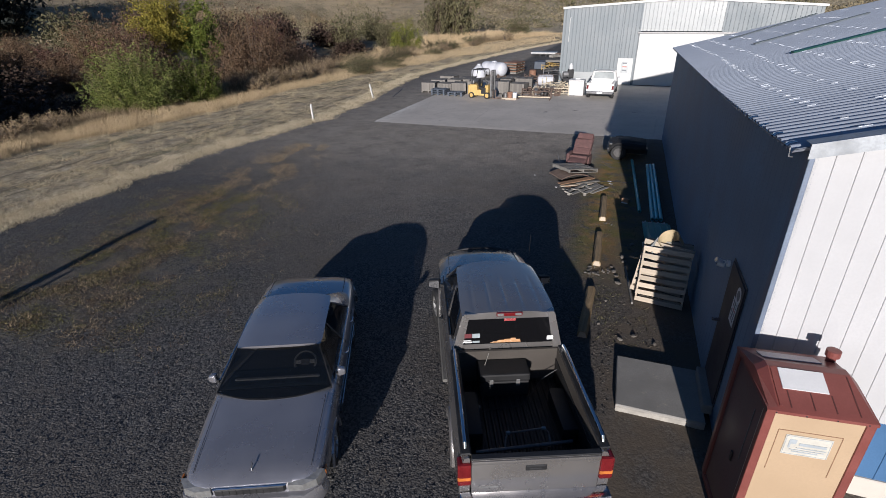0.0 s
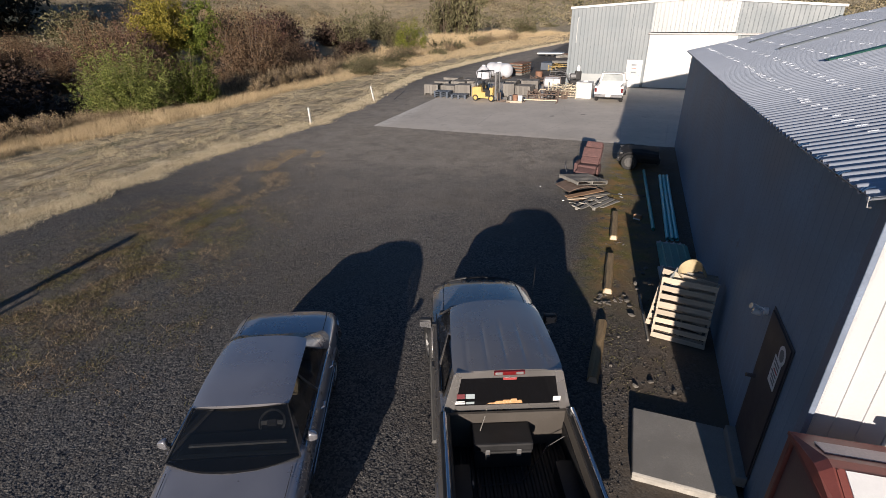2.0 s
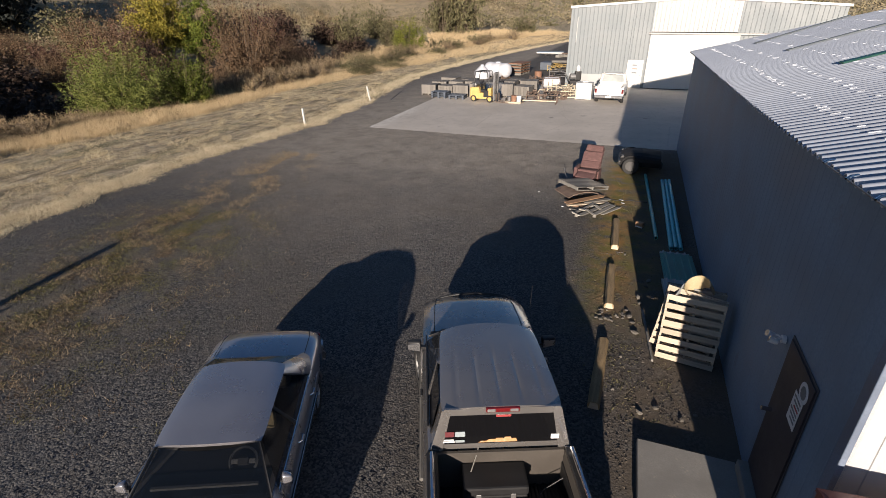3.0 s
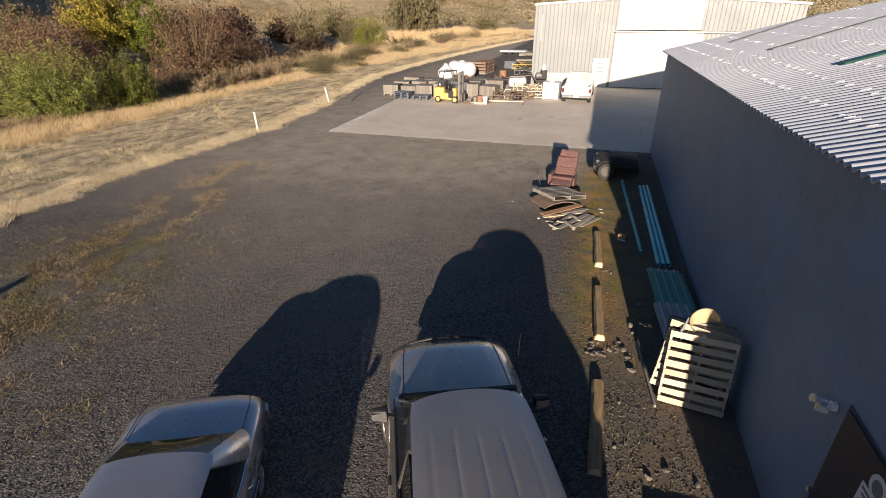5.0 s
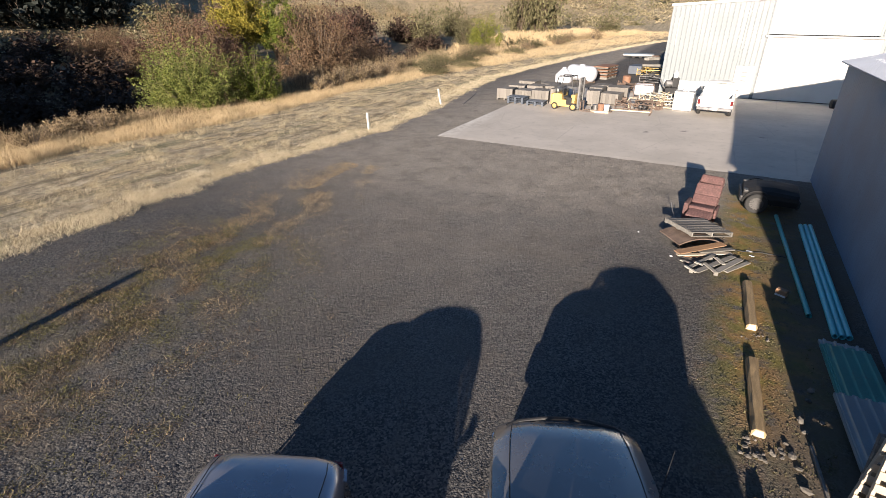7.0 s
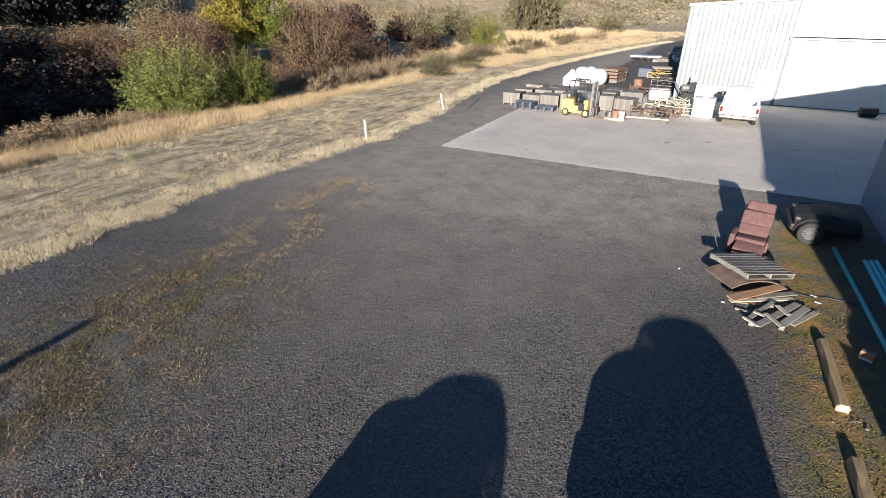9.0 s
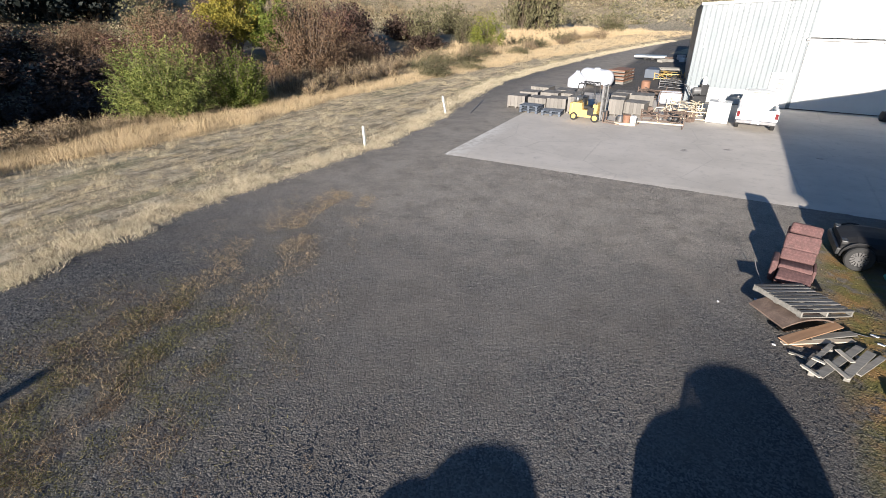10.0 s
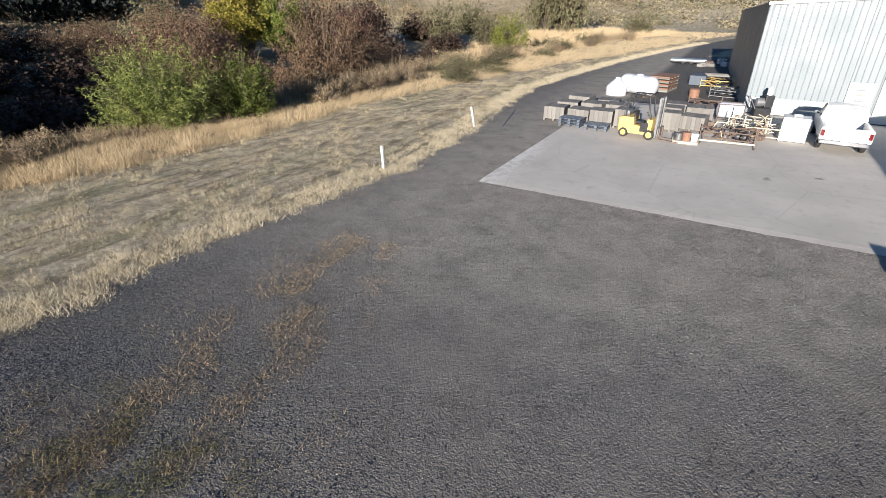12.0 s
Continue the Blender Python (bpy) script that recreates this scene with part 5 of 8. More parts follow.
def portable_toilet():
    t = thing("portable_toilet", "tan and maroon portable toilet standing by the white gable", "portable toilet", pose(4.49, 6.25, 0, 0, 0, 6))
    w, d, h = 0.46, 0.53, 2.23
    part("skid", box(-w - 0.02, w + 0.02, -d - 0.02, d + 0.02, 0.0, 0.12, 0.02), MAROON, t, "maroon skid base")
    part("back_panel", box(-w + 0.04, w - 0.04, -d, -d + 0.04, 0.13, h - 0.02, 0.012), TAN_PLASTIC, t, "tan back panel")
    for s in (-1, 1):
        part("corner_post", box(s * w - 0.045, s * w + 0.045, -d - 0.015, -d + 0.07, 0.12, h, 0.015, None, 2), MAROON, t, "maroon corner post")
        part("corner_post", box(s * w - 0.045, s * w + 0.045, d - 0.07, d + 0.015, 0.12, h, 0.015, None, 2), MAROON, t)
    part("side_panel", box(w - 0.03, w + 0.01, -d + 0.06, d - 0.06, 0.13, h - 0.02, 0.01), TAN_PLASTIC, t)
    part("front_panel", box(-w + 0.04, w - 0.04, d - 0.04, d, 0.13, h - 0.02, 0.01), TAN_PLASTIC, t)
    door = part("door", box(-w - 0.012, -w + 0.03, -d + 0.07, d - 0.07, 0.15, h - 0.05, 0.012), surf("dark_maroon_door", (0.15, 0.08, 0.075), 0.5, big=2), t, "dark maroon door")
    part("door_edge", box(-w - 0.024, -w - 0.01, -d + 0.085, -d + 0.115, 0.16, h - 0.08, 0.004), surf("pale_strip", (0.55, 0.50, 0.38), 0.5), door, "pale edge strip")
    part("door_edge", box(-w - 0.02, -w - 0.01, -d + 0.27, -d + 0.285, 1.2, h - 0.25, 0.003), GREY_STEEL, door)
    part("latch", box(-w - 0.03, -w - 0.01, -0.1, -0.05, 1.0, 1.14, 0.006), BLACK_PLASTIC, door)
    # raised panel lines and the plate
    for x in (-0.33, 0.27):
        part("panel_groove", box(x - 0.004, x + 0.004, -d - 0.005, -d, 1.42, 1.99), TAN_GROOVE, t)
    part("panel_groove", box(-0.33, 0.27, -d - 0.005, -d, 1.99, 1.997), TAN_GROOVE, t)
    pl = part("name_plate", box(-0.245, 0.2, -d - 0.01, -d - 0.002, 1.67, 1.945, 0.004), surf("faded_plate", (0.52, 0.50, 0.44), 0.5, big=6, var=0.1), t, "pale plate with grey print")
    ink = surf("plate_ink", (0.40, 0.44, 0.47), 0.5)
    for x0, x1, z0, z1 in ((-0.235, 0.19, 1.685, 1.689), (-0.235, 0.19, 1.93, 1.934), (-0.235, -0.231, 1.685, 1.934), (0.186, 0.19, 1.685, 1.934), (-0.20, -0.18, 1.77, 1.89), (-0.18, -0.13, 1.83, 1.89), (-0.10, 0.16, 1.815, 1.85), (-0.12, 0.16, 1.775, 1.785), (-0.15, 0.1, 1.72, 1.732), (-0.18, 0.15, 1.745, 1.755)):
        part("print_bar", box(x0, x1, -d - 0.014, -d - 0.009, z0, z1), ink, pl)
    # gabled roof: its ridge runs across, a lip all round
    rise = 0.21
    prof = [(-d - 0.025, h - 0.015), (d + 0.025, h - 0.015), (d + 0.025, h + 0.02), (d - 0.01, h + 0.035), (0.06, h + rise), (-0.04, h + rise), (-d + 0.01, h + 0.035), (-d - 0.025, h + 0.02)]
    own = bmesh.new()
    rings = [[own.verts.new((x, y * k, z if z < h + 0.03 else h + 0.03 + (z - h - 0.03) * q)) for y, z in prof] for x, k, q in ((-w - 0.05, 1.0, 0.0), (-w - 0.03, 1.0, 0.55), (-w + 0.06, 1.0, 1.0), (w - 0.06, 1.0, 1.0), (w + 0.03, 1.0, 0.55), (w + 0.05, 1.0, 0.0))]
    for a, b in zip(rings, rings[1:]):
        for k in range(8):
            own.faces.new((a[k], a[(k + 1) % 8], b[(k + 1) % 8], b[k]))
    own.faces.new(rings[0][::-1])
    own.faces.new(rings[-1])
    rf = part("roof", own, MAROON, t, "maroon moulded gable roof")
    up = lambda y: h + 0.035 + (rise - 0.035) * (y + d - 0.01) / (d - 0.05)
    part("skylight", pane(((-0.31, -0.30, up(-0.30) + 0.014), (0.13, -0.30, up(-0.30) + 0.014), (0.13, -0.06, up(-0.06) + 0.014), (-0.31, -0.06, up(-0.06) + 0.014)), 0.012), WHITE_PLASTIC, rf, "white skylight panel")
    part("ridge_plate", pane(((-0.38, 0.16, h + 0.187), (0.22, 0.16, h + 0.187), (0.22, 0.36, h + 0.118), (-0.38, 0.36, h + 0.118)), 0.01), surf("faded_maroon", (0.45, 0.38, 0.38), 0.5), rf, "faded pale panel behind the ridge")
    for x, y in ((-0.27, -0.31), (-0.05, -0.31), (0.15, -0.31), (0.36, -0.06)):
        part("roof_rib", bar((x, -d + 0.03, up(-d + 0.03) + 0.001), (x, y, up(y) + 0.001), 0.012, 0.006), DARK_GROOVE, rf)
    part("roof_rib", bar((-w + 0.09, -d + 0.03, up(-d + 0.03) + 0.004), (-w + 0.09, -0.06, up(-0.06) + 0.004), 0.025, 0.02), MAROON, rf)
    for k in range(4):
        x = -0.42 + 0.28 * k
        part("rivet", tube((x, -d - 0.03, h), (x, -d - 0.02, h), 0.009, None, 8), CHROME, rf)
    part("vent_pipe", add(None, lathe([(0.05, 0), (0.05, 0.1), (0.075, 0.105), (0.075, 0.18), (0.05, 0.185)], 16), Matrix.Translation((0.40, 0.36, h + 0.07))), MAROON, rf, "maroon vent pipe")
    return t


portable_toilet()

own = bmesh.new()
foot = [(2.73, 7.70), (4.09, 7.70), (4.06, 9.06), (2.71, 9.06)]
a = [own.verts.new((x, y, -0.05)) for x, y in foot]
b = [own.verts.new((x, y, 0.12)) for x, y in foot]
own.faces.new(b), own.faces.new(a[::-1])
for k in range(4):
    own.faces.new((a[k], a[(k + 1) % 4], b[(k + 1) % 4], b[k]))
bmesh.ops.bevel(own, geom=own.edges[:], offset=0.012, segments=1, affect="EDGES")
PAD = surf("pad_concrete", (0.27, 0.26, 0.24), 0.9, big=2, var=0.12, bump=0.4, wear=(0.4, 0.37, 0.3), wear_amount=0.2)
step = thing("door_step", "grey concrete pad in front of the dark door", "step", pose(3.4, 8.4, 0))
own.transform(Matrix.Translation((-3.4, -8.4, 0)))
part("slab", own, PAD, step)
rough = bmesh.new()
worn = []
for k in range(24):
    x = -0.665 + k * 1.345 / 23
    d = 0.012 * noise.noise(Vector((x * 6, 1.0, 2.0)))
    worn.append([rough.verts.new(v) for v in ((x, -0.722 + d, -0.04), (x, -0.718 + d, 0.07), (x, -0.69, 0.1 + d), (x, -0.66, 0.0))])
for p, q in zip(worn, worn[1:]):
    for k in range(3):
        rough.faces.new((p[k], q[k], q[k + 1], p[k + 1]))
part("worn_edge", rough, surf("worn_pad_edge", (0.33, 0.31, 0.275), 0.9, big=5, var=0.2, bump=0.4), step, "pale worn front edge")


def timber_stop(x0, y0, x1, y1, label):
    a, b = Vector((x0, y0, 0)), Vector((x1, y1, 0))
    n = (b - a).length
    own, prof = bmesh.new(), [(-0.1, 0), (-0.1, 0.085), (-0.06, 0.14), (0.06, 0.145), (0.1, 0.09), (0.1, 0)]
    rng = random.Random(int(y0 * 10))
    rings = []
    for k in range(7):
        s = k / 6
        j = 0.008
        rings.append([own.verts.new((x + rng.uniform(-j, j), s * n, z + rng.uniform(-j, j))) for x, z in prof])
    for p, q in zip(rings, rings[1:]):
        for k in range(6):
            own.faces.new((p[k], p[(k + 1) % 6], q[(k + 1) % 6], q[k]))
    own.faces.new(rings[0][::-1]), own.faces.new(rings[-1])
    ang = math.degrees(math.atan2(-(x1 - x0), y1 - y0))
    t = thing("timber_stop", label, "timber", pose(x0, y0, -0.005, 0, 0, ang), "parking timbers")
    part("timber", own, LOG_WOOD, t)
    part("sawn_end", pane(((-0.09, -0.003, 0.005), (0.09, -0.003, 0.005), (0.055, -0.003, 0.137), (-0.055, -0.003, 0.132)), -0.004), FRESH_WOOD, t, "pale sawn end")
    return t


timber_stop(2.03, 16.12, 1.97, 18.15, "weathered timber parking stop on mossy gravel")
timber_stop(2.07, 12.92, 2.01, 14.92, "weathered timber parking stop with stones at its end")
timber_stop(2.02, 9.6, 2.04, 11.55, "weathered timber parking stop beside the pickup truck")


def rock_mesh(seed):
    own = bmesh.new()
    bmesh.ops.create_icosphere(own, subdivisions=1, radius=1)
    rng = random.Random(seed)
    for v in own.verts:
        v.co *= rng.uniform(0.65, 1.15)
        v.co.z *= 0.65
    return mesh_of(own, STONE)


ROCKS = [rock_mesh(k) for k in range(4)]
rng = random.Random(21)
spots = [(2.51, 12.7, 0.09), (2.7, 13.6, 0.1), (2.92, 14.5, 0.1), (2.63, 12.1, 0.1), (2.72, 13.35, 0.07), (2.85, 14.2, 0.08), (2.58, 12.5, 0.07), (3.0, 13.7, 0.08), (2.45, 12.95, 0.06), (2.75, 9.75, 0.07), (3.0, 9.95, 0.09), (3.4, 9.8, 0.07), (3.62, 9.98, 0.06), (2.4, 11.2, 0.05), (2.3, 10.2, 0.05), (2.9, 10.4, 0.04)]
for k in range(22):
    spots.append((2.1 + rng.uniform(-0.28, 0.28), 12.62 + rng.uniform(-0.22, 0.2), rng.uniform(0.03, 0.07)))
for k in range(9):
    spots.append((2.05 + rng.uniform(-0.3, 0.3), 15.9 + rng.uniform(-0.2, 0.15), rng.uniform(0.02, 0.05)))
for k, (x, y, r) in enumerate(spots):
    ob = new("field_stone", ROCKS[k % 4])
    ob.matrix_basis = pose(x, y, r * 0.25, rng.uniform(-20, 20), rng.uniform(-20, 20), rng.uniform(0, 360)) @ Matrix.Diagonal((0.75 * r * rng.uniform(0.9, 1.3), 0.75 * r, 0.75 * r * rng.uniform(0.8, 1.1), 1))
    tagged(ob, "rough grey field stone on dirt beside the timbers", "stone", "loose stones")


def pallet(name, label, m, wood=FRESH_WOOD, boards=7, w=1.02, d=1.2, missing=(), category="pallet", under=True):
    t = thing(name, label, category, m)
    deck = mesh_of(box(-w / 2, w / 2, -0.052, 0.052, 0, 0.018, 0.003), wood)
    rng = random.Random(len(label) + boards)
    for k in range(boards):
        if k in missing:
            continue
        ob = part("deck_board", deck, None, t)
        ob.matrix_basis = pose(rng.uniform(-0.008, 0.008), -d / 2 + 0.045 + k * (d - 0.09) / (boards - 1), 0.116, 0, 0, rng.uniform(-0.8, 0.8))
    for x in (-w / 2 + 0.02, 0, w / 2 - 0.02):
        part("stringer", box(x - 0.019, x + 0.019, -d / 2, d / 2, 0.019, 0.115, 0.003), wood, t)
    if under:
        for y in (-d / 2 + 0.05, 0, d / 2 - 0.05):
            ob = part("bottom_board", deck, None, t)
            ob.matrix_basis = pose(0, y, 0)
    return t


# two pallets leaning back together near the wall
pallet("pallet", "pale new wooden pallet leaning upright against another pallet", pose(3.53, 11.60, 0.632, 78, 0, -7.5), FRESH_WOOD, 8, 1.0, 1.27)
pallet("pallet", "wooden pallet standing behind the pale pallet, its board ends sticking out", pose(3.50, 11.80, 0.69, 79, 0, -9) @ pose(0, 0, 0, 0, 0, -6), FRESH_WOOD, 8, 1.04, 1.22)
pallet("pallet", "greyed wooden pallet standing hindmost in the leaning stack", pose(3.55, 11.99, 0.66, 80, 0, -6), GREY_WOOD, 11, 1.02, 1.27)

bd = thing("bent_band", "tan bent laminate band with a pale plate, lying on the pallets", "scrap", pose(3.56, 11.80, 1.40, 12, -30, -6))
own = bmesh.new()
n, r = 20, 0.2
inner, outer = [], []
for k in range(n):
    a = math.radians(-25) + k * math.radians(235) / (n - 1)
    for lst, rr in ((outer, r), (inner, r - 0.015)):
        lst.append((own.verts.new((rr * 1.15 * math.cos(a), rr * math.sin(a), -0.13)), own.verts.new((rr * 1.15 * math.cos(a), rr * math.sin(a), 0.1 + 0.08 * math.sin(a)))))
for k in range(n - 1):
    o, p, i, j = outer[k], outer[k + 1], inner[k], inner[k + 1]
    own.faces.new((o[0], p[0], p[1], o[1])), own.faces.new((j[0], i[0], i[1], j[1])), own.faces.new((o[1], p[1], j[1], i[1])), own.faces.new((p[0], o[0], i[0], j[0]))
part("band", own, CARD, bd, "", True)
part("plate", add(None, box(-0.16, 0.16, -0.012, 0.012, -0.15, 0.15, 0.006), pose(-0.34, 0.03, -0.02, 20, 0, 60)), PALE_PANEL, bd, "pale plate")
single("scrap_board", add(None, box(-0.02, 0.02, -0.9, 0.9, 0, 0.05, 0.003), pose(0, 0, 0)), GREY_WOOD, "thin grey board lying on the dirt", "board", pose(2.87, 12.15, 0, 0, 0, 6))

def sheets(name, label, mat, x, y, z, w, ln, rz, count=1):
    t = thing(name, label, "metal sheet", pose(x, y, z, 0, 0, rz), "stacked sheets")
    for k in range(count):
        bm = ribbed(w, ln, 0.18, 0.03, 0.035)
        bm.transform(Matrix.Translation((-w / 2 + 0.02 * k, -ln / 2 + 0.05 * k, 0.035 + 0.03 * k)) @ Matrix.Rotation(radians(-90), 4, "X"))
        bm.transform(Matrix.Diagonal((1, -1, 1, 1)))
        part("sheet", bm, mat, t)
    return t


sheets("ribbed_sheet", "green ribbed metal sheets lying stacked by the wall", GREEN_SHEET, 3.62, 14.85, 0.06, 0.72, 2.5, 3, 3)
sheets("ribbed_sheet", "pale grey ribbed metal sheet lying under the green ones", GREY_SHEET, 3.64, 14.95, 0.02, 0.74, 2.75, 3, 1)
sheets("ribbed_sheet", "grey ribbed metal sheets lying over the green ones", GREY_SHEET, 3.56, 13.55, 0.17, 0.66, 1.7, 4, 2)


def loose_pipe(x0, y0, x1, y1, r, mat, label, z=None):
    a, b = Vector((x0, y0, (r if z is None else z))), Vector((x1, y1, (r if z is None else z)))
    ln = (b - a).length
    bm = lathe([(r * 0.86, -0.0), (r, 0.0), (r, ln), (r * 0.86, ln), (r * 0.86, 0.0)], 16, "Z", None, True)
    m = Matrix.Translation(a) @ (b - a).to_track_quat("Z", "Y").to_matrix().to_4x4()
    ob = single("plastic_pipe", bm, mat, label, "pipe", m, "plastic pipes", "", True)
    return ob


loose_pipe(3.12, 17.18, 2.82, 23.4, 0.055, TEAL_PIPE, "long dark teal plastic pipe lying on the dirt")
for k in range(3):
    loose_pipe(3.50 + 0.125 * k, 16.55 + 0.03 * k, 3.42 + 0.125 * k, 22.85 + 0.05 * k, 0.058, PALE_TEAL, "long pale teal plastic pipe lying by the wall")
st = thing("brick_scrap", "broken brick with a white painted face on the dirt", "brick", pose(2.66, 18.0, 0.0, 0, 0, -25))
part("brick", box(-0.12, 0.12, -0.06, 0.08, 0, 0.16, 0.015), BROWN_WOOD, st)
part("painted_face", add(None, box(-0.11, 0.11, -0.015, 0.0, 0, 0.17, 0.004), pose(0, -0.07, 0.0, -35)), WHITE_PAINT, st)


def scrap_car():
    t = thing("scrap_car", "black front half of a scrap car standing in the shade", "car", pose(2.61, 24.3, 0, 0, 0, 90))
    body = surf("dull_black_car_paint", (0.012, 0.012, 0.013), 0.75, big=2, var=0.2, bump=0.1)
    rim = surf("dusty_steel_rim", (0.085, 0.082, 0.08), 0.7, big=9, var=0.2, bump=0.1)

    def ring(y, hw, zt, zs):
        return (y, [(0, 0.3), (hw - 0.1, 0.3), (hw, 0.5), (hw - 0.01, zs - 0.08), (hw - 0.1, zs), (0.4, zt), (0, zt + 0.01)])
    part("body", loft([ring(-0.7, 0.76, 0.72, 0.68), ring(0.0, 0.77, 0.8, 0.73), ring(0.5, 0.75, 0.77, 0.71), ring(0.82, 0.66, 0.66, 0.6)]), body, t)
    part("bumper", box(-0.7, 0.7, 0.78, 0.9, 0.3, 0.5, 0.05, None, 2), BLACK_PLASTIC, t)
    for s in (-1, 1):
        part("headlight", box(s * 0.52 - 0.13, s * 0.52 + 0.13, 0.68, 0.83, 0.58, 0.69, 0.03, None, 2), BLACK_PLASTIC, t, "empty dark headlight")
        wheel(t, s * 0.76, 0.4, 0.325, 0.2, rim, 14)
        part("fender", arch(bmesh.new(), s * 0.74, 0.4, 0.40, 0.025), body, t, "", True)
    part("dash_end", box(-0.7, 0.7, -0.78, -0.65, 0.25, 0.55, 0.05), BLACK_PLASTIC, t)
    return t


scrap_car()


# ---- heap on the gravel ----
def old_armchair():
    t = thing("recliner", "worn dusty-red velour recliner abandoned outside on the gravel", "armchair", pose(0.70, 22.2, 0, 0, 0, -7))
    part("base", box(-0.34, 0.36, -0.4, 0.42, 0.0, 0.3, 0.04, None, 2), SEAT_RED, t, "", True)
    part("seat", add(None, box(-0.32, 0.37, -0.26, 0.24, -0.08, 0.08, 0.05, None, 3), pose(0, -0.2, 0.42, -6)), SEAT_RED, t, "", True)
    part("footrest", add(None, box(-0.33, 0.37, -0.24, 0.2, -0.07, 0.07, 0.05, None, 3), pose(0.02, -0.63, 0.34, 14, 2, -4)), SEAT_RED, t, "", True)
    part("lumbar", add(None, box(-0.33, 0.38, -0.1, 0.1, -0.15, 0.15, 0.06, None, 3), pose(0, 0.14, 0.57, -38)), SEAT_RED, t, "", True)
    part("back_cushion", add(None, box(-0.34, 0.39, -0.11, 0.11, -0.21, 0.2, 0.06, None, 3), pose(0.01, 0.36, 0.82, -38)), SEAT_RED, t, "", True)
    part("head_cushion", add(None, box(-0.31, 0.35, -0.12, 0.1, -0.13, 0.14, 0.07, None, 3), pose(0.03, 0.61, 1.08, -36, 0, -6)), SEAT_RED, t, "", True)
    part("back_shell", add(None, box(-0.33, 0.38, -0.04, 0.04, -0.55, 0.42, 0.03, None, 2), pose(0.01, 0.5, 0.74, -36)), SEAT_RED, t, "", True)
    part("armrest", box(-0.47, -0.33, -0.48, 0.18, 0.06, 0.58, 0.06, None, 3), SEAT_RED, t, "", True)
    part("armrest", box(0.38, 0.45, -0.3, 0.3, 0.06, 0.46, 0.035, None, 2), SEAT_RED, t, "", True)


old_armchair()
pallet("pallet", "weathered grey wooden pallet tilted on top of the heap", pose(0.68, 20.38, 0.33, -5, 4, 36), GREY_WOOD, 9, 1.22, 1.32)
own = bmesh.new()
for k in range(9):
    u0, u1 = -0.6 + k * 0.15, -0.45 + k * 0.15
    zc = lambda u: 0.30 - 0.55 * (u / 0.75) ** 2 * 0.35
    ring = [own.verts.new((u0, yy, zc(u0) - dz)) for yy, dz in ((-0.5, 0), (0.45, 0), (0.45, 0.03), (-0.5, 0.03))]
    if k:
        for j in range(4):
            own.faces.new((last[j], last[(j + 1) % 4], ring[(j + 1) % 4], ring[j]))
    else:
        own.faces.new(ring[::-1])
    last = ring
own.faces.new(last)
single("curved_panel", own, RUSTY, "curved rust-brown panel under the grey pallet", "panel", pose(0.5, 20.12, 0.03, 0, 0, 38), smooth=True)
for k, (x, y, z, rz, w, ln, mt) in enumerate(((0.86, 19.55, 0.13, 50, 0.22, 1.7, BROWN_WOOD), (0.98, 19.42, 0.03, 31, 0.12, 1.5, FRESH_WOOD), (0.8, 19.2, 0.0, 12, 0.1, 0.6, BROWN_WOOD), (1.25, 19.75, 0.06, 36, 0.16, 1.0, GREY_WOOD), (0.75, 19.95, 0.02, 42, 0.2, 1.1, BROWN_WOOD))):
    single("loose_board", box(-ln / 2, ln / 2, -w / 2, w / 2, 0, 0.025, 0.004), mt, "brown board in the heap on the gravel" if mt is BROWN_WOOD else "pale board in the heap on the gravel", "board", pose(x, y, z, 4 if z > 0.1 else 0, 2 if z > 0.1 else 0, rz), "heap boards")
bp = thing("broken_pallet", "broken grey pallet frame with gaps lying on the gravel", "pallet", pose(1.24, 18.87, 0.0))
PALE_GREY_WOOD = surf("sun_bleached_wood", (0.42, 0.39, 0.33), 0.8, big=2, fine=30, var=0.2, bump=0.35, by_object=0.2, stretch=(0.6, 6, 6))
for x0, y0, x1, y1, z, w in ((-0.6, -0.6, -0.05, 0.5, 0.075, 0.09), (-0.4, -0.72, 0.42, 0.65, 0.08, 0.14), (0.02, -0.52, 0.58, 0.54, 0.08, 0.15), (0.26, -0.26, 0.78, 0.56, 0.03, 0.11)):
    part("plank", bar((x0, y0, z), (x1, y1, z + 0.01), w, 0.024), GREY_WOOD, bp)
for x0, y0, x1, y1, z, w in ((-0.66, -0.55, -0.4, -0.8, 0.11, 0.06), (-0.24, -0.17, 0.05, -0.62, 0.115, 0.09), (0.0, 0.3, 0.2, -0.02, 0.115, 0.1), (-0.46, -0.22, -0.26, -0.31, 0.115, 0.07), (-0.8, -0.1, -0.52, -0.15, 0.03, 0.07), (-0.2, 0.33, -0.02, 0.56, 0.03, 0.06)):
    part("slat", bar((x0, y0, z), (x1, y1, z), w, 0.02), PALE_GREY_WOOD, bp)
for x, y in ((-0.5, -0.62), (0.05, -0.5), (-0.1, 0.35), (0.35, 0.3)):
    part("block", box(x - 0.05, x + 0.05, y - 0.05, y + 0.05, 0, 0.07, 0.004), GREY_WOOD, bp)
for x, y, r in ((-0.82, 20.2, 0.03), (2.05, 20.25, 0.07), (-0.05, 20.7, 0.045), (2.1, 19.95, 0.06), (0.2, 18.95, 0.035)):
    single("litter_scrap", add(None, box(-r, r, -r * 0.6, r * 0.6, 0, 0.02, 0.006), pose(0, 0, 0.004, 8, 5, 0)), WHITE_PLASTIC, "crumpled white scrap of litter on the gravel", "litter", pose(x, y, 0.0, 0, 0, x * 70), "litter scraps")
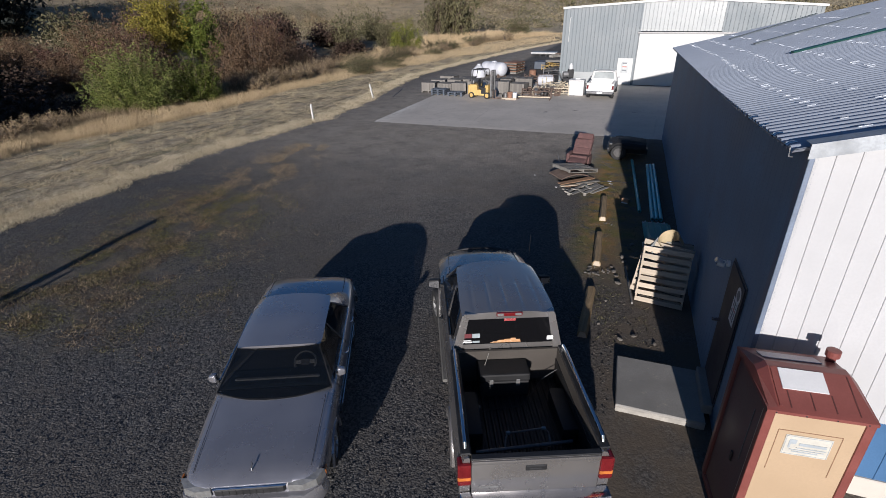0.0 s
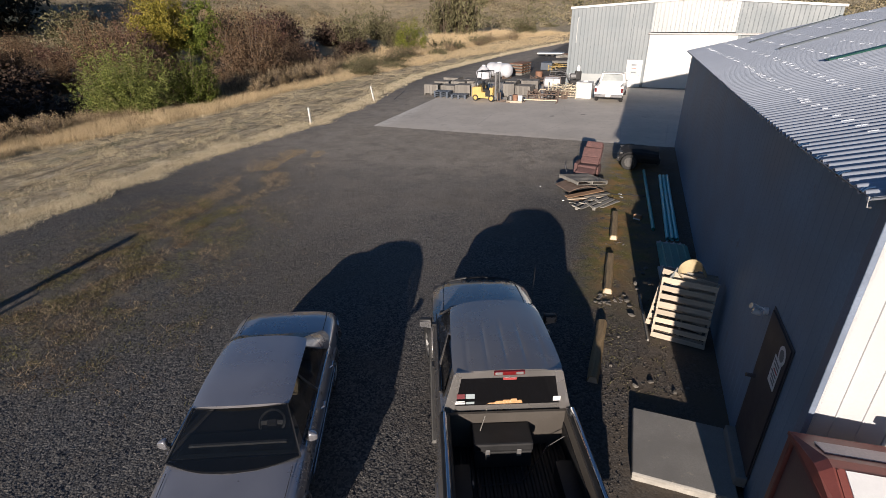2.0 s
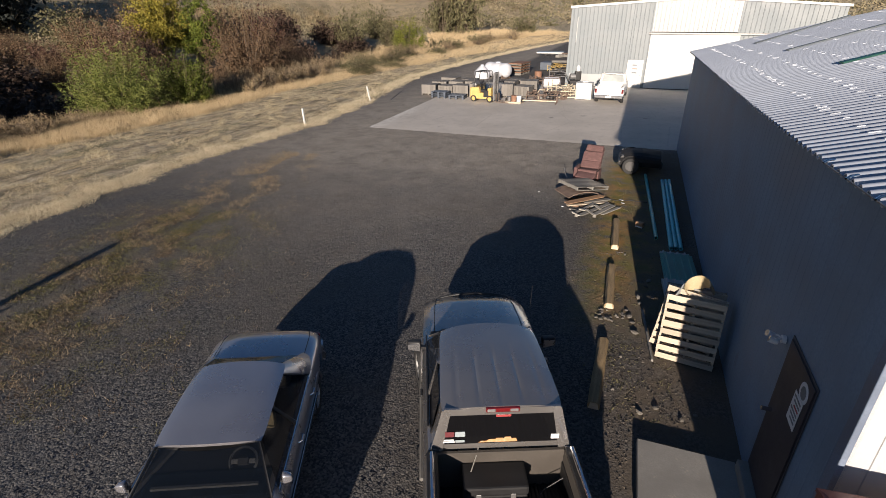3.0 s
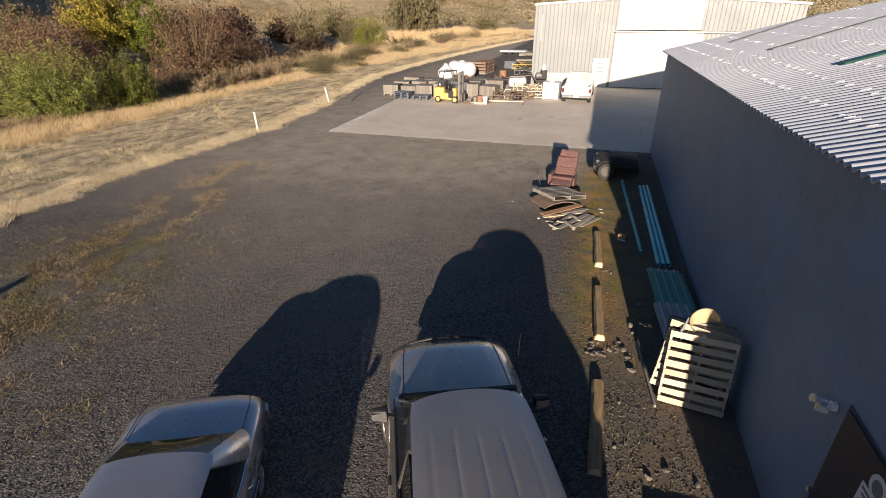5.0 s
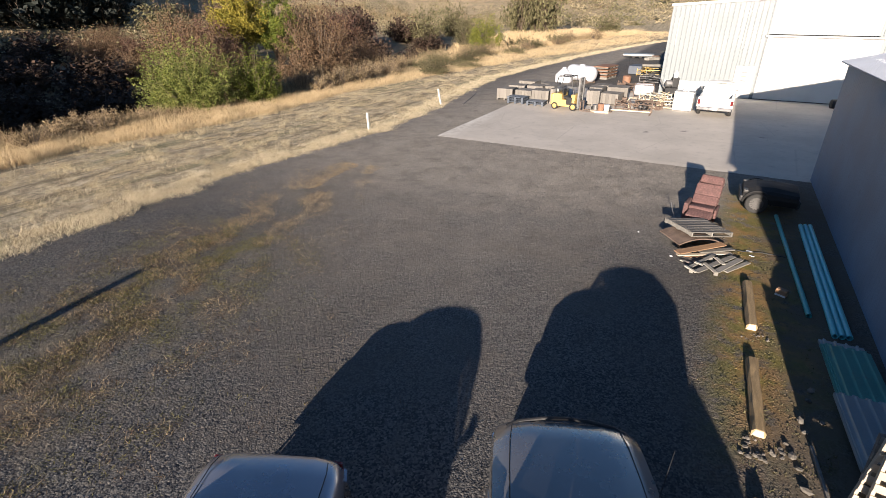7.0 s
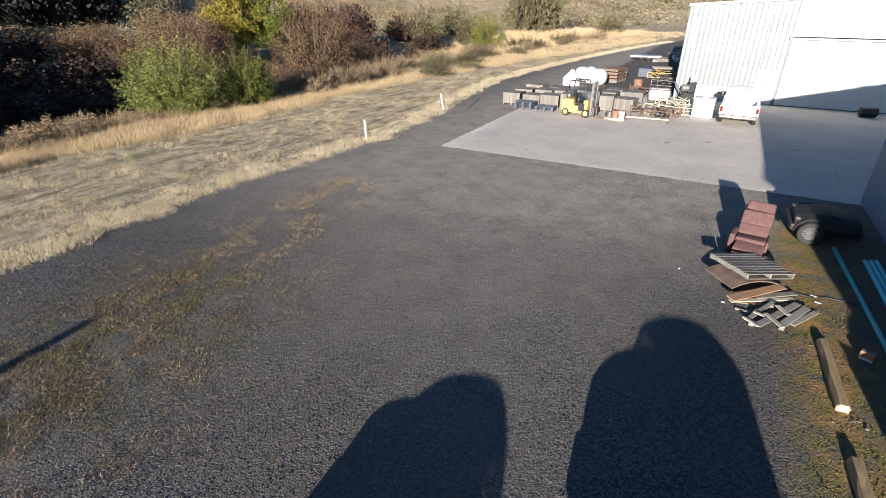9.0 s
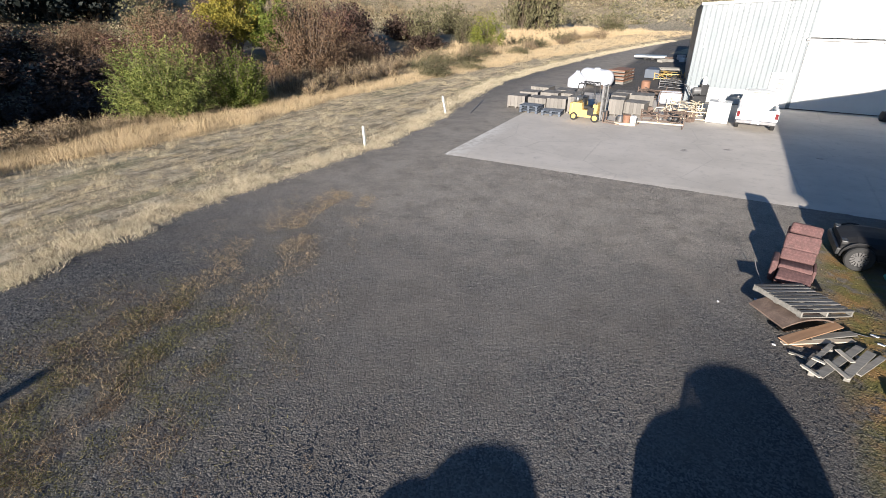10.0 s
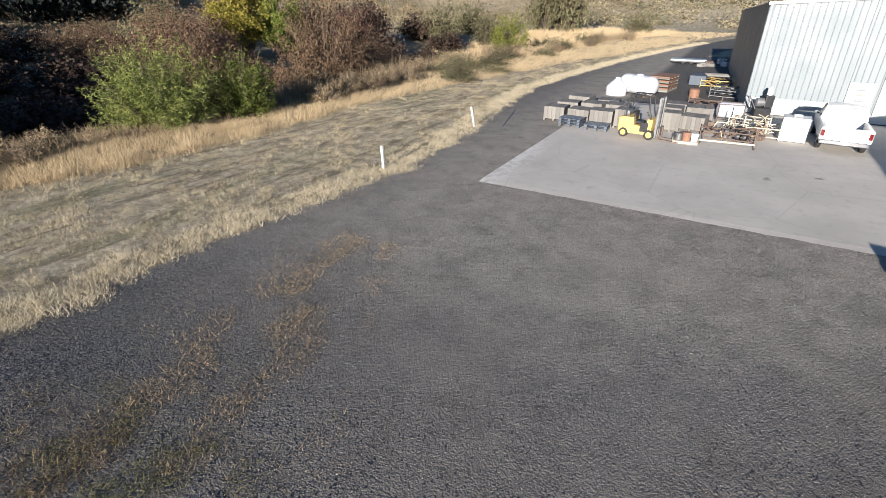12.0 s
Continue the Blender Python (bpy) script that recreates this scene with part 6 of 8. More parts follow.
single("thin_rod", pipe(((0, 0, 0.01), (-0.25, 0.55, 0.35), (-0.32, 0.7, 0.5)), 0.012, 6), GREY_STEEL, "thin metal rod leaning out of the heap", "rod", pose(0.15, 21.1, 0))
single("ground_cable", pipe(((1.45, 20.2, 0.012), (1.9, 20.15, 0.014), (2.3, 20.3, 0.012), (2.9, 20.28, 0.012)), 0.012, 6), BLACK_PLASTIC, "dark cable lying on the moss", "cable")


# ---- roadside posts ----
def post(x, y, lean, h, label):
    t = thing("marker_post", label, "post", pose(x, y, height(x, y) - 0.05, 0, lean, 0), "marker posts")
    part("shaft", box(-0.05, 0.05, -0.05, 0.05, 0, h, 0.012), WHITE_PAINT, t)
    part("cap", box(-0.053, 0.053, -0.053, 0.053, h, h + 0.03, 0.008), WHITE_PAINT, t)


post(-15.72, 27.4, -3, 0.95, "upright white wooden marker post in dry grass")
post(-15.93, 35.95, -12, 1.05, "leaning white wooden marker post at the gravel edge")
pl = thing("utility_pole", "weathered round wooden pole with a brace at the yard's edge", "pole", pose(-9.8, -3.75, -0.1))
part("shaft", tube((0, 0, 0), (0.03, 0, 3.35), 0.16, 0.13, 12), LOG_WOOD, pl)
part("brace", tube((0.42, 0.3, 0), (0.35, 0.2, 2.6), 0.07, 0.06, 10), LOG_WOOD, pl)
single("drain_rail", box(-0.02, 0.02, -2.4, 2.4, 0, 0.035, 0.006), GREY_STEEL, "low dark rail at the grass edge", "rail", pose(-15.2, 38.9, 0.0, 0, 0, 14))

# ---- things on the far side of the slab ----
SZ = 0.011


def crate(m, w, d, h, label="weathered grey wooden crate on the concrete slab"):
    t = thing("wooden_crate", label, "crate", m, "stacked crates")
    part("core", box(-w / 2 + 0.03, w / 2 - 0.03, -d / 2 + 0.03, d / 2 - 0.03, 0.1, h - 0.03), CRATE_WOOD, t)
    nx = max(4, int(w / 0.2))
    side = mesh_of(box(-w / nx / 2 + 0.012, w / nx / 2 - 0.012, -0.012, 0.012, 0.1, h, 0.004), CRATE_WOOD)
    top = mesh_of(box(-w / nx / 2 + 0.008, w / nx / 2 - 0.008, -d / 2, d / 2, h - 0.028, h, 0.004), CRATE_WOOD)
    for k in range(nx):
        x = -w / 2 + (k + 0.5) * w / nx
        ob = part("side_board", side, None, t)
        ob.matrix_basis = pose(x, -d / 2 + 0.018, 0)
        ob = part("lid_board", top, None, t)
        ob.matrix_basis = pose(x, 0, 0.004)
    for x in (-w / 2 + 0.05, 0, w / 2 - 0.05):
        part("skid", box(x - 0.05, x + 0.05, -d / 2, d / 2, 0, 0.1), CRATE_WOOD, t)
    return t


rng = random.Random(31)
for x, y, w, d, h, rz in ((-12.85, 40.1, 1.15, 1.1, 0.95, 3), (-11.5, 40.3, 1.2, 1.1, 0.85, -4), (-10.25, 40.0, 1.2, 1.1, 0.9, 2), (-9.05, 40.1, 1.0, 1.1, 0.98, -2), (-12.6, 41.7, 1.2, 1.1, 0.95, 5), (-11.2, 41.9, 1.2, 1.2, 1.0, -3), (-9.8, 41.7, 1.25, 1.2, 1.05, 2), (-12.3, 43.4, 1.3, 1.2, 0.9, -6), (-10.7, 43.6, 1.2, 1.2, 0.95, 4), (-6.85, 40.6, 0.85, 1.0, 0.95, 2), (-7.0, 42.0, 1.0, 1.1, 1.0, -4), (-5.85, 41.3, 1.25, 1.2, 0.9, -8), (-5.75, 43.0, 1.35, 1.3, 1.0, 4), (-7.0, 44.0, 1.1, 1.1, 0.95, 3)):
    crate(pose(x, y, SZ, 0, 0, rz), w, d, h * rng.uniform(0.8, 1.08))


def flat_pallets(x, y, n, rz):
    t = thing("plastic_pallet", "slate-blue plastic pallets stacked low on the slab", "pallet", pose(x, y, SZ, 0, 0, rz), "plastic pallets")
    for k in range(n):
        z = k * 0.15
        bm = bmesh.new()
        for yy in (-0.4, -0.2, 0, 0.2, 0.4):
            box(-0.6, 0.6, yy - 0.075, yy + 0.075, z + 0.11, z + 0.14, 0.006, bm)
        for xx in (-0.5, 0, 0.5):
            box(xx - 0.07, xx + 0.07, -0.47, 0.47, z, z + 0.11, 0.006, bm)
        part("pallet_layer", bm, SLATE_BLUE, t)


flat_pallets(-11.6, 38.95, 3, -4)
flat_pallets(-10.2, 38.75, 2, 3)


def forklift():
    t = thing("forklift", "yellow forklift truck with a black overhead guard on the slab", "forklift", pose(-7.95, 38.25, SZ, 0, 0, -8))
    Y = FORK_YELLOW
    part("chassis", loft([(-0.45, [(-0.85, 0.22), (0.55, 0.22), (0.6, 0.5), (0.55, 0.62), (-0.25, 0.62), (-0.3, 0.98), (-0.85, 0.98)]), (0.45, [(-0.85, 0.22), (0.55, 0.22), (0.6, 0.5), (0.55, 0.62), (-0.25, 0.62), (-0.3, 0.98), (-0.85, 0.98)])], False), Y, t, "yellow chassis and engine cover")
    part("counterweight", box(-1.02, -0.78, -0.48, 0.48, 0.25, 0.95, 0.09, None, 3), Y, t, "yellow counterweight", True)
    part("cowl", box(0.33, 0.6, -0.44, 0.44, 0.6, 0.98, 0.03), Y, t)
    part("side_recess", box(0.05, 0.42, -0.475, -0.45, 0.35, 0.8, 0.01), BLACK_PLASTIC, t, "dark step recess")
    part("seat", box(-0.3, 0.12, -0.22, 0.22, 0.64, 0.82, 0.04), BLACK_PLASTIC, t)
    part("seat_back", box(-0.38, -0.26, -0.22, 0.22, 0.8, 1.25, 0.04), BLACK_PLASTIC, t)
    part("gas_bottle", add(None, lathe([(0.05, -0.36), (0.15, -0.3), (0.15, 0.3), (0.05, 0.36)], 14, "Y"), Matrix.Translation((-0.72, 0, 1.12))), GREY_STEEL, t, "grey gas bottle")
    for y in (-0.42, 0.42):
        part("guard_post", pipe(((0.5, y, 0.95), (0.35, y, 1.5), (0.28, y, 2.02)), 0.03), BLACK_PLASTIC, t)
        part("guard_post", pipe(((-0.7, y, 0.95), (-0.68, y, 1.6), (-0.6, y, 2.02)), 0.03), BLACK_PLASTIC, t)
        part("guard_rail", tube((0.28, y, 2.02), (-0.6, y, 2.02), 0.03), BLACK_PLASTIC, t)
    for k in range(6):
        x = -0.58 + k * 0.17
        part("guard_bar", tube((x, -0.42, 2.03), (x, 0.42, 2.03), 0.016, None, 6), BLACK_PLASTIC, t)
    part("steering_wheel", add(None, lathe([(0.14, -0.01), (0.16, 0), (0.14, 0.01), (0.13, 0)], 16, "Z", None, True), pose(0.28, 0, 1.12, 0, 40)), BLACK_PLASTIC, t)
    for y in (-0.33, 0.33):
        part("mast_rail", box(0.72, 0.84, y - 0.05, y + 0.05, 0.12, 1.95, 0.01), GREY_STEEL, t, "dark steel mast rail")
        part("mast_inner", box(0.76, 0.86, y * 0.75 - 0.03, y * 0.75 + 0.03, 0.15, 2.0, 0.01), GREY_STEEL, t)
        part("fork", loft([(y * 0.8 - 0.05, [(0.92, 0.04), (1.85, 0.04), (1.85, 0.06), (0.97, 0.09), (0.97, 0.6), (0.92, 0.6)]), (y * 0.8 + 0.05, [(0.92, 0.04), (1.85, 0.04), (1.85, 0.06), (0.97, 0.09), (0.97, 0.6), (0.92, 0.6)])], False), RUSTY, t)
        wheel(t, 0, 0, 0.24, 0.16, FORK_YELLOW, 5).matrix_basis = pose(0.52, math.copysign(0.42, y), 0.0, 0, 0, 90 if y < 0 else -90)
        wheel(t, 0, 0, 0.22, 0.15, FORK_YELLOW, 5).matrix_basis = pose(-0.72, math.copysign(0.42, y), 0.0, 0, 0, 90 if y < 0 else -90)
    for z in (0.5, 1.2, 1.92):
        part("mast_cross", box(0.74, 0.82, -0.34, 0.34, z, z + 0.08, 0.01), GREY_STEEL, t)
    part("carriage", box(0.87, 0.93, -0.42, 0.42, 0.2, 0.62, 0.01), GREY_STEEL, t)
    part("lift_ram", tube((0.8, 0.05, 0.4), (0.8, 0.05, 1.9), 0.04, None, 8), BLACK_PLASTIC, t, "black lift ram")


forklift()


def tank():
    t = thing("water_tank", "white horizontal plastic tank lying behind the crates", "tank", pose(-10.4, 51.3, 0, 0, 0, -118))
    R, ln = 0.64, 2.9
    prof = [(0.05, -ln / 2), (R * 0.6, -ln / 2 + 0.05), (R * 0.93, -ln / 2 + 0.22), (R, -ln / 2 + 0.4)]
    for k in range(2):
        z = -ln / 2 + 1.0 + k * 1.0
        prof += [(R, z - 0.08), (R * 0.975, z - 0.03), (R * 0.975, z + 0.03), (R, z + 0.08)]
    prof += [(R, ln / 2 - 0.4), (R * 0.93, ln / 2 - 0.22), (R * 0.6, ln / 2 - 0.05), (0.05, ln / 2)]
    part("shell", add(None, lathe(prof, 32, "Y"), Matrix.Translation((0, 0, R + 0.08))), TANK_WHITE, t, "", True)
    part("lid", add(None, lathe([(0.24, 0), (0.24, 0.08), (0.1, 0.11)], 20), Matrix.Translation((0, 0, 2 * R + 0.06))), TANK_WHITE, t)
    for y in (-1, 1):
        part("cradle", box(-0.6, 0.6, y - 0.06, y + 0.06, 0, 0.3), RUSTY, t, "rusty cradle")


tank()
ct = thing("cone_tank", "white cone-topped plastic tank behind the crates", "tank", pose(-11.75, 50.6, 0) @ Matrix.Diagonal((0.78, 0.78, 0.85, 1)))
part("shell", lathe([(0.9, 0), (0.92, 0.1), (0.92, 0.65), (0.88, 0.72), (0.25, 1.28), (0.2, 1.3)], 28), TANK_WHITE, ct, "", True)
part("lid", add(None, lathe([(0.22, 0), (0.22, 0.1), (0.18, 0.13)], 16), Matrix.Translation((0, 0, 1.29))), TANK_WHITE, ct)


def rack(x, y, rz):
    t = thing("timber_stack", "rust-orange steel decks stacked with timber spacers", "stack", pose(x, y, 0, 0, 0, rz))
    for k in range(4):
        z = 0.1 + k * 0.28
        part("deck", box(-0.95, 0.95, -1.7, 1.7, z + 0.12, z + 0.2, 0.01), ORANGE_RUST, t, "orange steel deck")
        for yy in (-1.5, -0.5, 0.5, 1.5):
            part("spacer", box(-0.9, 0.9, yy - 0.06, yy + 0.06, z, z + 0.12), GREY_WOOD, t)
    part("foot", box(-0.9, 0.9, -1.6, 1.6, 0, 0.1), GREY_WOOD, t)
    return t


rack(-9.1, 54.8, -10).scale = (0.72, 0.72, 0.95)


def pickup_small():
    t = thing("small_pickup", "old white compact pickup truck parked on the slab by the barn", "truck", pose(0.35, 39.6, SZ, 0, 0, -2) @ Matrix.Diagonal((1.16, 1.16, 1.16, 1)))
    P = WHITE_CAR
    hw = 0.82

    def ring(y, w, zt, zs):
        return (y, [(0, 0.36), (w - 0.08, 0.36), (w, 0.5), (w, zs - 0.15), (w - 0.03, zs - 0.03), (w - 0.1, zs), (0, zt)])
    part("front_body", loft([ring(3.1, hw, 0.99, 0.95), ring(3.6, hw, 0.97, 0.92), ring(4.3, hw - 0.03, 0.9, 0.86), ring(4.42, hw - 0.08, 0.84, 0.8)]), P, t, "", True)
    part("cab", loft([ring(1.92, hw, 0.98, 0.97), ring(3.12, hw, 0.98, 0.96)]), P, t, "", True)
    for s in (-1, 1):
        part("bed_side", loft([(0.0, [(s * 0.68, 0.5), (s * 0.80, 0.42), (s * 0.825, 0.6), (s * 0.815, 0.93), (s * 0.78, 0.97), (s * 0.68, 0.97)]), (1.88, [(s * 0.68, 0.5), (s * 0.80, 0.42), (s * 0.825, 0.6), (s * 0.815, 0.93), (s * 0.78, 0.97), (s * 0.68, 0.97)])], False), P, t, "", True)
        part("tail_light", box(s * 0.75 - 0.06, s * 0.75 + 0.06, -0.02, 0.05, 0.62, 0.86, 0.01), RED_LENS, t)
        part("rear_pillar", bar((s * 0.74, 1.96, 0.97), (s * 0.62, 2.02, 1.48), 0.08, 0.12), P, t)
        part("windscreen_pillar", bar((s * 0.75, 3.12, 0.96), (s * 0.62, 2.72, 1.48), 0.05, 0.06), P, t)
        part("door_window", pane(((s * 0.755, 2.08, 0.98), (s * 0.755, 3.02, 0.98), (s * 0.63, 2.68, 1.45), (s * 0.63, 2.1, 1.45)), 0.006), GLASS, t)
        mirror_arm(t, s * 0.78, 2.9, 1.02, P, (0.07, 0.07, 0.11), 0.05)
        wheel(t, s * 0.72, 0.75, 0.31, 0.18)
        wheel(t, s * 0.72, 3.62, 0.31, 0.18)
    part("bed_floor", box(-0.68, 0.68, 0.03, 1.88, 0.5, 0.55), surf("worn_bed", (0.35, 0.33, 0.3), 0.7), t)
    part("bed_front_wall", box(-0.7, 0.7, 1.85, 1.9, 0.5, 0.97), P, t)
    part("tailgate", box(-0.685, 0.685, -0.03, 0.02, 0.5, 0.97, 0.012), P, t, "plain white tailgate")
    part("roof", roof_shell(0.655, 0.64, 1.98, 2.76, 1.51, 1.51, 0.03, 0.05), P, t, "", True)
    # opaque pale colour stands for the reflection in this window
    part("rear_window", pane(((-0.66, 1.95, 1.03), (0.66, 1.95, 1.03), (0.57, 2.0, 1.42), (-0.57, 2.0, 1.42)), 0.01), surf("pale_reflection_window", (0.35, 0.37, 0.36), 0.1, coat=0.5), t, "rear window with a pale reflection painted on")
    part("rear_frame", pane(((-0.74, 1.965, 0.96), (0.74, 1.965, 0.96), (0.73, 1.96, 1.03), (-0.73, 1.96, 1.03)), 0.04), P, t)
    part("windscreen", pane(((-0.72, 3.1, 0.97), (0.72, 3.1, 0.97), (0.6, 2.76, 1.46), (-0.6, 2.76, 1.46)), -0.006), GLASS, t)
    part("rear_bumper", box(-0.8, 0.8, -0.16, -0.02, 0.36, 0.52, 0.02), CHROME, t, "chrome bumper")
    part("number_plate", box(-0.15, 0.15, -0.17, -0.155, 0.38, 0.5), WHITE_PLASTIC, t)
    part("underbody", box(-0.65, 0.65, 0.1, 4.2, 0.3, 0.46), BLACK_PLASTIC, t)
    return t


pickup_small()

fz = thing("chest_cabinet", "white enamel cabinet standing on the slab", "cabinet", pose(-1.43, 41.35, SZ, 0, 0, -3))
part("body", box(-0.56, 0.56, -0.45, 0.45, 0.03, 1.08, 0.02, None, 2), WHITE_PAINT, fz)
part("lid", box(-0.57, 0.57, -0.46, 0.46, 1.085, 1.15, 0.02, None, 2), WHITE_PAINT, fz)
part("foot", box(-0.5, 0.5, -0.4, 0.4, 0, 0.03), BLACK_PLASTIC, fz)
single("paper_bundle", box(-0.2, 0.15, -0.12, 0.12, 0, 0.09, 0.02), WHITE_PLASTIC, "pale bundle lying on the white cabinet", "bundle", pose(-1.4, 41.45, SZ + 1.151, 0, 0, 12))

ib = thing("spray_tank", "white rounded spray tank in a steel frame", "tank", pose(-4.3, 44.6, SZ, 0, 0, 8) @ Matrix.Diagonal((0.85, 0.85, 0.82, 1)))
part("shell", add(None, lathe([(0.1, -0.85), (0.38, -0.78), (0.5, -0.6), (0.5, 0.6), (0.38, 0.78), (0.1, 0.85)], 24, "X"), Matrix.Translation((0, 0, 0.75))), TANK_WHITE, ib, "", True)
for x in (-0.75, 0.75):
    for y in (-0.5, 0.5):
        part("frame_post", tube((x, y, 0), (x, y, 1.2), 0.03, None, 8), RUSTY, ib)
    part("frame_bar", tube((x, -0.5, 0.22), (x, 0.5, 0.22), 0.03, None, 8), RUSTY, ib)
for y in (-0.5, 0.5):
    for z in (0.25, 1.2):
        part("frame_bar", tube((-0.75, y, z), (0.75, y, z), 0.025, None, 8), RUSTY, ib)

cm = thing("compressor", "dark machine with a white jug standing by the barn corner", "machine", pose(-2.75, 46.6, SZ, 0, 0, 20) @ Matrix.Diagonal((1.1, 1.1, 1.25, 1)))
part("cart", box(-0.4, 0.4, -0.25, 0.25, 0.12, 0.5, 0.03), BLACK_PLASTIC, cm)
part("motor", add(None, lathe([(0.1, -0.3), (0.19, -0.25), (0.19, 0.25), (0.1, 0.3)], 16, "X"), Matrix.Translation((-0.1, 0, 0.72))), GREY_STEEL, cm)
part("housing", box(0.0, 0.42, -0.2, 0.2, 0.5, 1.05, 0.04, None, 2), BLACK_PLASTIC, cm)
part("jug", add(None, lathe([(0.13, 0), (0.14, 0.25), (0.06, 0.34), (0.05, 0.38)], 14), Matrix.Translation((0.2, 0, 1.05))), WHITE_PLASTIC, cm, "white jug")
for s in (-1, 1):
    part("handle", pipe(((-0.4, s * 0.2, 0.45), (-0.75, s * 0.2, 0.95), (-0.85, s * 0.2, 1.0)), 0.025), GREY_STEEL, cm)
    wheel(cm, s * 0.3, 0.0, 0.16, 0.08)


def scrap_frame(x, y, rz, w, d, h, mat, label, seed, bits=7):
    """A welded frame with odd bars across it."""
    t = thing("steel_trestle", label, "scrap metal", pose(x, y, SZ, 0, 0, rz), "scrap frames")
    rng = random.Random(seed)
    for sx in (-1, 1):
        for sy in (-1, 1):
            part("leg", tube((sx * w / 2, sy * d / 2, 0), (sx * w / 2, sy * d / 2, h * rng.uniform(0.7, 1.1)), 0.03, None, 7), mat, t)
    for sy in (-1, 1):
        for z in (0.12, h * 0.65):
            part("rail", tube((-w / 2, sy * d / 2, z), (w / 2, sy * d / 2, z), 0.028, None, 7), mat, t)
    for k in range(bits):
        a = (rng.uniform(-w / 2, w / 2), -d / 2, rng.uniform(0.1, h))
        b = (rng.uniform(-w / 2, w / 2), d / 2, rng.uniform(0.1, h))
        part("brace", tube(a, b, rng.uniform(0.018, 0.035), None, 6), mat, t)
    return t


IVORY = surf("ivory_painted_steel", (0.58, 0.50, 0.36), 0.6, big=4, var=0.15, bump=0.2, wear=(0.25, 0.12, 0.06), wear_amount=0.4)
scrap_frame(-2.75, 41.5, 4, 1.5, 1.3, 0.8, IVORY, "ivory tubular steel frames heaped on the slab", 1, 11)
scrap_frame(-3.3, 43.0, -9, 1.8, 1.0, 0.9, IVORY, "ivory tubular steel frames behind the heap", 2, 9)
scrap_frame(-4.6, 39.9, 10, 1.4, 1.0, 0.6, RUSTY, "rusty steel frame with odd bars on the slab", 3, 10)
scrap_frame(-3.6, 39.9, -6, 1.3, 1.1, 0.7, RUSTY, "rusty steel frame beside a long tube", 4, 12)
scrap_frame(-5.6, 47.6, 15, 1.9, 1.6, 0.7, RUSTY, "rusty implement frame behind the crates", 5, 12)
scrap_frame(-4.6, 53.6, -10, 2.2, 1.6, 0.8, GREY_STEEL, "grey implement frame behind the crates", 6, 12)
scrap_frame(-5.8, 59.0, 12, 2.4, 1.8, 0.75, FORK_YELLOW, "yellow farm implement frame standing by the barn", 7, 12)
hs = thing("hurdle_stack", "grey slatted hurdles stacked on the yellow implement", "stack", pose(-5.7, 59.2, SZ + 0.76, 0, 0, 12))
for k in range(9):
    part("slat", box(-0.9, 0.9, -0.8 + k * 0.19, -0.68 + k * 0.19, 0.0 if k % 2 else 0.06, 0.05 if k % 2 else 0.11, 0.004), GREY_WOOD, hs)
for x in (-0.7, 0.7):
    part("batten", box(x - 0.05, x + 0.05, -0.82, 0.86, -0.04, 0.0), GREY_WOOD, hs)
lt = thing("long_tube", "long ivory steel tube on a rusty end stand", "tube", pose(-5.3, 38.45, SZ))
part("tube", tube((0, 0, 0.16), (2.3, 0.2, 0.16), 0.045), IVORY, lt)
part("stand", bar((2.3, -0.2, 0.02), (2.3, 0.6, 0.02), 0.06, 0.05), RUSTY, lt)
part("upright", bar((2.3, 0.2, 0.0), (2.32, 0.2, 0.5), 0.06, 0.06), RUSTY, lt)
part("stand", bar((0.05, -0.25, 0.06), (0.05, 0.3, 0.06), 0.06, 0.05), RUSTY, lt)
for k in range(16):
    x, y = rng.uniform(-5.2, -2.6), rng.uniform(39.3, 42.6)
    h = rng.uniform(0.15, 0.5)
    pick = k % 4
    if pick == 0:
        bm, mt, nm, lb, ct_ = lathe([(0.16, 0), (0.2, h), (0.17, h + 0.02)], 14), GREY_STEEL, "metal_drum", "grey metal drum in the scrap heap", "drum"
    elif pick == 1:
        bm, mt, nm, lb, ct_ = box(-0.22, 0.22, -0.15, 0.15, 0, h, 0.02), RUSTY, "rusty_casting", "rusty iron casting in the scrap heap", "casting"
    elif pick == 2:
        bm, mt, nm, lb, ct_ = pipe(((-0.4, 0, 0.05), (-0.1, 0.1, h), (0.3, -0.1, h), (0.5, 0.1, 0.06)), 0.03), IVORY, "bent_tube", "bent ivory tube in the scrap heap", "tube"
    else:
        bm, mt, nm, lb, ct_ = lathe([(0.06, -0.12), (0.22, -0.1), (0.25, 0), (0.22, 0.1), (0.06, 0.12)], 16, "X"), BLACK_PLASTIC, "machine_wheel", "black machine wheel in the scrap heap", "wheel"
        bm.transform(Matrix.Translation((0, 0, 0.25)))
    single(nm, bm, mt, lb, ct_, pose(x, y, SZ, 0, 0, rng.uniform(0, 180)), "scrap heap", smooth=pick in (0, 3))
cr = thing("parts_tray", "low wooden tray with buckets on the slab", "tray", pose(-5.88, 38.25, SZ, 0, 0, 3))
part("base", box(-0.55, 0.55, -0.4, 0.4, 0.0, 0.12, 0.01), FRESH_WOOD, cr)
for s in (-1, 1):
    part("side", box(s * 0.55 - 0.02, s * 0.55 + 0.02, -0.4, 0.4, 0.12, 0.3), GREY_WOOD, cr)
single("rust_bucket", lathe([(0.17, 0), (0.2, 0.4), (0.17, 0.41)], 16), ORANGE_RUST, "rust-red bucket standing in the tray", "bucket", pose(-5.85, 38.1, SZ + 0.12))
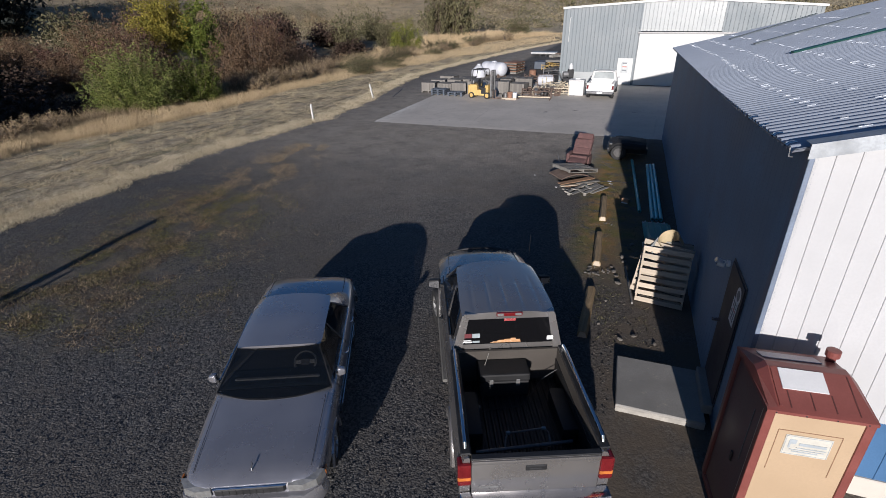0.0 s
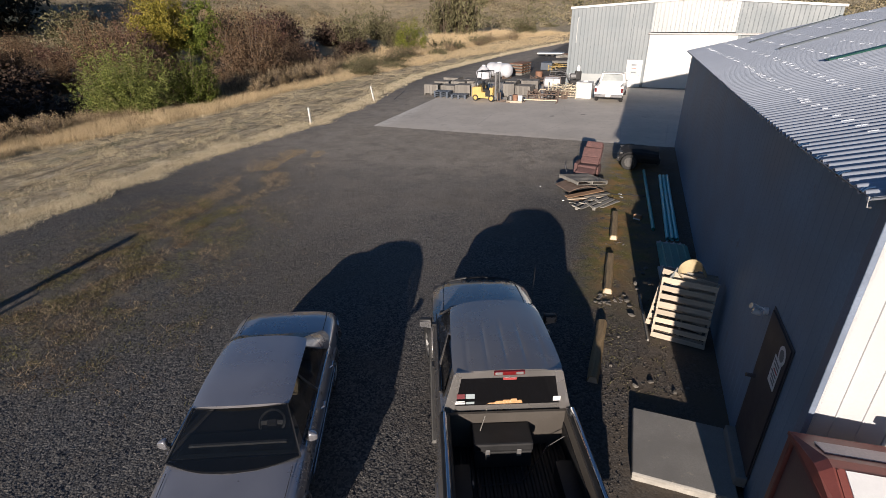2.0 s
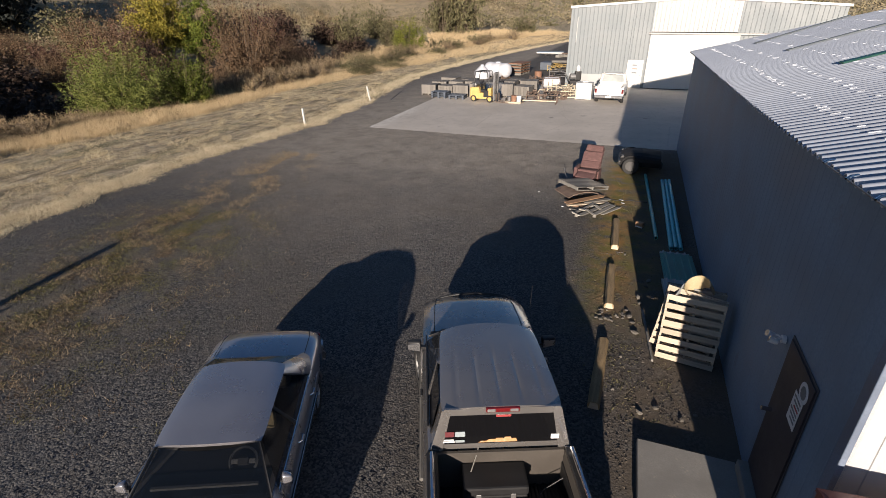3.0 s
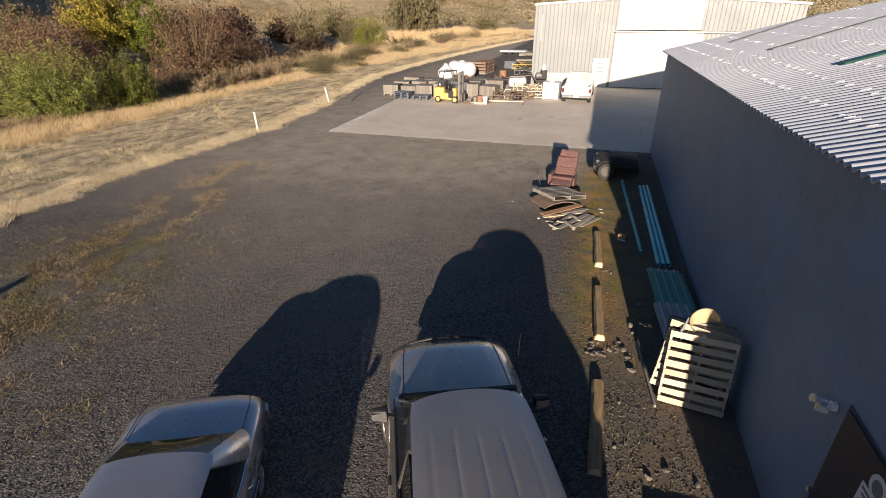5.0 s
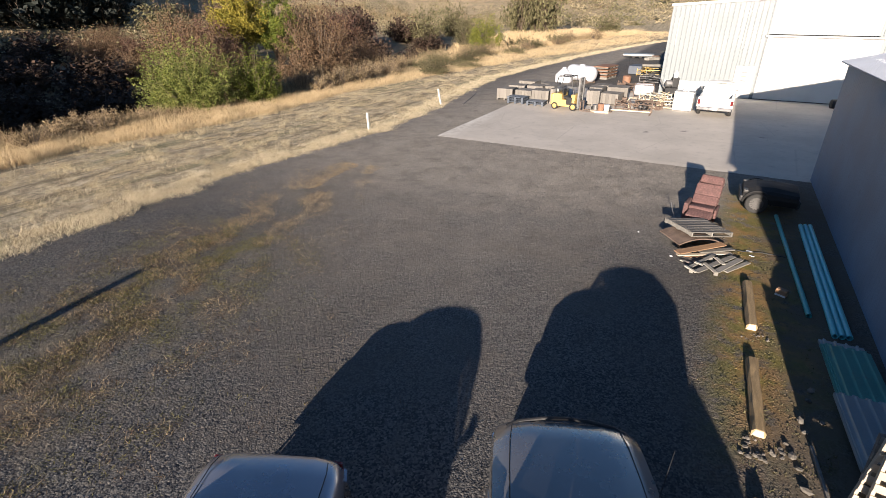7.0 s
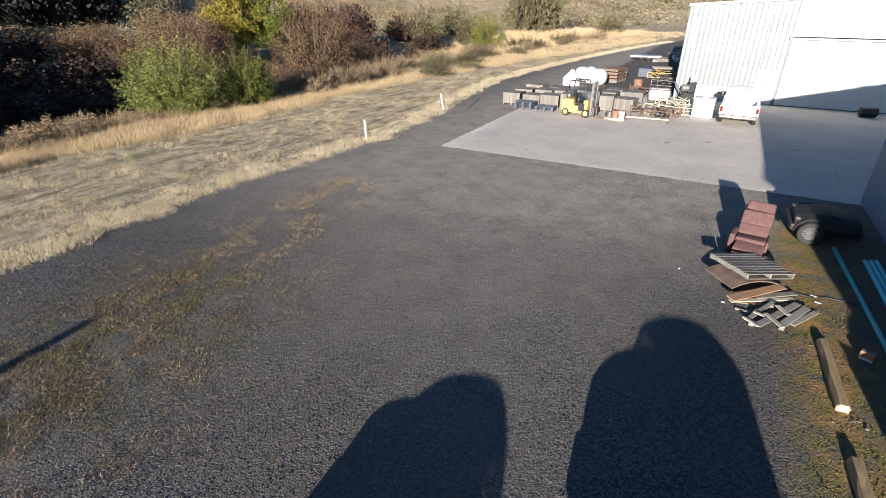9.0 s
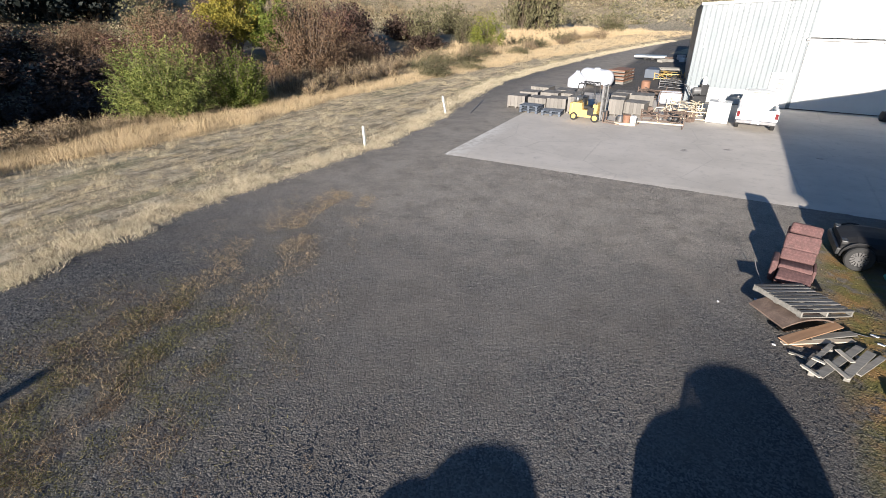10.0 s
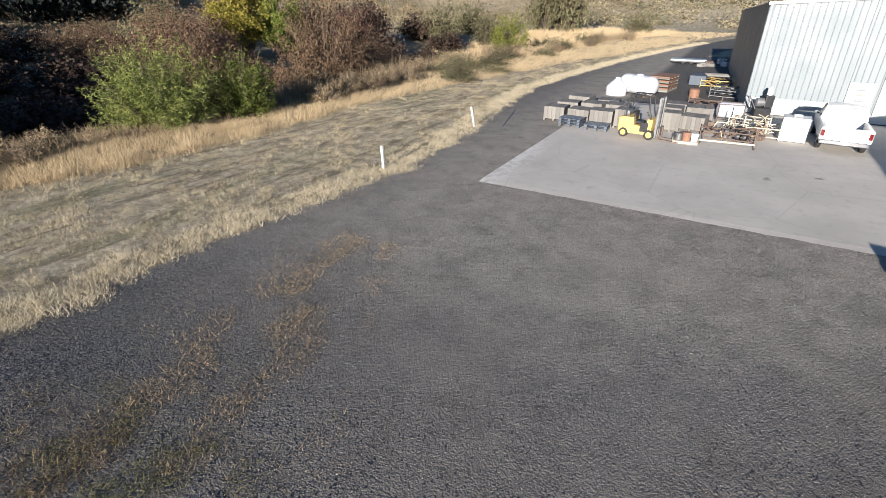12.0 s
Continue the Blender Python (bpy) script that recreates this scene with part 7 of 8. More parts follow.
single("white_bucket", lathe([(0.15, 0), (0.17, 0.36), (0.15, 0.37)], 16), WHITE_PLASTIC, "white plastic bucket standing in the tray", "bucket", pose(-5.5, 38.15, SZ + 0.12))
single("dark_bucket", lathe([(0.15, 0), (0.17, 0.3), (0.15, 0.31)], 16), GREY_STEEL, "dark metal bucket standing in the tray", "bucket", pose(-6.2, 38.2, SZ + 0.12))
single("orange_drum", lathe([(0.32, 0), (0.34, 0.08), (0.34, 0.55), (0.22, 0.62)], 20), ORANGE_RUST, "orange rusted round drum behind the crates", "drum", pose(-6.75, 52.3, 0), smooth=True)
single("steel_bin", box(-0.6, 0.6, -0.9, 0.9, 0.05, 0.8, 0.03), SLATE_BLUE, "blue-grey steel bin behind the timber stack", "bin", pose(-7.0, 59.2, 0, 0, 0, -6))
tr = thing("flat_trailer", "low dark flatbed trailer parked beside the road", "trailer", pose(-9.4, 76.0, 0, 0, 0, 4))
part("deck", box(-1.75, 1.75, -1.0, 1.0, 0.4, 0.47, 0.02), GREY_SHEET, tr)
part("side_rail", box(-1.78, 1.78, -1.05, -1.0, 0.34, 0.49, 0.01), WHITE_PAINT, tr, "pale side rail")
part("underframe", box(-1.7, 1.7, -0.9, 0.9, 0.22, 0.4), BLACK_PLASTIC, tr)
part("drawbar", bar((1.75, 0, 0.36), (2.6, 0, 0.34), 0.1, 0.08), BLACK_PLASTIC, tr)
for x in (-0.5, 0.3):
    for y in (-0.8, 0.8):
        part("trailer_wheel", add(None, lathe([(0.08, -0.09), (0.2, -0.09), (0.22, 0), (0.2, 0.09), (0.08, 0.09)], 18, "Y"), Matrix.Translation((x, y, 0.22))), RUBBER, tr)
for k in range(7):
    x, y = -7.0 + rng.uniform(-1, 1.6), 75 + rng.uniform(-2, 3)
    single("roadside_scrap", box(-0.4, 0.4, -0.3, 0.3, 0, rng.uniform(0.25, 0.6), 0.03), (GREY_WOOD, WHITE_PLASTIC, RUSTY)[k % 3], "piece of scrap lying beside the trailer", "scrap", pose(x, y, 0, 0, 0, rng.uniform(0, 90)), "roadside scrap")
cn = thing("storage_container", "dark steel storage container in the barn's shade", "container", pose(-4.2, 79.4, 0, 0, 0, 0))
part("shell", box(-1.2, 1.2, -3, 3, 0.12, 2.55, 0.03), SLATE_BLUE, cn)
for k in range(14):
    x = -1.1 + k * 0.169
    part("wall_rib", box(x - 0.035, x + 0.035, -3.03, -3.0, 0.2, 2.45, 0.006), SLATE_BLUE, cn)
for x in (-1.1, 1.1):
    part("skid", box(x - 0.08, x + 0.08, -3, 3, 0, 0.12), BLACK_PLASTIC, cn)
db = thing("dark_barrel", "black barrel lying on its side in the shade", "barrel", pose(7.3, 46.2, SZ, 0, 0, 10))
part("shell", add(None, lathe([(0.2, -0.45), (0.28, -0.42), (0.29, -0.1), (0.28, 0), (0.29, 0.1), (0.28, 0.42), (0.2, 0.45)], 20, "X"), Matrix.Translation((0, 0, 0.3))), BLACK_PLASTIC, db, "", True)
part("chock", box(-0.3, 0.3, 0.15, 0.25, 0, 0.1), GREY_WOOD, db)

# ---- plants ----
def leaf_quads(centres, length, width, rng, lift=0.3):
    """Diamond leaves at the centres, each turned its own way."""
    n = len(centres)
    along = rng.normal(size=(n, 3))
    along[:, 2] = along[:, 2] * 0.6 + lift
    along /= np.linalg.norm(along, axis=1, keepdims=True)
    across = np.cross(along, rng.normal(size=(n, 3)))
    across /= np.linalg.norm(across, axis=1, keepdims=True) + 1e-9
    size = rng.uniform(0.6, 1.3, (n, 1))
    a, b = along * length * 0.5 * size, across * width * 0.5 * size
    return np.stack([centres - a, centres + b - a * 0.1, centres + a, centres - b - a * 0.1], 1)


def stem_lines(h, w, count, rng, up=1.0, low=0.0):
    """Curved stems that fill a crown of height h and width w, as (count, 8, 3)."""
    az, out = rng.uniform(0, 2 * np.pi, count), np.sqrt(rng.uniform(0.02, 1, count)) * w / 2
    top = h * np.sqrt(np.clip(1 - (out / (w / 2)) ** 2 * 0.75, 0.05, 1)) * rng.uniform(0.72, 1.08, count) * rng.uniform(0.8, 1.0, count)
    top = np.where(rng.random(count) < low, top * rng.uniform(0.3, 0.7, count), top)
    s = np.linspace(0, 1, 8)[None, :, None]
    end = np.stack([np.cos(az) * out, np.sin(az) * out, top], -1)[:, None, :]
    root = np.stack([np.cos(az) * out * 0.22, np.sin(az) * out * 0.22, np.zeros(count)], -1)[:, None, :]
    bend = np.concatenate([s, s, s ** (1 / (0.6 + 0.4 * up))], -1) if up <= 1 else np.concatenate([s ** up, s ** up, s], -1)
    pts = root + (end - root) * bend
    return pts + rng.normal(size=pts.shape) * 0.02 * h * s


def stems_mesh(pts, r, material):
    bm = bmesh.new()
    for line in pts:
        rings = []
        for k in (0, 3, 5, 7):
            rr, p = r * (1 - 0.12 * k), line[k]
            rings.append([bm.verts.new((p[0] + rr * math.cos(a), p[1] + rr * math.sin(a), p[2])) for a in (0, 2.1, 4.2)])
        for a, b in zip(rings, rings[1:]):
            for k in range(3):
                bm.faces.new((a[k], a[(k + 1) % 3], b[(k + 1) % 3], b[k]))
    return mesh_of(bm, material)


def shrub(name, label, leaf, h, w, stems, per, length, width, seed, up=1.4, scatter=0.12, start=0.3, low=0.35, trunk=0.0, category="shrub", bare=0.035, gaps=-0.1):
    rng = np.random.default_rng(seed)
    lines = stem_lines(h, w, stems, rng, up, low)
    t = thing(name, label, category)
    if trunk:
        bm = tube((0, 0, -0.4), (0.1, 0.05, h * 0.45), trunk, trunk * 0.55, 10)
        for k in range(6):
            a = k * 1.05
            tube((0.05, 0, h * (0.2 + 0.035 * k)), (0.3 * w * math.cos(a), 0.3 * w * math.sin(a), h * (0.55 + 0.04 * k)), trunk * 0.4, trunk * 0.12, 7, bm)
        part("trunk", bm, BARK, t)
    part("branchwork", stems_mesh(lines[:: max(1, stems // 90)], bare, BARK), None, t)
    s = rng.uniform(start, 1.0, (stems, per))
    i = np.clip((s * 7).astype(int), 0, 6)
    f = (s * 7 - i)[..., None]
    row = np.arange(stems)[:, None]
    c = lines[row, i] * (1 - f) + lines[row, i + 1] * f
    c = c + rng.normal(size=c.shape) * scatter * h * np.array([1, 1, 0.8])
    c = c.reshape(-1, 3)
    # clumps with open gaps between them
    k = 5.0 / h if h > 6 else 1.0
    c = c[[noise.noise(Vector(p) * 1.1 * k + Vector((seed * 7.0, 0, 0))) + 0.5 * noise.noise(Vector(p) * 2.7 * k) > gaps for p in c]]
    part("crown", many_faces(leaf_quads(c, length, width, rng), leaf), None, t)
    return t


def put(ob, x, y, turn=0.0, size=1.0, tall=1.0, dz=0.0):
    m = pose(x, y, height(x, y) - 0.08 + dz, 0, 0, turn) @ Matrix.Diagonal((size, size, size * tall, 1))
    return copy_thing(ob, m)


def place(ob, x, y, turn=0.0, size=1.0, tall=1.0):
    ob.matrix_basis = pose(x, y, height(x, y) - 0.08, 0, 0, turn) @ Matrix.Diagonal((size, size, size * tall, 1))
    return ob


# the big willow bush at the grass margin, and its small neighbour
willow = place(shrub("willow_bush", "broad green willow bush with upright shoots, beside tall dry grass", WILLOW, 5.6, 7.0, 520, 100, 0.2, 0.045, 1, 1.2, 0.018, 0.12, 0.45, gaps=-0.25), -31.6, 28.7)
place(shrub("willow_bush", "small green willow bush beside the larger willow", GREEN_LEAF, 3.4, 3.6, 260, 85, 0.17, 0.05, 2, 1.25, 0.03, 0.1, 0.45, gaps=-0.5), -29.9, 32.9, 0, 1.25)

rust = place(shrub("rust_shrub", "large rust-brown autumn shrub on the gully edge", RUST_LEAF, 5.4, 8.6, 300, 100, 0.15, 0.08, 3, 1.7, 0.03, 0.2, 0.5), -34.9, 46.0, 0, 1.08, 1.5)
red = place(shrub("red_shrub", "dull red autumn shrub in the gully", RED_LEAF, 4.4, 6.4, 180, 72, 0.22, 0.13, 4, 1.5, 0.04, 0.2, 0.5), -55.0, 53.0, 0, 1.15)
olive = place(shrub("olive_shrub", "olive-brown shrub on the far bank of the gully", OLIVE_LEAF, 4.2, 6.0, 150, 44, 0.26, 0.13, 5, 1.4, 0.04, 0.15, 0.5), -70.0, 58.0, 0, 1.3)
dry = place(shrub("dry_bush", "pale dry bush with bare twigs", DRY_SCRUB, 2.0, 3.0, 140, 34, 0.22, 0.05, 6, 1.3, 0.04, 0.15, 0.4), -30.6, 38.6)
yellow = place(shrub("yellow_tree", "yellow autumn maple tree standing in the gully", YELLOW_LEAF, 11, 9.0, 330, 120, 0.26, 0.19, 7, 1.6, 0.028, 0.6, 0.15, 0.2, "tree"), -63.0, 62.0)
green = place(shrub("green_tree", "bright green tree beside the yellow maple", GREEN_LEAF, 10.5, 6.4, 240, 120, 0.26, 0.19, 8, 1.6, 0.028, 0.55, 0.15, 0.2, "tree"), -59.5, 65.5)
lime = place(shrub("lime_bush", "round lime-green young tree in dry grass", LIME_LEAF, 8.4, 6.6, 190, 90, 0.22, 0.15, 9, 1.5, 0.035, 0.12, 0.5, 0.08, "tree"), -34.9, 86.3)

dark_tree = place(shrub("dark_tree", "grey-green tree beyond the far track, shade in its leaf colour", SHADE_LEAF, 6.0, 6.2, 120, 34, 0.4, 0.22, 11, 1.6, 0.04, 0.1, 0.5, 0.14, "tree"), -144, 65, 0, 2.0)
tagged(dark_tree, group="far trees")
thicket = place(shrub("thicket_shrub", "rust-brown thicket shrub down in the gully, shade in its leaf colour", THICKET_LEAF, 5.4, 8.6, 150, 38, 0.45, 0.28, 10, 1.5, 0.05, 0.1, 0.5, gaps=-1.0), -42.0, 28.0, 95, 0.85, 0.9)
tagged(thicket, group="gully shrubs")
tagged(rust, group="gully shrubs"), tagged(red, group="gully shrubs"), tagged(olive, group="gully shrubs"), tagged(dry, group="dry bushes")
for ob, spots in (
    (rust, ((-41, 48.5, 40, 0.6, 0.9), (-62, 50, 200, 1.0, 0.9), (-40, 60, 20, 0.8, 0.8), (-75, 70, 10, 1.2, 1.0), (-66, 42, 50, 0.8, 0.7), (-52, 46, 150, 1.1, 1.0), (-58, 42, 240, 0.8, 0.75), (-38, 54, 210, 0.9, 0.9), (-76, 50, 100, 0.8, 0.6), (-86, 56, 190, 0.8, 0.6))),
    (thicket, ((-37.5, 31, 15, 0.75, 0.8), (-41, 34, 200, 0.9, 0.9), (-47, 31, 310, 0.9, 0.9), (-46, 37, 60, 1.0, 0.9), (-53, 34, 140, 1.0, 0.9), (-52, 27, 250, 0.9, 0.9), (-59, 31, 10, 1.0, 0.9), (-58, 37, 80, 1.0, 0.9), (-66, 34, 170, 1.1, 0.9), (-39.5, 40, 280, 0.9, 1.0), (-37, 26, 220, 0.6, 0.7), (-73, 40, 20, 1.1, 0.9), (-46, 44, 20, 0.9, 0.7), (-50, 60, 300, 0.9, 0.65), (-46, 54, 110, 0.8, 0.6), (-56, 72, 30, 1.1, 1.2), (-52, 78, 70, 1.1, 1.3), (-44, 72, 250, 0.9, 0.8), (-42, 66, 160, 0.7, 0.7), (-47, 84, 20, 0.9, 0.9), (-50, 94, 140, 1.1, 0.8), (-60, 84, 200, 1.4, 1.3), (-68, 80, 60, 1.4, 1.3), (-66, 92, 260, 1.4, 1.2), (-58, 98, 330, 1.2, 1.0))),
    (red, ((-63, 56, 80, 1.2, 1.0), (-58, 50, 300, 1.15, 1.15), (-57, 77, 120, 1.3, 1.4), (-48, 50, 30, 0.9, 1.0), (-70, 50, 130, 0.9, 0.75))),
    (olive, ((-53, 98, 50, 1.1, 1.5), (-46, 104, 10, 1.1, 1.2), (-80, 62, 140, 1.1, 0.8), (-66, 76, 20, 1.3, 1.2), (-40, 78, 60, 0.8, 0.8), (-34, 70, 120, 0.55, 0.5), (-29.5, 57, 20, 0.55, 0.45), (-28, 61, 220, 0.5, 0.4), (-39, 127, 70, 1.5, 2.2), (-43, 124, 190, 1.3, 2.0), (-24.8, 50.7, 40, 0.5, 0.5), (-26.5, 54, 140, 0.5, 0.55), (-24.4, 57.5, 260, 0.45, 0.5), (-27.5, 64, 20, 0.6, 0.5), (-30, 61, 110, 0.6, 0.6), (-29, 70, 310, 0.6, 0.5), (-25.5, 75, 200, 0.5, 0.5), (-32, 77, 40, 0.7, 0.6), (-28, 88, 130, 0.7, 0.6), (-33, 95, 250, 0.8, 0.7), (-27, 100, 10, 0.7, 0.6), (-56, 116, 40, 1.3, 1.2), (-24, 128, 330, 1.0, 1.0), (-92, 60, 0, 0.9, 0.6), (-100, 75, 77, 1.5, 1.1))),
    (dry, ((-31.5, 41.5, 50, 1.0, 1.1), (-29.5, 42.5, 90, 0.8, 1.1), (-30, 50, 140, 0.9, 1.0), (-31, 54, 20, 1.0, 0.9), (-29, 66, 200, 0.9, 0.9), (-30, 73, 270, 1.0, 1.0), (-31, 80, 45, 1.0, 0.8), (-27, 84, 95, 1.0, 0.9), (-25, 95, 10, 1.0, 0.8), (-30.3, 24.4, 10, 0.6, 1.0), (-31.2, 22.8, 80, 0.65, 1.1), (-32.5, 21.4, 190, 0.65, 1.2), (-30.0, 26.0, 250, 0.5, 0.8), (-33.5, 23.5, 130, 0.65, 1.2), (-28.2, 38.2, 80, 0.8, 1.0), (-28.6, 40.6, 190, 0.9, 1.1), (-28.0, 43, 300, 0.85, 1.1), (-28.8, 45.6, 10, 0.95, 1.1), (-28.2, 48.5, 120, 0.8, 1.0), (-29.5, 21.2, 20, 0.7, 1.0), (-30.5, 19.4, 100, 0.75, 1.0), (-29.2, 17.6, 210, 0.7, 1.0), (-31, 21, 330, 0.7, 1.1), (-34, 22.5, 60, 0.8, 0.7), (-36.5, 23.5, 160, 0.8, 0.7), (-38, 26, 300, 0.9, 0.7), (-31, 35.5, 200, 0.9, 1.0), (-22, 108, 0, 1.2, 0.9), (-26, 104, 120, 1.2, 0.9), (-33, 58, 30, 0.9, 1.0), (-30.5, 69.5, 140, 0.8, 1.1), (-32, 63, 210, 1.0, 1.0), (-28, 72, 300, 0.7, 0.9), (-33.5, 76, 80, 1.0, 1.1), (-30, 77.5, 170, 0.9, 1.2), (-35, 82, 260, 1.1, 1.1), (-27, 79, 350, 0.7, 0.9))),
):
    for x, y, turn, size, tall in spots:
        put(ob, x, y, turn, size, tall)
# an unseen stand farther up the gully, added so its shadows darken the hollow
for x, y, turn, size in ((-100, 32, 40, 1.6), (-112, 36, 120, 1.6), (-122, 40, 220, 1.7), (-70, 6, 60, 1.5), (-82, 12, 160, 1.5), (-92, 18, 260, 1.6), (-50, 18, 310, 1.1), (-45, 20.5, 75, 0.95), (-64, 22, 15, 1.2), (-42, 14, 0, 1.1), (-48, 8, 60, 1.25), (-54, 13, 130, 1.2), (-60, 17, 220, 1.2), (-67, 14, 300, 1.3), (-75, 20, 20, 1.3), (-39, 5, 100, 1.1), (-58, 3, 170, 1.3), (-84, 24, 0, 1.4), (-92, 30, 90, 1.4), (-36.5, 9, 20, 1.25), (-40.5, 11, 200, 1.45), (-45, 12, 110, 1.5), (-50, 12, 10, 1.5), (-56, 9, 290, 1.5), (-62, 11, 40, 1.55), (-68, 9, 160, 1.6), (-76, 12, 260, 1.6)):
    tagged(put(thicket, x, y, turn, size * 1.1, 1.5), "tall thicket tree out of view up the gully, added for shade", "tree", "thicket trees")


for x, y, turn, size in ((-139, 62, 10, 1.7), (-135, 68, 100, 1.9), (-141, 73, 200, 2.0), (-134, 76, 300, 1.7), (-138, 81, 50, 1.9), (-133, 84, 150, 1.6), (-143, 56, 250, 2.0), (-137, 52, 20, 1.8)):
    tagged(put(dark_tree, x, y, turn, size), "grey-green tree beyond the far track, shade in its leaf colour", "tree", "far trees")


def far_scrub():
    """Brush all over the hillside, too far and too many to tell apart."""
    rng = np.random.default_rng(12)
    for name, leaf, count, hh, seed, label in (("hill_brush", OLIVE_LEAF, 620, 2.6, 1, "olive brush scattered over the hillside"), ("hill_dry_brush", SAGE, 1300, 2.0, 2, "dry tan brush covering the hillside"), ("hill_red_brush", RUST_LEAF, 170, 2.6, 3, "rust-brown brush on the hillside")):
        cs = []
        while len(cs) < count:
            u, y = rng.uniform(52, 230), rng.uniform(20, 330)
            if 97 < u < 112:
                continue
            x = margin(y) - u
            h = hh * rng.uniform(0.6, 1.6) * (1 + u / 260)
            n = int(100 * (1 if u < 130 else 0.75))
            p = rng.normal(size=(n, 3)) * np.array([h * 0.62, h * 0.62, h * 0.36])
            p[:, 2] = np.abs(p[:, 2]) + 0.1
            cs.append(p + np.array([x, y, height(x, y)]))
        c = np.concatenate(cs)
        k = many_faces(leaf_quads(c, 0.46, 0.24, rng), leaf)
        tagged(new(name, k), label, "brush", kind="stuff")
    # brush on the rise beyond the end of the road
    for name, leaf, count, low, high, label in (("far_brush", SAGE, 420, 1.5, 4.0, "dry tan brush on the rise beyond the road"), ("far_green_brush", OLIVE_LEAF, 150, 2.5, 7.0, "olive-green bushes on the rise beyond the road")):
        cs = []
        for _ in range(count):
            x, y = rng.uniform(-70, 110), rng.uniform(172, 330)
            h = rng.uniform(low, high)
            p = rng.normal(size=(100, 3)) * np.array([h * 0.6, h * 0.6, h * 0.4])
            p[:, 2] = np.abs(p[:, 2])
            cs.append(p + np.array([x, y, height(x, y)]))
        tagged(new(name, many_faces(leaf_quads(np.concatenate(cs), 0.75, 0.42, rng), leaf)), label, "brush", kind="stuff")


far_scrub()


def blades(name, label, material, roots, tall, wide, seed, lean=0.35, patchy=0.0):
    """Grass blades at the roots; patchy lets their height rise and fall over a metre or two."""
    rng = np.random.default_rng(seed)
    n = len(roots)
    h = tall * rng.uniform(0.5, 1.25, n)
    if patchy:
        h *= 1 + patchy * np.array([noise.noise(Vector((x * 0.9, y * 0.55, seed))) for x, y, _ in roots])
    az = rng.uniform(0, 2 * np.pi, n)
    side = np.stack([np.cos(az), np.sin(az), 0 * az], -1) * wide * rng.uniform(0.6, 1.4, (n, 1))
    tip = roots + np.stack([rng.normal(size=n) * lean * h, rng.normal(size=n) * lean * h, h], -1)
    tagged(new(name, many_faces(np.stack([roots - side, roots + side, tip], 1), material)), label, "grass", kind="stuff")


def tufts(count, per, spread, where, rng):
    pts = []
    while len(pts) < count:
        x, y, keep = where(rng)
        if keep:
            pts.append((x, y))
    p = np.repeat(np.array(pts), per, 0) + rng.normal(size=(count * per, 2)) * spread
    return np.column_stack([p, [height(a, b) - 0.01 for a, b in p]])


def near_y(rng):
    return 2 + 110 * rng.random() ** 1.7


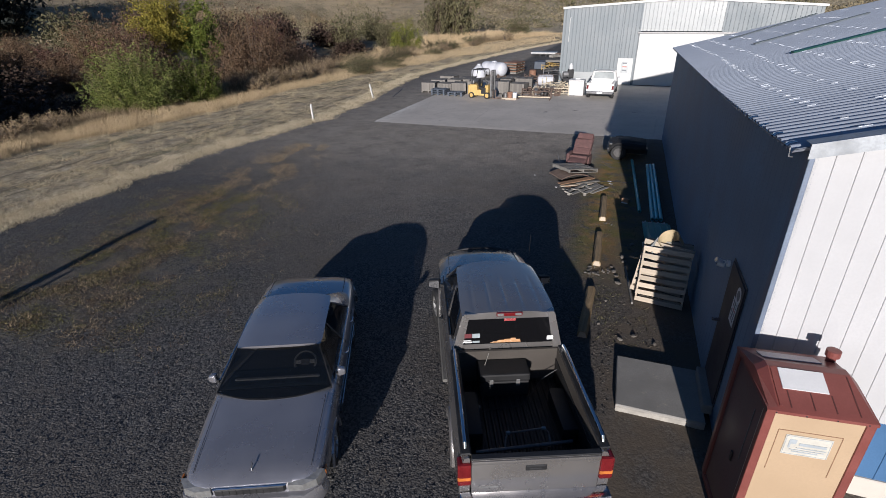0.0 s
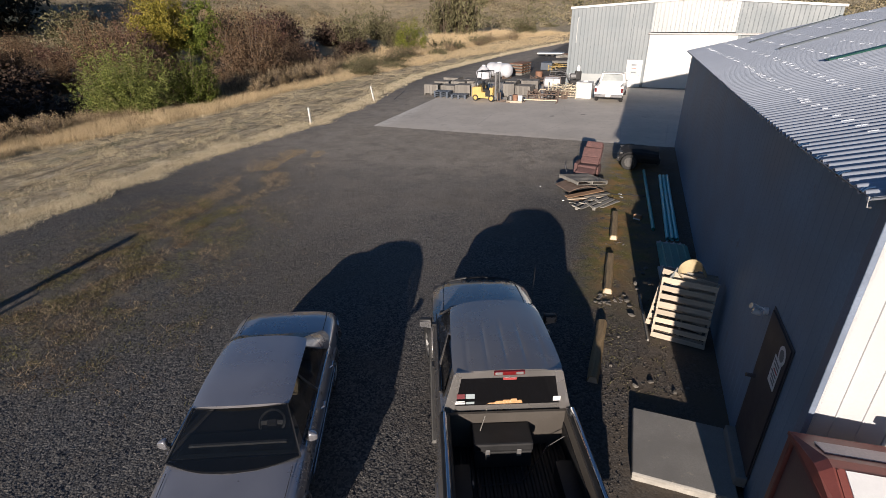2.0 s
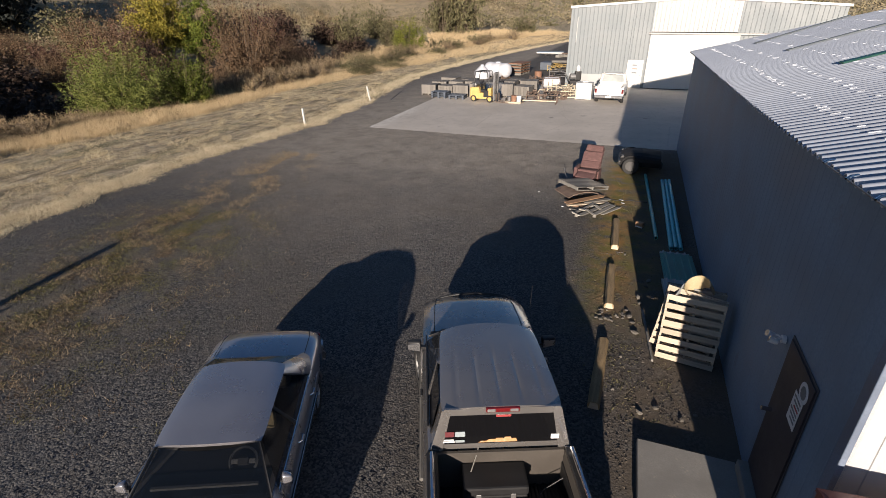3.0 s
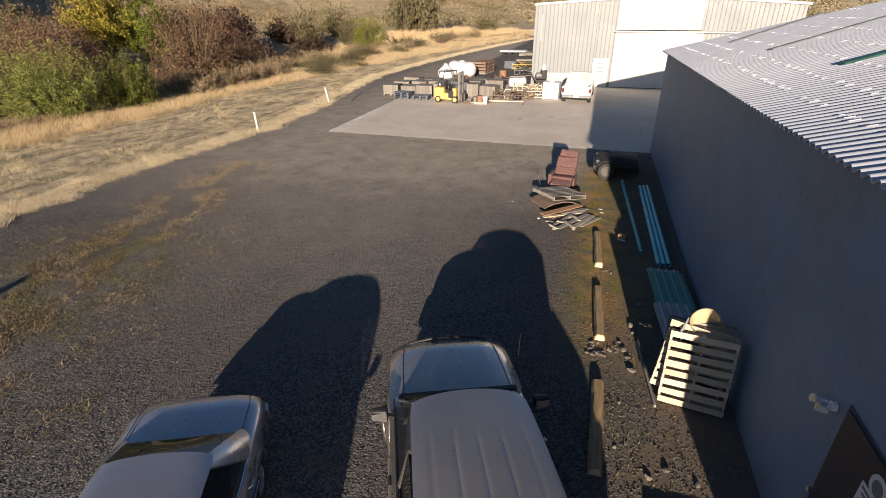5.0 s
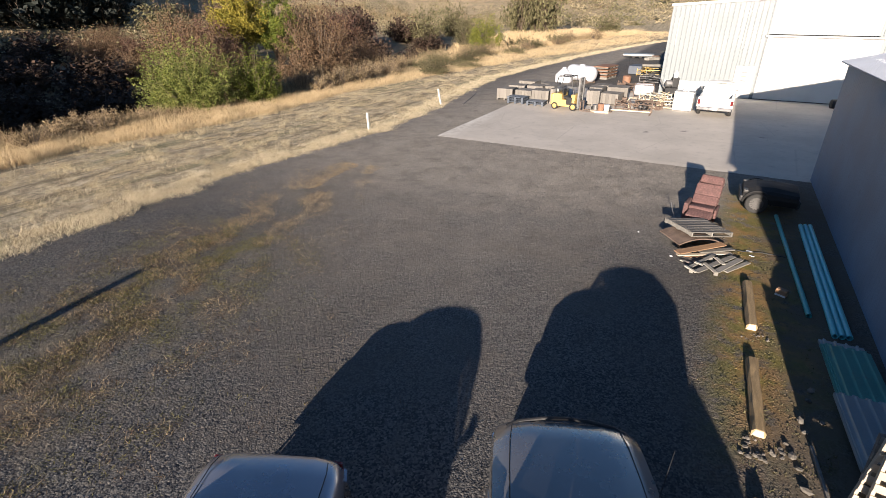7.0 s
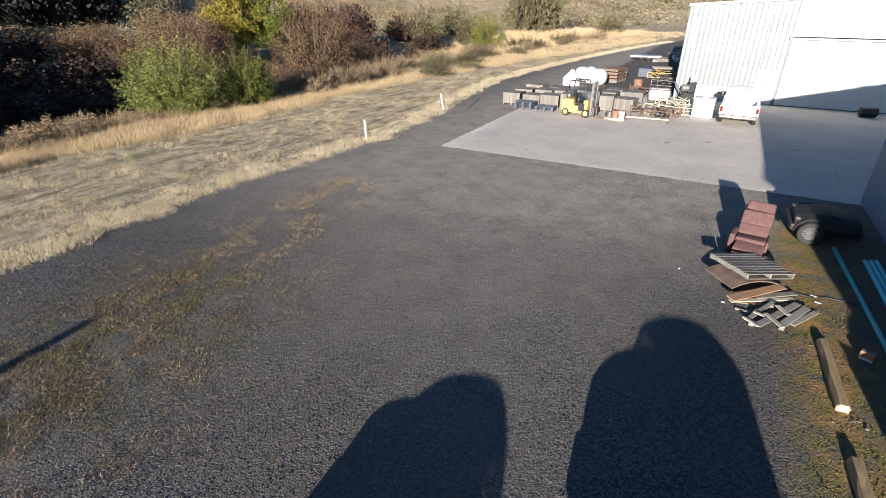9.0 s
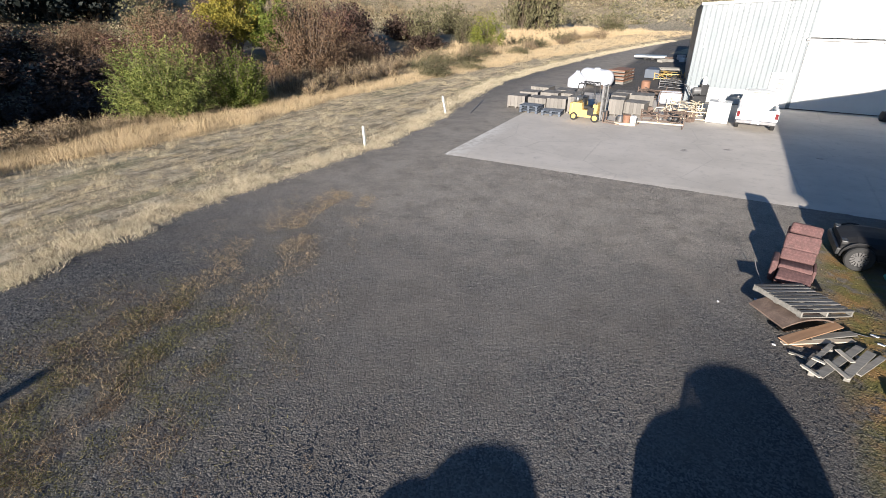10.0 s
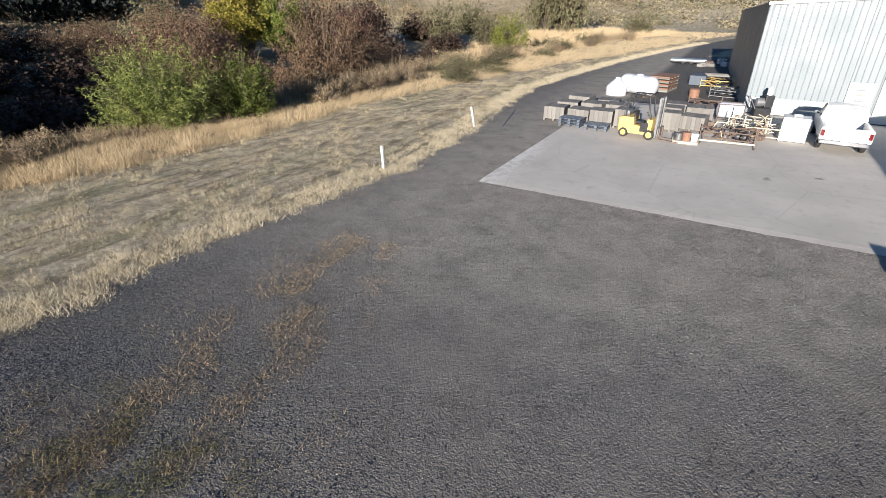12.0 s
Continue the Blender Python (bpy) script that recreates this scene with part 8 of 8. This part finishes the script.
def build_grass():
    rng = np.random.default_rng(5)

    def short(r):
        y, u = near_y(r), r.uniform(-0.15, 11.5)
        x = margin(y) - u
        return x, y, noise.noise(Vector((x * 1.5, y * 1.5, 0))) + 0.8 * noise.noise(Vector((x * 4.0, y * 4.0, 5))) > -0.02 - 0.3 * (u < 1.2)

    blades("short_grass", "short mown straw-coloured dry grass", STRAW, tufts(21000, 13, 0.13, short, rng), 0.095, 0.005, 1, 0.9, 0.9)

    def clump(r):
        y, u = near_y(r), r.uniform(0.4, 10.5)
        x = margin(y) - u
        return x, y, noise.noise(Vector((x * 0.35, y * 0.35, 8))) > 0.05

    blades("lawn_clumps", "pale taller clumps standing in the dry lawn", STRAW, tufts(1500, 24, 0.13, clump, rng), 0.2, 0.0045, 10, 0.6, 0.8)

    def rim(r):
        y = near_y(r)
        return margin(y) - r.uniform(-0.25, 1.1) + 0.5 * noise.noise(Vector((0, y * 0.7, 2))), y, True

    blades("verge_grass", "pale dry grass along the gravel edge", PALE_STRAW, tufts(5200, 18, 0.13, rim, rng), 0.17, 0.0048, 2, 0.75, 0.9)

    def tall(r):
        y = 8 + 140 * r.random() ** 1.5
        u = r.uniform(float(np.interp(y, (8, 35, 50, 80), (9.6, 9.6, 6.0, 3.0))), float(np.interp(y, (60, 120), (15.0, 34.0))))
        return margin(y) - u + 0.7 * noise.noise(Vector((3, y * 0.25, 2))), y, True

    blades("tall_grass", "tall orange-tan dry grass in a band", ORANGE_STRAW, tufts(14000, 14, 0.25, tall, rng), 0.42, 0.0065, 3, 0.42, 0.7)

    def bank(r):
        y, u = 10 + 110 * r.random(), r.uniform(14, 20)
        return margin(y) - u, y, r.random() < 0.8

    blades("bank_grass", "rank olive and tan grass on the gully bank", DRY_SCRUB, tufts(7000, 11, 0.35, bank, rng), 0.75, 0.014, 4, 0.38, 0.8)

    def far_bank(r):
        y, u = 38 + 100 * r.random() ** 1.2, r.uniform(13, 38)
        return margin(y) - u, y, noise.noise(Vector((u * 0.25, y * 0.2, 7))) > -0.15

    blades("far_bank_grass", "tall tan grass and dry weeds among the gully shrubs", ORANGE_STRAW, tufts(13000, 8, 0.35, far_bank, rng), 0.9, 0.022, 8, 0.32, 0.8)

    def stalky(r):
        y = 34 + 40 * r.random()
        return margin(y) - r.uniform(13.5, 17), y, noise.noise(Vector((1, y * 0.5, 9))) > -0.1

    blades("dry_stalks", "tall dry weed stalks standing over the grass band", DRY_SCRUB, tufts(420, 4, 0.25, stalky, rng), 1.7, 0.03, 9, 0.08)

    def reedy(r):
        y = r.uniform(95, 190)
        u = r.uniform(113, 132)
        return margin(y) - u, y, noise.noise(Vector((u * 0.1, y * 0.09, 6))) > 0.05

    blades("dry_reeds", "tall pale dry reeds in a stand beyond the far track", DRY_SCRUB, tufts(700, 16, 0.6, reedy, rng), 2.3, 0.05, 12, 0.1, 0.9)

    def track(r):
        y = r.uniform(40, 190)
        return margin(y) - r.choice((r.uniform(96, 100), r.uniform(109, 114))), y, True

    blades("track_verge", "pale olive grass on both verges of the far track", DRY_SCRUB, tufts(2600, 8, 0.6, track, rng), 0.8, 0.06, 13, 0.4, 0.6)

    def weedy(r):
        y = r.uniform(6, 22)
        x = float(np.interp(y, (6, 10, 13, 19, 22), (-9.6, -10.0, -10.6, -11.8, -12.2))) + r.normal() * float(np.interp(y, (10, 20), (1.75, 0.75)))
        return x, y, noise.noise(Vector((x * 0.9, y * 0.7, 3))) > 0.0

    def greener(r):
        x, y, _ = weedy(r)
        return x, y, y < 15 and noise.noise(Vector((x * 1.5, y * 1.5, 8))) > 0.08

    def russet(r):
        x, y, keep = weedy(r)
        return x, y, keep and y < 14.5

    blades("gravel_weeds", "sparse dry weeds growing through the gravel", DRY_SCRUB, tufts(2300, 7, 0.07, weedy, rng), 0.09, 0.004, 5, 1.2)
    blades("gravel_brown_weeds", "low russet dried weeds growing through the gravel", RUST_LEAF, tufts(1500, 9, 0.09, russet, rng), 0.05, 0.006, 11, 1.3)
    blades("gravel_greens", "low green weeds growing through the gravel", WEED, tufts(2300, 9, 0.13, greener, rng), 0.05, 0.007, 6, 1.4)

    def mossy(r):
        return 2.5 + r.normal() * 0.5, r.uniform(9.5, 26), True

    blades("mossy_weeds", "low olive moss and weeds by the timber stops", OLIVE_LEAF, tufts(420, 8, 0.06, mossy, rng), 0.035, 0.016, 7, 1.4)


build_grass()


def loose_gravel():
    """Crushed stones all over the yard: low three-sided pyramids, too many to count."""
    rng = np.random.default_rng(8)
    n = 300000
    y = 3.2 + 25.0 * rng.random(n)
    x = rng.uniform(-15.7, 4.0, n)
    keep = (y < 27.95) & ~((x > 2.6) & (y < 9.2)) & ((x > np.interp(y, (0, 28), (-16, -15.4))))
    x, y = x[keep], y[keep]
    n = len(x)
    r = 0.008 + 0.022 * rng.random(n) ** 2.3
    coarse = np.sin(x * 0.9 + 1.3 * np.sin(y * 0.55)) * np.sin(y * 0.7 + 1.1 * np.sin(x * 0.6 + 1))
    r *= 1.0 + 0.2 * coarse
    a = rng.uniform(0, 2 * np.pi, n)[:, None] + np.array([0.0, 2.1, 4.2]) + rng.uniform(-0.4, 0.4, (n, 3))
    k = r[:, None] * rng.uniform(0.8, 1.35, (n, 3))
    top = np.stack([x + rng.normal(size=n) * r * 0.35, y + rng.normal(size=n) * r * 0.35, r * rng.uniform(0.26, 0.58, n)], -1)
    low = np.stack([x[:, None] + k * np.cos(a), y[:, None] + k * np.sin(a), np.full((n, 3), -0.002)], -1)
    v = np.concatenate([low, top[:, None]], 1)
    tri = np.array([[0, 1, 3], [1, 2, 3], [2, 0, 3]])
    faces = (tri[None] + np.arange(n)[:, None, None] * 4).reshape(-1)
    me = bpy.data.meshes.new("stones")
    me.vertices.add(n * 4)
    me.vertices.foreach_set("co", v.astype(np.float32).ravel())
    me.loops.add(len(faces))
    me.loops.foreach_set("vertex_index", faces.astype(np.int32))
    me.polygons.add(n * 3)
    me.polygons.foreach_set("loop_start", np.arange(0, n * 9, 3, dtype=np.int32))
    me.polygons.foreach_set("loop_total", np.full(n * 3, 3, dtype=np.int32))
    me.update(calc_edges=True)
    for name, values in ground_masks(x, y).items():
        at = me.attributes.new(name, "FLOAT", "POINT")
        at.data.foreach_set("value", np.repeat(values * 0.9 if name != "edge" else np.full(n, -3.0), 4).astype(np.float32))
    me.materials.append(GROUND)
    tagged(new("loose_gravel", me), "loose dark grey crushed stones on the yard", "gravel", kind="stuff")


loose_gravel()
